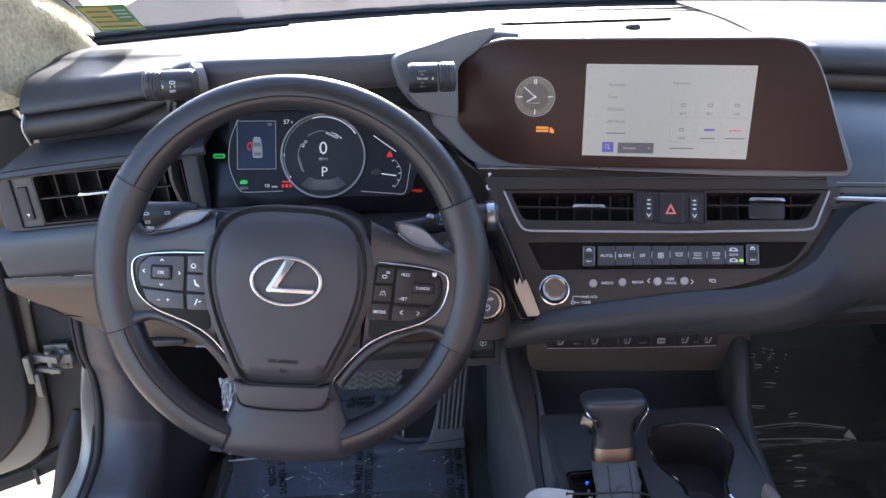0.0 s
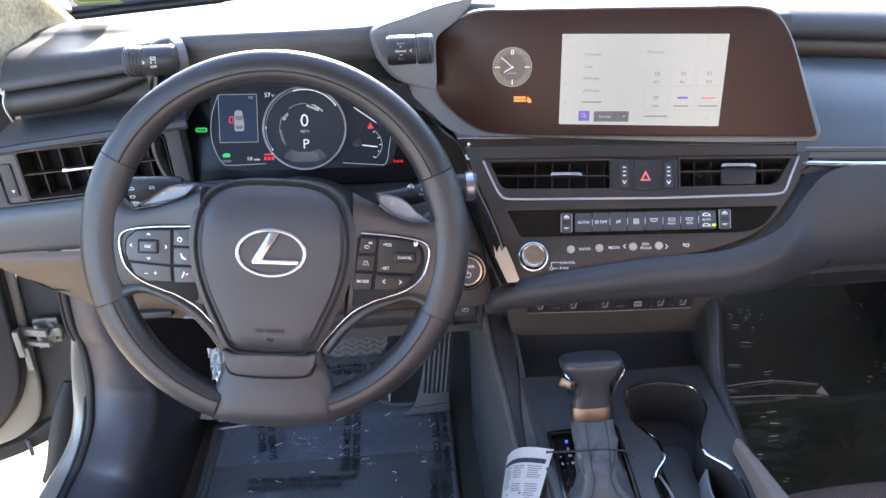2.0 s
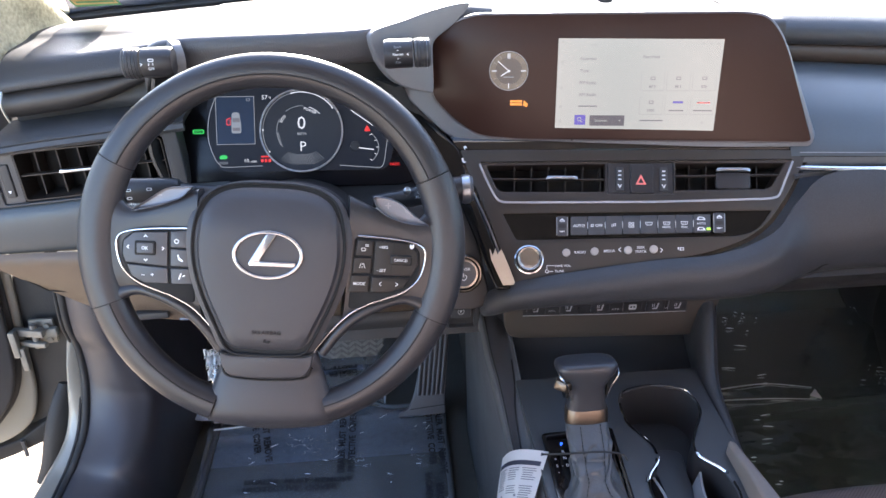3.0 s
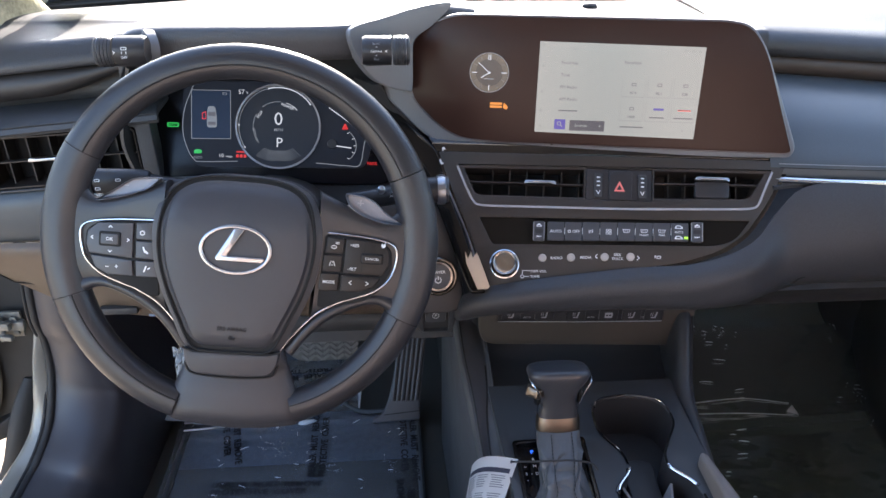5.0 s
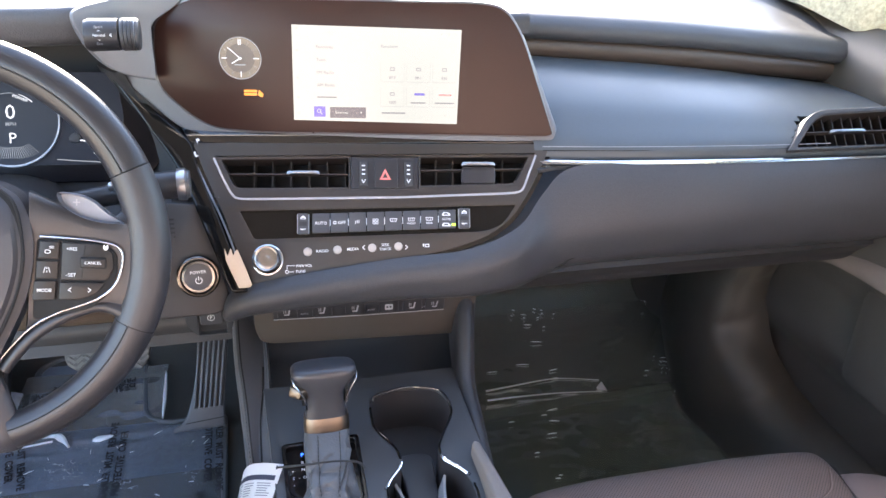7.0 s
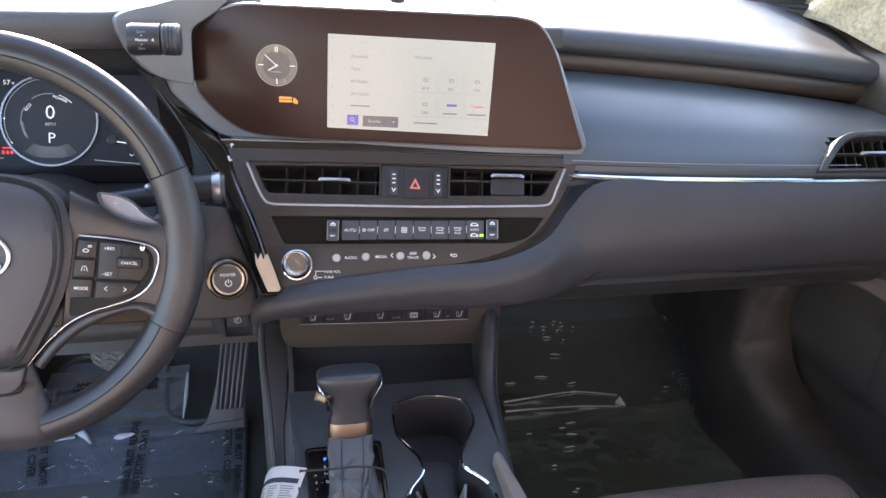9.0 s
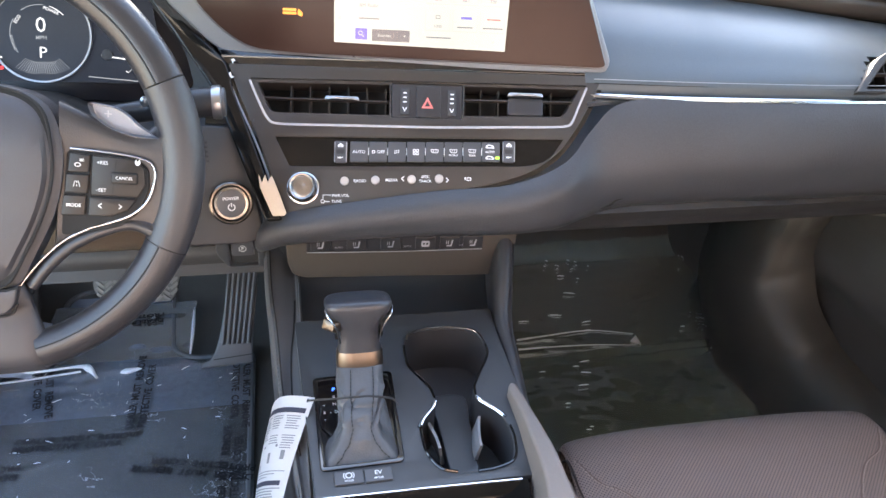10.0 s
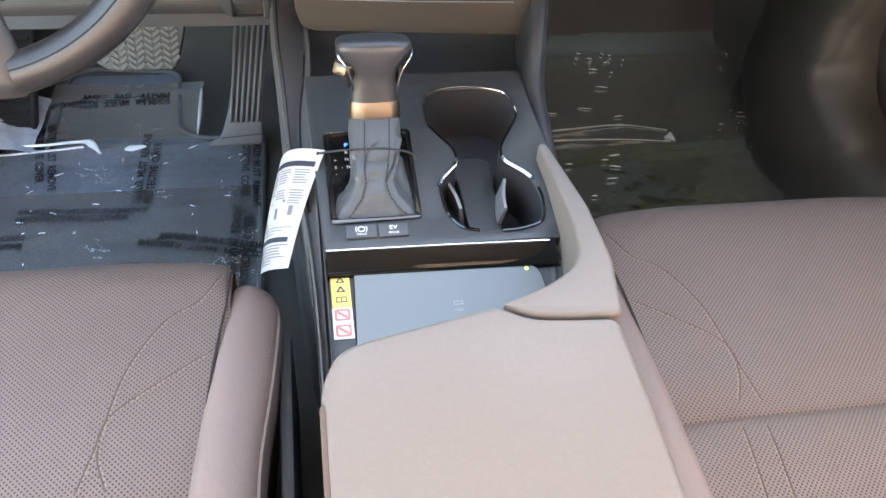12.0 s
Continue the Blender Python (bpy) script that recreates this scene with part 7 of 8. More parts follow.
        mid, fold = 0.5 * (xs + xc), edge - 0.012 - 0.020 * low + 0.8 * rise
        lw.append([(xo + 0.003, y, 0.0), (xo + 0.001, y, top - 0.06), (xo, y, top - 0.016), (xo + 0.3 * (xs - xo), y, top - 0.004), (xs, y, top), (mid, y, top - 0.003), (xc, y, fold), (0.5 * (xc + 0.1535), y, fold + 0.004), (0.1535, y, edge - 0.012 + 0.4 * rise), (0.155, y, edge - 0.10)])
        if 0.60 < y < 1.0:
            seam.append((xs, y, top + 0.0004))
            crease.append((xc, y, fold + 0.0004))
    part("side_wall", loft(lw, 4, 4, thick=0.004), ROLL_LEATHER, c, "padded dark grey leather side wall")
    part("roll_seam", tube(spline(seam, 8), 0.0009, 6), SEAM, c)
    part("stitching", stitches([p + Vector((-0.0030, 0, -0.0006)) for p in spline(seam, 8)], 0.0005), KEY_GREY, c, "grey stitching")
    # near-black tube draws the shade in the leather fold
    part("crease_shade", tube(spline(crease[3:], 8), 0.0010, 6), SEAM, c)
    rw = [[(0.408 - dx, y, 0.0), (0.408 - dx, y, zt - 0.05), (0.405 - dx, y, zt - 0.010), (0.396 - dx, y, zt), (0.386 - dx, y, zt - 0.010), (0.380 - dx, y, zt - 0.05), (0.378 - dx, y, zt - 0.10)]
          for y, zt, dx in ((1.15, 0.44, -0.026), (0.92, 0.44, -0.022), (0.85, 0.432, -0.013), (0.805, 0.398, -0.004), (0.76, 0.358, 0.006), (0.70, 0.340, 0.010), (0.60, 0.325, 0.022), (0.50, 0.31, 0.046), (0.10, 0.30, 0.046))]
    part("side_wall", loft(rw, 4, 4, thick=0.004), WHEEL_LEATHER, c, "padded dark leather side wall")
    part("front_tray", loft([[(x, 0.99, 0.40), (x, 0.92, 0.385), (x, 0.89, 0.355), (x, 0.86, 0.338), (x, 0.77, 0.332)] for x in (0.13, 0.26, 0.40)], 2, 3, thick=0.004), PLATE_SATIN, c, "open dark tray under the switches")
    part("core", block(0.24, 1.0, 0.24, 0.01), DASH_DARK, c, m=place(0.262, 0.32, 0.13))
    part("tunnel", block(0.27, 0.6, 0.32, 0.02), CARPET, c, m=place(0.262, 1.16, 0.15))

    # armrest lid and the tan rail that runs forward from it
    a = thing("armrest", "light tan padded armrest lid of the console", "armrest", (CX, 0.3, 0.3))
    lid = rounded([(-117, -560), (-117, -228), (-106, -204), (-88, -195), (14, -173), (36, -187), (70, -190.5), (101, -192), (102, -250), (102, -560)], [10, 22, 16, 14, 4, 18, 10, 10, 10, 10])
    bm = sheet([lid], 8, 53, 5)
    part("lid", bm, TAN_LIGHT, a, "smooth light tan lid", m=PLATE.m)
    part("latch", sheet([rounded([(-118.6, -340), (-118.6, -246), (-116.6, -242), (-114.6, -248), (-114.6, -340)], 1.5)], 26, 52.6, 0.8), TAN_SEAM, a, "tan latch in the lid", m=PLATE.m)
    rail = rounded([(18, -171.5), (64, -152), (91, -130), (100, -80), (104, 0), (103, 44), (108, 51), (114, 46), (117, 0), (120, -60), (117, -130), (106, -189), (70, -187.5), (38, -184)], [3, 26, 26, 14, 10, 6, 6, 8, 10, 10, 10, 6, 10, 14])
    bm = sheet([rail], -16, 51.5, 3.5)
    for v in bm.verts:
        s = min(1.0, max(0.0, (v.co.y + 0.17) / 0.21))
        lift = 0.037 * (s ** 1.25)
        if v.co.z > 0.0:
            v.co.z -= lift
    part("rail", bm, TAN_LIGHT, a, "tan padded rail beside the cup holders", m=PLATE.m)

    s = thing("warning_sticker", "yellow and white warning sticker on the charging tray", "sticker", PLATE.at(-95, -110, -14))
    part("yellow_field", sheet([rect(-104, -112, -88, -76, 0.8)], -14.8, -14.4), YELLOW, s, m=PLATE.m)
    part("white_field", sheet([rect(-104.5, -144, -88, -112.5, 0.8)], -14.8, -14.4), PAPER, s, m=PLATE.m)
    for b in (-83, -93):
        part("triangle", sheet([[(-100, b - 3), (-92, b - 3), (-96, b + 4)], [(-98, b - 2), (-94, b - 2), (-96, b + 1.4)]], -14.3, -14.1), PAPER_INK, s, m=PLATE.m)
    part("book_icon", sheet([rect(-100.5, -107, -91.5, -101, 0.5), rect(-99.6, -106, -96.4, -102, 0.3), rect(-95.6, -106, -92.4, -102, 0.3)], -14.3, -14.1), PAPER_INK, s, m=PLATE.m)
    for b in (-120, -136):
        part("red_icon", sheet([rect(-102.6, b - 6, -89.8, b + 6, 2.4), rect(-100.6, b - 4, -91.8, b + 4, 2.0)], -14.3, -14.1), STICKER_RED, s, m=PLATE.m)
        part("red_bar", strip_along(PLATE, [(-100, b + 3), (-92.4, b - 3)], 2.6, -14.2, -14.0), STICKER_RED, s, m=PLATE.m)


console()


def gear_lever():
    g = thing("gear_lever", "leather gear lever with a bronze collar and creased boot", "gear lever", PLATE.at(-58, 30))
    fr = rounded([(-101, 93), (-15, 95), (-19, -30), (-100, -32)], 6)
    hole = rounded([(-96, 88), (-20, 90), (-24, -25), (-95, -27)], 5)
    part("gate_frame", sheet([fr, hole], -4, 2.0, 0.8), PIANO, g, "glossy black gate frame", m=PLATE.m)
    part("gate_floor", sheet([hole], -8, -2), PIANO, g, m=PLATE.m)
    # lit gate letters
    lettering("P", 4.6, LIT_BLUE, g, PLATE, -79.5, 77, -1.6, deep=0.05, name="gate_lamp", bold=0.00006)
    for text, a, b in (("R", -80, 66), ("N", -80, 56), ("D", -79, 45), ("S", -91, 45), ("+", -91, 55), ("-", -91, 36), ("-", -85, 45)):
        lettering(text, 3.6, PAPER, g, PLATE, a, b, -1.6, deep=0.05)
    # boot: square at the foot, gathered under the collar, with creases
    tilt = radians(20)
    lv = Face(PLATE.at(-51, 87, 36), PLATE.u, PLATE.v * math.cos(tilt) - PLATE.n * math.sin(tilt))
    foot = rounded([(-76, 60), (-27, 62), (-23, -26), (-96, -27), (-93, 6), (-79, 24)], [9, 9, 7, 7, 10, 10], 8)
    around = [0.0]
    for a, b in zip(foot, foot[1:] + foot[:1]):
        around.append(around[-1] + math.dist(a, b))
    even, k = [], 0
    for j in range(120):
        want = around[-1] * j / 120
        while around[k + 1] < want:
            k += 1
        f = (want - around[k]) / max(1e-9, around[k + 1] - around[k])
        a, b = foot[k], foot[(k + 1) % len(foot)]
        even.append((a[0] + (b[0] - a[0]) * f, a[1] + (b[1] - a[1]) * f))
    foot = even
    # pinched creases: from and to, as turn from the front and height along the shaft; depth; width
    pinches = ((-0.42, 0.61, 0.02, 0.74, -2.6, 0.045), (-0.30, 0.68, 0.05, 0.79, 1.5, 0.05), (-0.42, 0.58, 0.50, 0.565, -2.0, 0.04), (-0.20, 0.48, 0.30, 0.53, 1.4, 0.05), (-0.05, 0.44, 0.25, 0.40, -1.8, 0.045),
               (-1.2, 0.55, -0.6, 0.66, -2.4, 0.06), (0.7, 0.40, 1.3, 0.62, -2.4, 0.06), (-1.3, 0.80, -0.7, 0.72, 1.8, 0.06), (0.6, 0.84, 1.2, 0.74, 1.8, 0.06), (-1.0, 0.40, -0.5, 0.46, 1.6, 0.05))
    back = PLATE.m.inverted()
    collar_mid = back @ lv.at(0, 0, -7) * 1000
    low_mid = Vector((-58, 11, 8))
    rows, count = [], 65
    for i in range(count):
        s = i / (count - 1)
        flare, climb = min(1.0, s / 0.36), max(0.0, (s - 0.30) / 0.70)
        row = []
        for a, b in foot:
            t = math.atan2((b - 17) / 43, (a + 59) / 34)
            corner = max(0.0, -math.sin(2 * t) * math.copysign(1, math.cos(t))) ** 2 if math.sin(t) < 0 else abs(math.sin(2 * t)) ** 2
            side = math.cos(t) ** 2
            k = flare ** (0.7 + 0.5 * corner)
            mid = low_mid.lerp(collar_mid, climb)
            thin = 1 - 0.17 * math.exp(-((s - 0.40) / 0.16) ** 2)
            rim = back @ lv.at(24.4 * thin * math.copysign(abs(math.cos(t)) ** 0.85, math.cos(t)), 17.0 * math.copysign(abs(math.sin(t)) ** 0.85, math.sin(t)), -7) * 1000 - collar_mid
            col = mid + rim
            p = Vector((a, b, -2)).lerp(col, k)
            p.z = -2 + (col.z + 2) * k ** (1.7 + 2.0 * side) + 4.0 * corner * math.sin(math.pi * flare)
            u = math.remainder(t + math.pi / 2, 2 * math.pi)
            wave = math.sin(math.pi * min(1.0, s * 1.03)) ** 0.6
            fold = 2.0 * noise.noise(Vector((2.2 * math.cos(t), 2.2 * math.sin(t), 5 * s))) - 2.4 * math.exp(-((s - 0.36) / 0.030) ** 2) * (1 - 0.8 * corner)
            for u0, s0, u1, s1, amp, wid in pinches:
                du, ds = u1 - u0, s1 - s0
                f = min(1.0, max(0.0, ((u - u0) * du * 0.1 + (s - s0) * ds) / (du * du * 0.1 + ds * ds)))
                away = math.hypot((u - u0 - f * du) * 0.32, s - s0 - f * ds) / (wid * 0.6)
                fold += 1.35 * amp * math.exp(-away ** 1.15)
            p += Vector((math.cos(t), math.sin(t), 0.5)) * fold * wave
            row.append(PLATE.at(p.x, p.y, p.z))
        rows.append(row)
    part("boot", grid_mesh(rows, True), grain_leather("boot_leather", (0.068, 0.070, 0.074), 0.44, 0.5, 520), g, "creased grey leather boot")

    def on_boot(turn, s):
        i = min(count - 1, int(round(s * (count - 1))))
        j = min(range(len(foot)), key=lambda q: abs(math.remainder(math.atan2((foot[q][1] - 17) / 43, (foot[q][0] + 59) / 34) - turn, 2 * math.pi)))
        return rows[i][j] + PLATE.n * 0.0004 - PLATE.v * 0.0006
    for t0, t1 in ((-2.25, -1.98), (-0.86, -1.12)):
        path = spline([on_boot(t0 + (t1 - t0) * min(1.0, q / 8), q / 22) for q in range(23)], 4)
        part("boot_stitching", stitches([p + PLATE.n * 0.0005 for p in path], 0.0005, 0.0030, 0.0014), SEAM, g)

    # collar, neck and head
    def ring(h, ra, rb, power=2.8, shift=0.0):
        pts = []
        for j in range(40):
            t = 2 * math.pi * j / 40
            c, s = math.cos(t), math.sin(t)
            pts.append(lv.at(ra * math.copysign(abs(c) ** (2 / power), c), shift + rb * math.copysign(abs(s) ** (2 / power), s), h))
        return pts
    part("collar", loft([ring(-9, 24.0, 15.4), ring(-8, 24.8, 16.0), ring(7, 24.2, 15.6), ring(8, 23.2, 14.8)], 2, 1, wrap=True, caps=True), BRONZE, g, "satin bronze collar")
    head = ((7.6, 22.8, 15.0, 2.8, 0), (16, 21.6, 15.6, 2.8, 0), (27, 20.6, 16.6, 2.8, 0), (35, 21.4, 18, 2.8, 0), (42, 25.0, 19.6, 2.9, 0), (48, 30.0, 21.2, 3.1, 0.5), (53, 33.2, 22.4, 3.4, 1), (57.5, 34.6, 22.8, 3.6, 1), (61, 34.2, 22.4, 3.6, 1), (63.6, 32.0, 20.6, 3.4, 1), (65.0, 27, 17, 3.2, 1), (65.9, 16, 10, 2.8, 1), (66.1, 3, 2, 2.6, 1))
    part("neck", loft([ring(h, ra, rb, pw, sh) for h, ra, rb, pw, sh in head], 3, 1, wrap=True, caps=True), mat("lever_leather", (0.036, 0.037, 0.042), 0.33, bump=0.25, scale=900), g, "smooth black leather head")
    for s in (-1, 1):
        # dark pad painted as the flank's shaded hollow, bounded by a bright edge
        flank = flat_spline([(-15, 22), (-9, 45), (2, 50), (10, 42), (8, 28), (-4, 18)], 5)
        part("flank_shade", pillow([(s * a, b) for a, b in flank], -3, 1.2, 4), SEAM, g, "dark patch painted as the shaded hollow at the side of the head", m=Face(lv.at(s * 21.6, 0, 0), -s * lv.v, lv.n).m)
        pts = [(s * 20.2, -12.5, 20), (s * 21.6, -16.6, 29), (s * 24.0, -18.6, 38), (s * 28.6, -19.6, 46), (s * 32.6, -18.0, 52), (s * 34.6, -9, 56)]
        part("bright_edge", tube([lv.at(*p) for p in spline(pts, 6)], 0.0009, 6), CHROME, g, "chrome edge line")
    part("release_button", pillow(rounded([(-11, -8), (9, -7), (10, 6), (-9, 8)], 4), -10, 6, 5), BRONZE, g, "bronze release button", m=Face(lv.at(-29, -10, 40), (0.75, -0.66, 0), (0.2, 0.2, 1)).m)


gear_lever()


def price_tag():
    t = thing("paper_tag", "white printed paper tag tied to the gear lever", "tag", (0.12, 0.64, 0.29))
    corner = [Vector(c) for c in ((0.1151, 0.700, 0.302), (0.160, 0.652, 0.351), (0.1195, 0.5838, 0.267), (0.0912, 0.610, 0.236))]      # upper two, lower two
    up = (corner[1] - corner[0]).cross(corner[3] - corner[0]).normalized()
    up = -up if up.z < 0 else up

    def on_paper(a, b, h=0.0):
        """a: across, 0 to 1; b: down, 0 to 1."""
        q = b - 0.030 * math.sin(math.pi * a) * (1 - b)
        c = (corner[0] * (1 - a) + corner[1] * a) * (1 - q) + (corner[3] * (1 - a) + corner[2] * a) * q
        return c + up * (h + 3 * math.sin(3.0 * b) + 13 * math.sin(math.pi * a) * (1 - 0.6 * b)) / 1000

    def patch(name, a0, a1, b0, b1, material, h, n=6, down=1, deep=0.0002, label=""):
        bm = grid_mesh([[on_paper(a0 + (a1 - a0) * i / n, b0 + (b1 - b0) * j / down, h) for i in range(n + 1)] for j in range(down + 1)])
        bmesh.ops.solidify(bm, geom=bm.faces, thickness=deep)
        return part(name, bm, material, t, label)
    patch("paper", 0, 1, 0, 1, PAPER, 0, 24, 16, 0.0003, "white printed paper")
    patch("heading_bar", 0.05, 0.95, 0.105, 0.150, PAPER_INK, 0.6, 24)
    patch("heading_bar", 0.06, 0.86, 0.740, 0.780, PAPER_INK, 0.6, 24)
    random.seed(4)
    for k in range(14):
        b = 0.175 + 0.0215 * k
        for a0, a1 in ((0.07, 0.34), (0.38, 0.64), (0.68, 0.94)):
            if (k in (6, 7) and a0 > 0.3) or (k > 9 and a0 < 0.3) or (k > 11 and a0 < 0.6):
                continue
            patch("text_bar", a0 + random.uniform(0, 0.03), a1 - random.uniform(0, 0.08), b, b + 0.0085, FAINT_INK, 0.5, 6)
    for k in range(3):
        patch("text_bar", 0.08, 0.90 - 0.2 * k, 0.655 + 0.024 * k, 0.662 + 0.024 * k, FAINT_INK, 0.5, 12)
    for k in range(7):
        patch("text_bar", 0.08, random.uniform(0.7, 0.90) if k < 5 else 0.5, 0.800 + 0.024 * k, 0.809 + 0.024 * k, FAINT_INK, 0.5, 12)
    for a, b, wide, tall in ((0.24, 0.43, 0.05, 0.022), (0.60, 0.43, 0.05, 0.022), (0.10, 0.585, 0.07, 0.05), (0.44, 0.50, 0.07, 0.09), (0.74, 0.48, 0.08, 0.08)):
        patch("picture_mark", a, a + wide, b, b + tall, FAINT_INK, 0.5, 4)
    hole = on_paper(0.93, 0.035, 0.5)
    part("eyelet", lathe([(1.0, 0), (2.0, 0), (2.0, 0.4), (1.0, 0.4)], 16), PAPER_INK, t, m=Face(hole, corner[1] - corner[0], corner[0] - corner[3]).m)
    tie = [hole, PLATE.at(-86, 37, 26), PLATE.at(-76, 35, 28), PLATE.at(-60, 32, 31), PLATE.at(-44, 31, 31), PLATE.at(-24, 29, 27), PLATE.at(-18, 24, 22)]
    part("tie", tube(spline(tie, 8), 0.0011, 6), RUBBER, t, "thin black tie round the lever")


price_tag()



# ---- seats ----
def seat(name, label, cx, mirror, ahead=0.0, skew=0.0, front=0.0, outer=1.0):
    """A front seat: perforated cushion, smooth bolsters, backrest."""
    s = thing(name, label, "seat", (cx, 0.3, 0.0), group="front seats")

    def p(x, y, z):
        return (cx + mirror * x * (outer if x < 0 else 1.0) - skew * (0.6 - y), y + ahead, z)
    cush = []
    for x, dz, dy in ((-0.185, -0.006, -0.014), (-0.17, 0.0, -0.006), (-0.10, 0.002, 0.0), (0.0, 0.0, 0.003), (0.10, 0.002, 0.0), (0.17, 0.0, -0.006), (0.185, -0.006, -0.014)):
        cush.append([p(x, 0.585 + dy, 0.06), p(x, 0.628 + dy + front, 0.14), p(x, 0.648 + dy + front, 0.200 + dz), p(x, 0.640 + dy + front, 0.238 + dz), p(x, 0.605 + dy + front, 0.253 + dz), p(x, 0.54, 0.252 + dz), p(x, 0.45, 0.246 + dz), p(x, 0.377, 0.236 + dz),
                     p(x, 0.3715, 0.227 + dz), p(x, 0.366, 0.235 + dz), p(x, 0.31, 0.238 + dz), p(x, 0.15, 0.224 + dz), p(x, 0.0, 0.215 + dz)])
    body = loft(cush, 6, 6)
    top_points = [v.co.copy() for v in body.verts if v.co.z > 0.15]

    def on_top(x, y, lift):
        """A place on the cushion's upper side, given across and along."""
        q = Vector(p(x, y, 0))
        near = sorted(top_points, key=lambda v: (v.x - q.x) ** 2 + (v.y - q.y) ** 2)[:4]
        wt = [1 / (1e-6 + (v.x - q.x) ** 2 + (v.y - q.y) ** 2) for v in near]
        return (q.x, q.y, sum(v.z * k for v, k in zip(near, wt)) / sum(wt) + lift)
    part("cushion", body, TAN_HOLES, s, "perforated tan leather cushion")
    for side in (-1, 1):
        st = []
        for y, zt, w, x0 in ((0.612, 0.205, 0.020, 0.188), (0.600, 0.232, 0.032, 0.188), (0.56, 0.246, 0.042, 0.184), (0.48, 0.254, 0.045, 0.176), (0.38, 0.262, 0.041, 0.170), (0.25, 0.275, 0.046, 0.167), (0.05, 0.285, 0.055, 0.165)):
            w = w * (2.0 if side < 0 else 1.0)
            st.append([p(side * (x0 - 0.012), y, zt - 0.03), p(side * (x0 - 0.003), y, zt - 0.006), p(side * (x0 + 0.008), y, zt), p(side * (x0 + w * 0.6), y, zt - 0.004), p(side * (x0 + w), y, zt - 0.018), p(side * (x0 + w + 0.004), y, zt - 0.05), p(side * (x0 + w - 0.004), y, zt - 0.10), p(side * (x0 + w - 0.012), y, 0.04)])
        part("bolster", loft(st, 5, 4), TAN, s, "smooth tan side bolster")
        front = [[p(side * 0.176, 0.612, z), p(side * 0.19, 0.614, z), p(side * (0.207 if side > 0 else 0.225), 0.606, z)] for z in (0.06, 0.13, 0.204)]
        part("bolster_front", loft(front, 3, 3, thick=0.006), TAN, s)
        seam = [p(side * (x0 - 0.002), y, z) for x0, y, z in ((0.186, 0.622, 0.226), (0.186, 0.600, 0.248), (0.183, 0.56, 0.249), (0.175, 0.48, 0.249), (0.169, 0.38, 0.244), (0.165, 0.25, 0.242))]
        part("seam", tube(spline(seam, 6), 0.0016, 6), GAP, s)
        pipe = [p(side * (x0 + w * (2.0 if side < 0 else 1.0) + 0.001), y, zt - 0.020) for y, zt, w, x0 in ((0.604, 0.222, 0.028, 0.188), (0.56, 0.246, 0.042, 0.184), (0.48, 0.254, 0.045, 0.176), (0.38, 0.262, 0.041, 0.170), (0.25, 0.275, 0.046, 0.167))]
        part("piping", tube(spline(pipe, 6), 0.0018, 6), TAN, s, "stitched piping")
        part("piping_stitch", stitches([q + Vector((-0.0040 * side * mirror, 0, 0.0052)) for q in spline(pipe, 6)], 0.0007, 0.0030, 0.0022), TAN_SEAM, s)
        # curved ornamental seams on the cushion
        for pts in (((0.176, 0.597), (0.158, 0.562), (0.130, 0.540), (0.104, 0.492), (0.092, 0.440), (0.090, 0.412), (0.099, 0.384)), ((0.172, 0.505), (0.136, 0.479), (0.096, 0.447), (0.086, 0.415), (0.077, 0.384)), ((0.081, 0.370), (0.084, 0.30), (0.086, 0.2)), ((0.103, 0.370), (0.107, 0.30), (0.108, 0.2))):
            path = flat_spline(pts, 10, False)
            part("seam_groove", tube([on_top(side * x, y, -0.0002) for x, y in path], 0.0008, 6), TAN_SEAM, s)
            part("ornament_stitch", stitches([on_top(side * (x + 0.0022), y, 0.0001) for x, y in path], 0.0006, 0.0026, 0.0022), TAN_STITCH, s)
    part("cross_seam", tube([on_top(x, 0.3715, 0.0008) for x in [-0.168 + 0.336 * k / 24 for k in range(25)]], 0.0012, 6), GAP, s, "dark seam across the cushion")
    back = [[p(x, 0.02, 0.20), p(x, -0.04, 0.35), p(x, -0.12, 0.60), p(x, -0.19, 0.85), p(x, -0.25, 0.90), p(x, -0.30, 0.85), p(x, -0.22, 0.5), p(x, -0.12, 0.2)] for x in (-0.23, -0.12, 0.0, 0.12, 0.23)]
    part("backrest", loft(back, 3, 4), TAN, s, "tan leather backrest")
    part("seat_base", block(0.40, 0.5, 0.12, 0.02), DASH_DARK, s, "dark seat base", m=place(cx, 0.28, 0.08))
    part("side_cover", block(0.012, 0.50, 0.13, 0.006), DASH_DARK, s, "black plastic side cover", m=place(cx + mirror * 0.232, 0.30, 0.15))
    return s


seat("driver_seat", "tan perforated leather driver's seat", -0.12, 1, front=-0.008)
seat("passenger_seat", "tan perforated leather passenger seat beside the console", 0.622, -1, 0.022, 0.10, 0.008, 1.2)


# ---- footwells ----
def film_lift(x, y, x0, folds=(), crinkle=0.0):
    """How far the film stands up from its flat place."""
    h = 0.0035 * noise.noise(Vector((x * 9, y * 9, 1.7))) + 0.0016 * noise.noise(Vector((x * 31, y * 31, 4.1))) + crinkle * abs(noise.noise(Vector((x * 26 + y * 9, y * 70, 7.7))))
    for fy, slope, amp, wid in folds:
        d = (y - fy - slope * (x - x0)) / wid
        h += amp * math.exp(-d * d)
    return h + 0.005


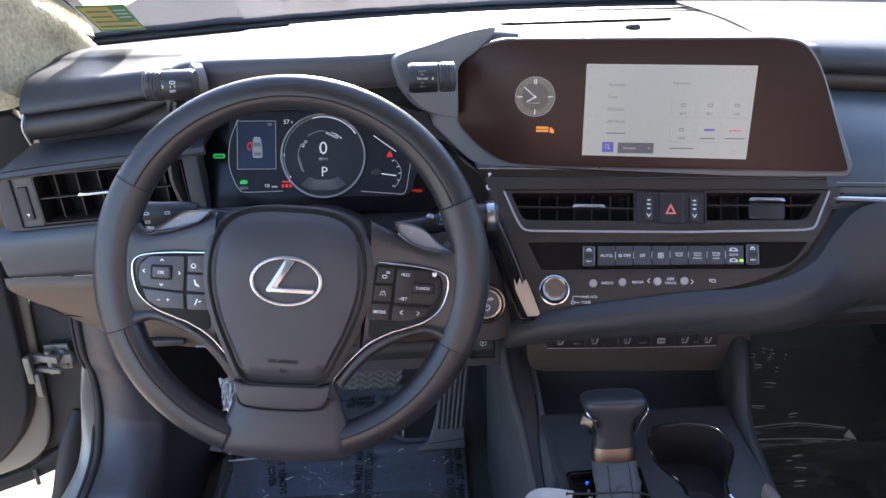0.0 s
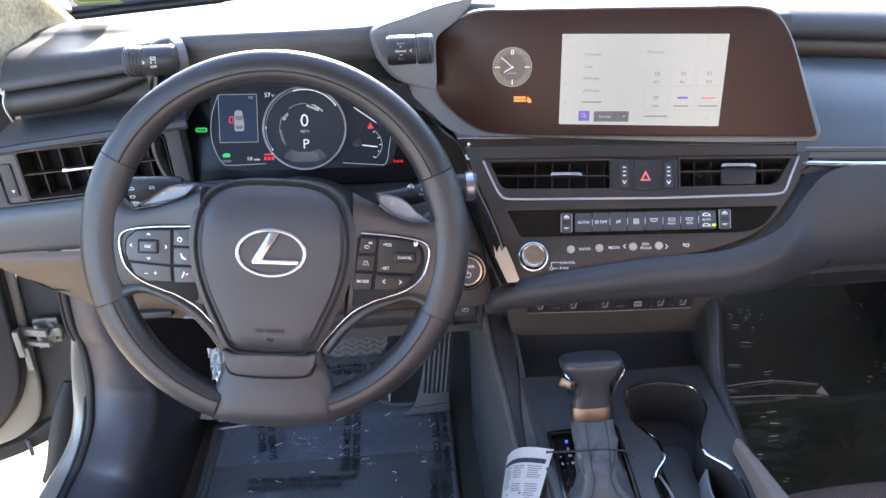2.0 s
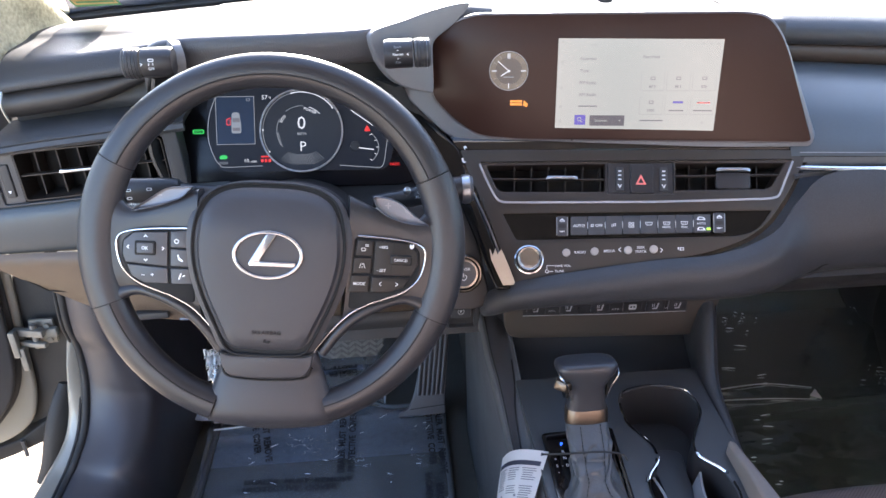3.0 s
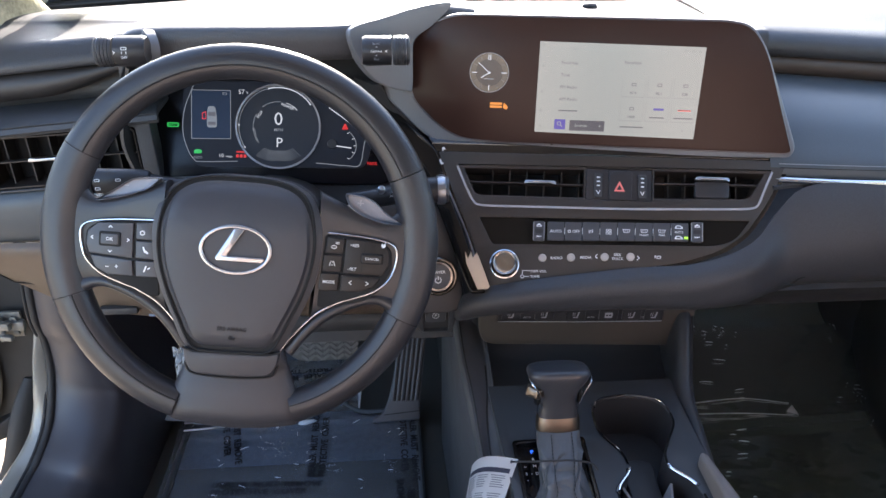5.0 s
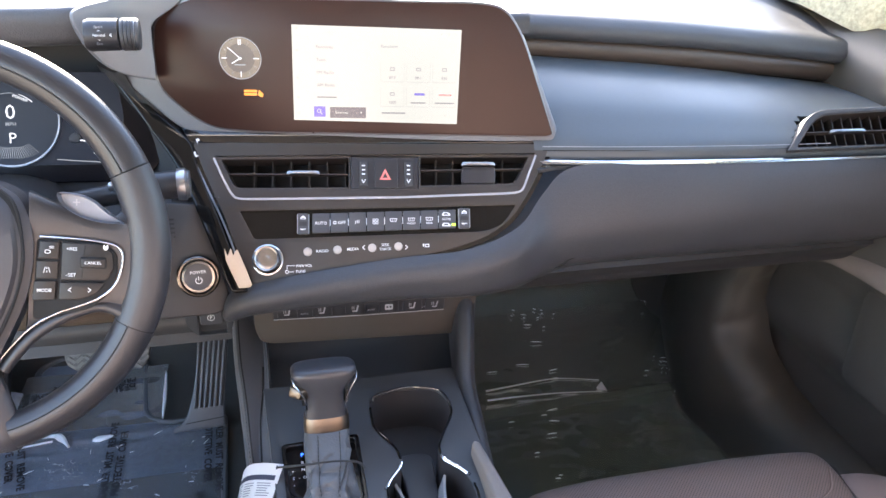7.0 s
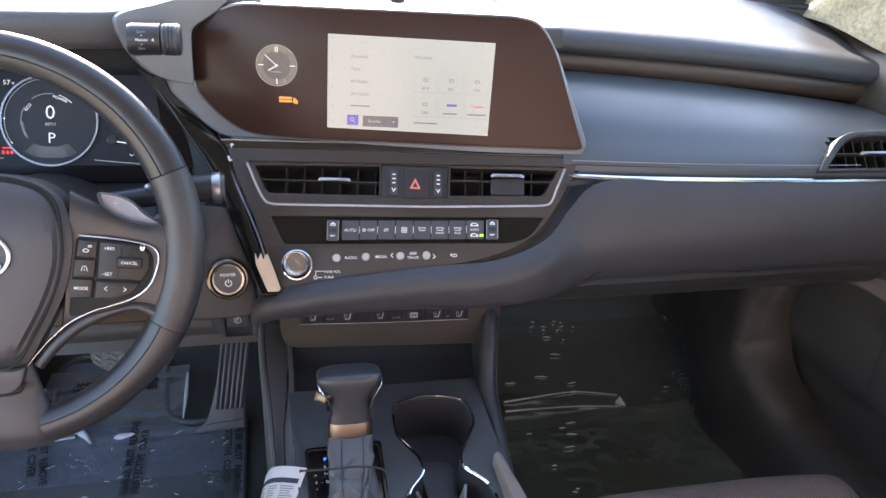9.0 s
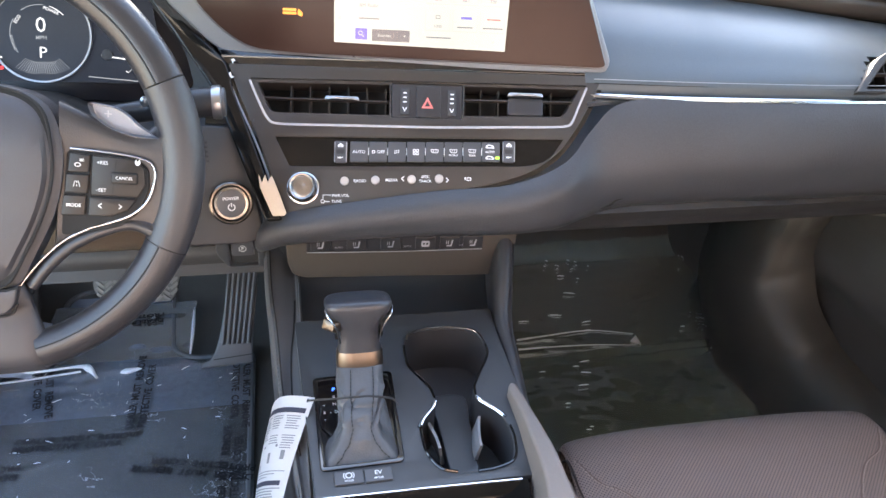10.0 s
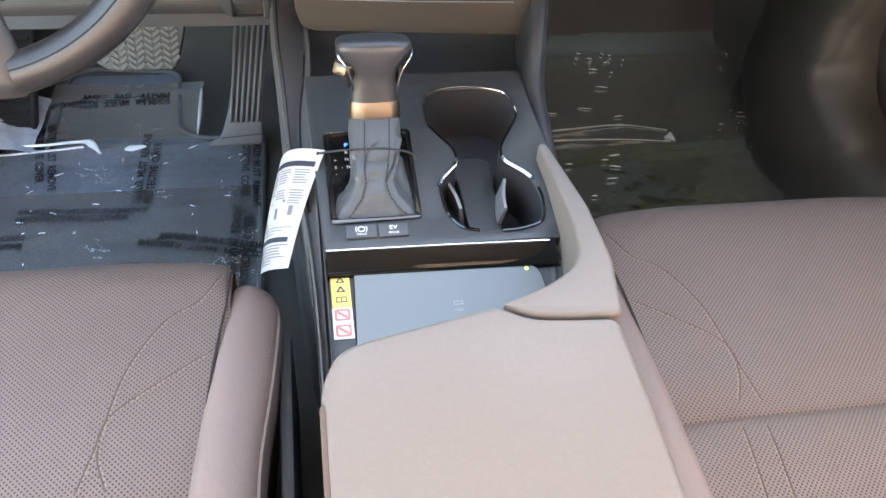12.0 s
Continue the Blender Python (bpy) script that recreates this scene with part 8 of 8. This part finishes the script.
def film_sheet(x0, x1, y0, y1, z, n=44, rise=None, folds=(), crinkle=0.0):
    """A thin wrinkled sheet lying on the floor."""
    rows = []
    for i in range(n + 1):
        y = y0 + (y1 - y0) * i / n
        row = []
        for j in range(n + 1):
            x = x0 + (x1 - x0) * j / n
            row.append((x, y, z + film_lift(x, y, x0, folds, crinkle) + (rise(x, y) if rise else 0)))
        rows.append(row)
    return grid_mesh(rows)


PEDAL_RIB = mat("pedal_rib_rubber", (0.085, 0.085, 0.09), 0.45)


def driver_footwell():
    m = thing("floor_mat", "dark blue-grey carpet floor mat with a bound edge", "floor mat", (-0.13, 1.0, 0.0))
    out = rounded([(-355, 540), (66, 540), (69, 900), (70, 1182), (-30, 1176), (-66, 1200), (-74, 1290), (-80, 1380), (-105, 1402), (-245, 1415), (-276, 1385), (-262, 1190), (-345, 1180)], [20, 20, 40, 18, 30, 30, 60, 24, 24, 30, 30, 20, 30])
    part("carpet", sheet([out], 0, 8, 2), MAT_CLOTH, m, m=place(0, 0, 0.0))
    part("binding", tube([(a / 1000, b / 1000, 0.012) for a, b in out], 0.0055, 8, closed=True), mat("mat_binding", (0.105, 0.112, 0.118), 0.8, bump=0.6, scale=500), m, "grey bound edge")
    f = Face((-0.13, 1.02, 0.014), (1, 0, 0), (0, 1, 0))
    c = thing("protective_film", "clear printed plastic film over the driver's floor mat", "plastic film", (-0.13, 1.0, 0.01))
    lower, upper = ((1.140, 0.04, 0.007, 0.006), (1.115, 0.05, 0.004, 0.005), (0.905, 0.3, 0.003, 0.006)), ((1.3, 0.1, 0.003, 0.02),)
    part("film", film_sheet(-0.36, 0.075, 0.60, 1.178, 0.009, n=100, crinkle=0.0016, folds=lower), FILM, c, "clear crinkled film")
    part("film", film_sheet(-0.290, -0.036, 1.180, 1.355, 0.010, folds=upper), FILM, c, "clear crinkled film")
    # pale blue is the sky's glare on clear film, put into the colour
    part("film", film_sheet(-0.40, -0.285, 1.14, 1.30, 0.016, n=36, rise=lambda x, y: 0.25 * max(0.0, -0.285 - x) + 0.0015 * math.sin((x + 0.5 * y) * 150)), mat("crumpled_film_sky_glare", (0.55, 0.63, 0.75), 0.25, var=0.2, scale=90), c, "crumpled film beside the foot rest, sky glare in its pale colour")
    # folds and edge coloured white where clear film would mirror the sky
    part("film_roll", tube(spline([(-0.352, 1.157, 0.022), (-0.32, 1.156, 0.025), (-0.27, 1.158, 0.024), (-0.215, 1.162, 0.025), (-0.196, 1.152, 0.026), (-0.182, 1.134, 0.020)], 8), [0.0022 + 0.0045 * math.exp(-((k - 31) / 5) ** 2) for k in range(41)], 8), FILM_GLINT, c, "rolled fold of film, its sky glint painted white")
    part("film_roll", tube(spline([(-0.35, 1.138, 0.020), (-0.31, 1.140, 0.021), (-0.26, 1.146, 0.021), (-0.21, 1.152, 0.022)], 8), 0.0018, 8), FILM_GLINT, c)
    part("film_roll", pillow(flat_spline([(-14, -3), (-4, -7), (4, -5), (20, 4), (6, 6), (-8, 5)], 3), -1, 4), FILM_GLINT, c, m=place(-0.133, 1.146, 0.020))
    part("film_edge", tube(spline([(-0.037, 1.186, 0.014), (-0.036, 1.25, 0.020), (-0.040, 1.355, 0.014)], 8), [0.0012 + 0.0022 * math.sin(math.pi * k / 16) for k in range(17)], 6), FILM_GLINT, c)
    # small white ellipses painted as glints on random creases
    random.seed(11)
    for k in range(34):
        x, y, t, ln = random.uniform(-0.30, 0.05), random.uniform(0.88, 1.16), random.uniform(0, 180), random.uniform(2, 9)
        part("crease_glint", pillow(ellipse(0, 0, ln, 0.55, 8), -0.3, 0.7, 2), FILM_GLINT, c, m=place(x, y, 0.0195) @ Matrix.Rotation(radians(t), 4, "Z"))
    # printed warning, repeated in several directions
    for x, y, t in ((-0.185, 0.983, -2), (-0.105, 1.095, 90), (-0.012, 0.908, 166), (0.052, 1.075, -90), (-0.265, 1.135, -80), (-0.182, 1.300, 182), (-0.345, 0.934, 180), (0.041, 0.90, 88)):
        fr = Face((x, y, 0.0), (math.cos(radians(t)), math.sin(radians(t)), 0), (-math.sin(radians(t)), math.cos(radians(t)), 0))
        for text, a, b in (("DEALER  MUST  REMOVE", 0, 9), ("PROTECTIVE  COVER", -12, -9)):
            ink = lettering(text, 11.6, FILM_INK, c, fr, a, b, 0, deep=0.05, bold=0.00004)
            m = fr.m @ Matrix.Translation((a / 1000, b / 1000, 0))
            for v in ink.data.vertices:
                q = m @ v.co
                v.co.z += 0.0034 + (0.009 + film_lift(q.x, q.y, -0.36, lower, 0.0016) if q.y < 1.179 else 0.010 + film_lift(q.x, q.y, -0.29, upper))
    bag = thing("plastic_bag", "crumpled clear plastic bag scrap hanging under the dashboard", "plastic bag", (-0.275, 0.93, 0.35))
    rows = [[Vector((-0.279 + 0.022 * i / 8 + 0.006 * noise.noise(Vector((i, j, 3))), 0.93 + 0.02 * noise.noise(Vector((i * 0.9, j * 0.8, 1))), 0.335 - 0.060 * j / 8)) for i in range(9)] for j in range(9)]
    part("scrap", grid_mesh(rows), clear("bag_plastic", (0.75, 0.82, 0.92), 0.09, 0.12, haze=0.5), bag)
    # dead pedal and pedals
    d = thing("foot_rest", "ribbed black foot rest beside the clutch side wall", "foot rest", (-0.36, 1.28, 0.05))
    fr = Face((-0.34, 1.28, 0.085), (1, 0, 0), (0, 0.8, 0.6))
    part("rest_plate", sheet([rounded([(-55, -130), (50, -130), (45, 130), (-50, 130)], 12)], -20, 0, 4), RUBBER, d, m=fr.m)
    for k in range(11):
        part("rib", sheet([rect(-45, -112 + 21 * k, 40, -104 + 21 * k, 2)], -1, 4, 1.2), RUBBER, d, m=fr.m)
    a = thing("accelerator_pedal", "tall black accelerator pedal with upright ribs", "pedal", (0.05, 1.15, 0.0))
    fr = Face((0.072, 1.155, 0.125), (0.97, 0.0, 0.0), (0.10, 0.50, 0.86))
    part("pedal_plate", sheet([rounded([(-30, 98), (22, 98), (11, 0), (2, -66), (2, -93), (-84, -96), (-82, -88), (-64, -80), (-52, -50), (-40, 0)], [9, 9, 20, 20, 6, 6, 6, 20, 30, 40])], -10, 0, 3), PEDAL_RIB, a, m=fr.m)
    part("pedal_line", strip_along(fr, [(-62, -82), (1, -77)], 1.6, -0.5, 0.8), RUBBER, a, m=fr.m)
    for k in range(6):
        x, xb = -25 + 8.6 * k, -46 + 8.2 * k
        part("rib", sheet([rounded([(x - 2.4, 94), (x + 2.4, 94), (xb + 2.4, -58), (xb - 2.4, -58)], 1.5)], -1, 4.5, 1.6), PEDAL_RIB, a, m=fr.m)
        part("groove", strip_along(fr, [(x + 4.3, 94), (xb + 4.1, -58)], 2.4, -0.4, 0.5), RUBBER, a, m=fr.m)
    b = thing("brake_pedal", "wide brake pedal with a raised grey herringbone tread", "pedal", (-0.08, 1.12, 0.2))
    fr = Face((-0.082, 1.12, 0.226), (1, 0, 0), (0, 0.45, 0.89))
    # pad darker than its tread: the chevrons' shadows put into the colour
    part("pedal_pad", sheet([rounded([(-72, 34), (68, 34), (58, -6), (46, -45), (-46, -46), (-72, -26)], 12)], -12, 0, 3), mat("pedal_pad_tread_shade", (0.050, 0.050, 0.049), 0.6), b, m=fr.m)
    for i in range(11):
        for j in range(9):
            x, y = -61 + 12 * i, -39 + 9 * j
            if -66 < x < 58 and y < 31 and not (y < -30 and abs(x + 4) > 40):
                rise = 4.2 if i % 2 else -4.2
                part("tread", strip_along(fr, [(x - 5.2, y - rise), (x + 5.2, y + rise)], 4.6, -0.5, 2.6), PEDAL_METAL, b, m=fr.m)
    part("pedal_arm", tube(spline([(-0.07, 1.135, 0.24), (-0.06, 1.20, 0.33), (-0.05, 1.25, 0.45)], 5), 0.009, 8), RUBBER, b)


driver_footwell()


def passenger_footwell():
    m = thing("floor_mat", "black carpet mat in the passenger footwell", "floor mat", (0.7, 0.95, 0.0))
    out = rounded([(440, 560), (950, 560), (960, 1000), (930, 1150), (450, 1160)], 40)
    part("carpet", sheet([out], 0, 9, 3), CARPET, m)
    c = thing("protective_film", "clear plastic film over the passenger footwell", "plastic film", (0.7, 1.0, 0.01))
    part("film", film_sheet(0.43, 0.965, 0.62, 1.14, 0.009, n=90, crinkle=0.0018, folds=((1.085, 0.03, 0.008, 0.006), (1.055, 0.05, 0.006, 0.006))), FILM_DARK, c, "clear crinkled film")
    # white folds and streaks: reflected light put into colour and shape
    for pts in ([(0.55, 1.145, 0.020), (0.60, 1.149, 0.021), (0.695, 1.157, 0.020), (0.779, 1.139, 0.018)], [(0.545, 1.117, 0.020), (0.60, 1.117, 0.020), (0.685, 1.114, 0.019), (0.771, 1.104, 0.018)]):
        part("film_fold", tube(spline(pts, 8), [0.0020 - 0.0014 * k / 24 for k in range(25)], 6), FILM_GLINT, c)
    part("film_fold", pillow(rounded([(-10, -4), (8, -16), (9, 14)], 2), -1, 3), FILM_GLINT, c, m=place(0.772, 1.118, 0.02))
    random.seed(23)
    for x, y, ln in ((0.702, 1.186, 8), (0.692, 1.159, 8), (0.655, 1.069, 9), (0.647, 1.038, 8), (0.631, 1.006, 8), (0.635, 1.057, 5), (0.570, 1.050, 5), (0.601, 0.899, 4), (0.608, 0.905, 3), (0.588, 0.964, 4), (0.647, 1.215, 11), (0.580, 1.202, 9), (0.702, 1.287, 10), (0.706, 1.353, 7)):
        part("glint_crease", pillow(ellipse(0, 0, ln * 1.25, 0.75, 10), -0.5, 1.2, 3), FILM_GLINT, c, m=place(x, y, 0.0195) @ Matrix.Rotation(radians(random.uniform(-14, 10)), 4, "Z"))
    # painted glint bunches on puckered film by the far side and wall's foot
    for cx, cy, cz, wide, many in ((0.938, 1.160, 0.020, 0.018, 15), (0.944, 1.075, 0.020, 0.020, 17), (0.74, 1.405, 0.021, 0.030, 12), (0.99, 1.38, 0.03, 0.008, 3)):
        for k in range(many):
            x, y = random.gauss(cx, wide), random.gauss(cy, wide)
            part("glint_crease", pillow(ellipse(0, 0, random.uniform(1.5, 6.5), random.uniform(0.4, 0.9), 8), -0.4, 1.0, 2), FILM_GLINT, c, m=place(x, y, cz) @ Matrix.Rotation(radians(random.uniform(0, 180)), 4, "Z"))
    part("film", film_sheet(0.43, 1.02, 1.135, 1.49, 0.010, n=60, crinkle=0.0022, rise=lambda x, y: max(0.0, y - 1.41) ** 1.3 * 1.6), FILM_DARK, c, "clear crinkled film")
    # inner wheel arch and cowl side
    st = [[(1.055, 1.0, z), (1.04, 1.15, z), (1.02, 1.32, z), (1.0, 1.52, z)] for z in (0.0, 0.1, 0.2, 0.32, 0.44)]
    solo("cowl_side_panel", loft(st, 3, 4, thick=0.01), CARPET, "dark moulded side panel of the passenger footwell", "trim", kind="structure")


passenger_footwell()
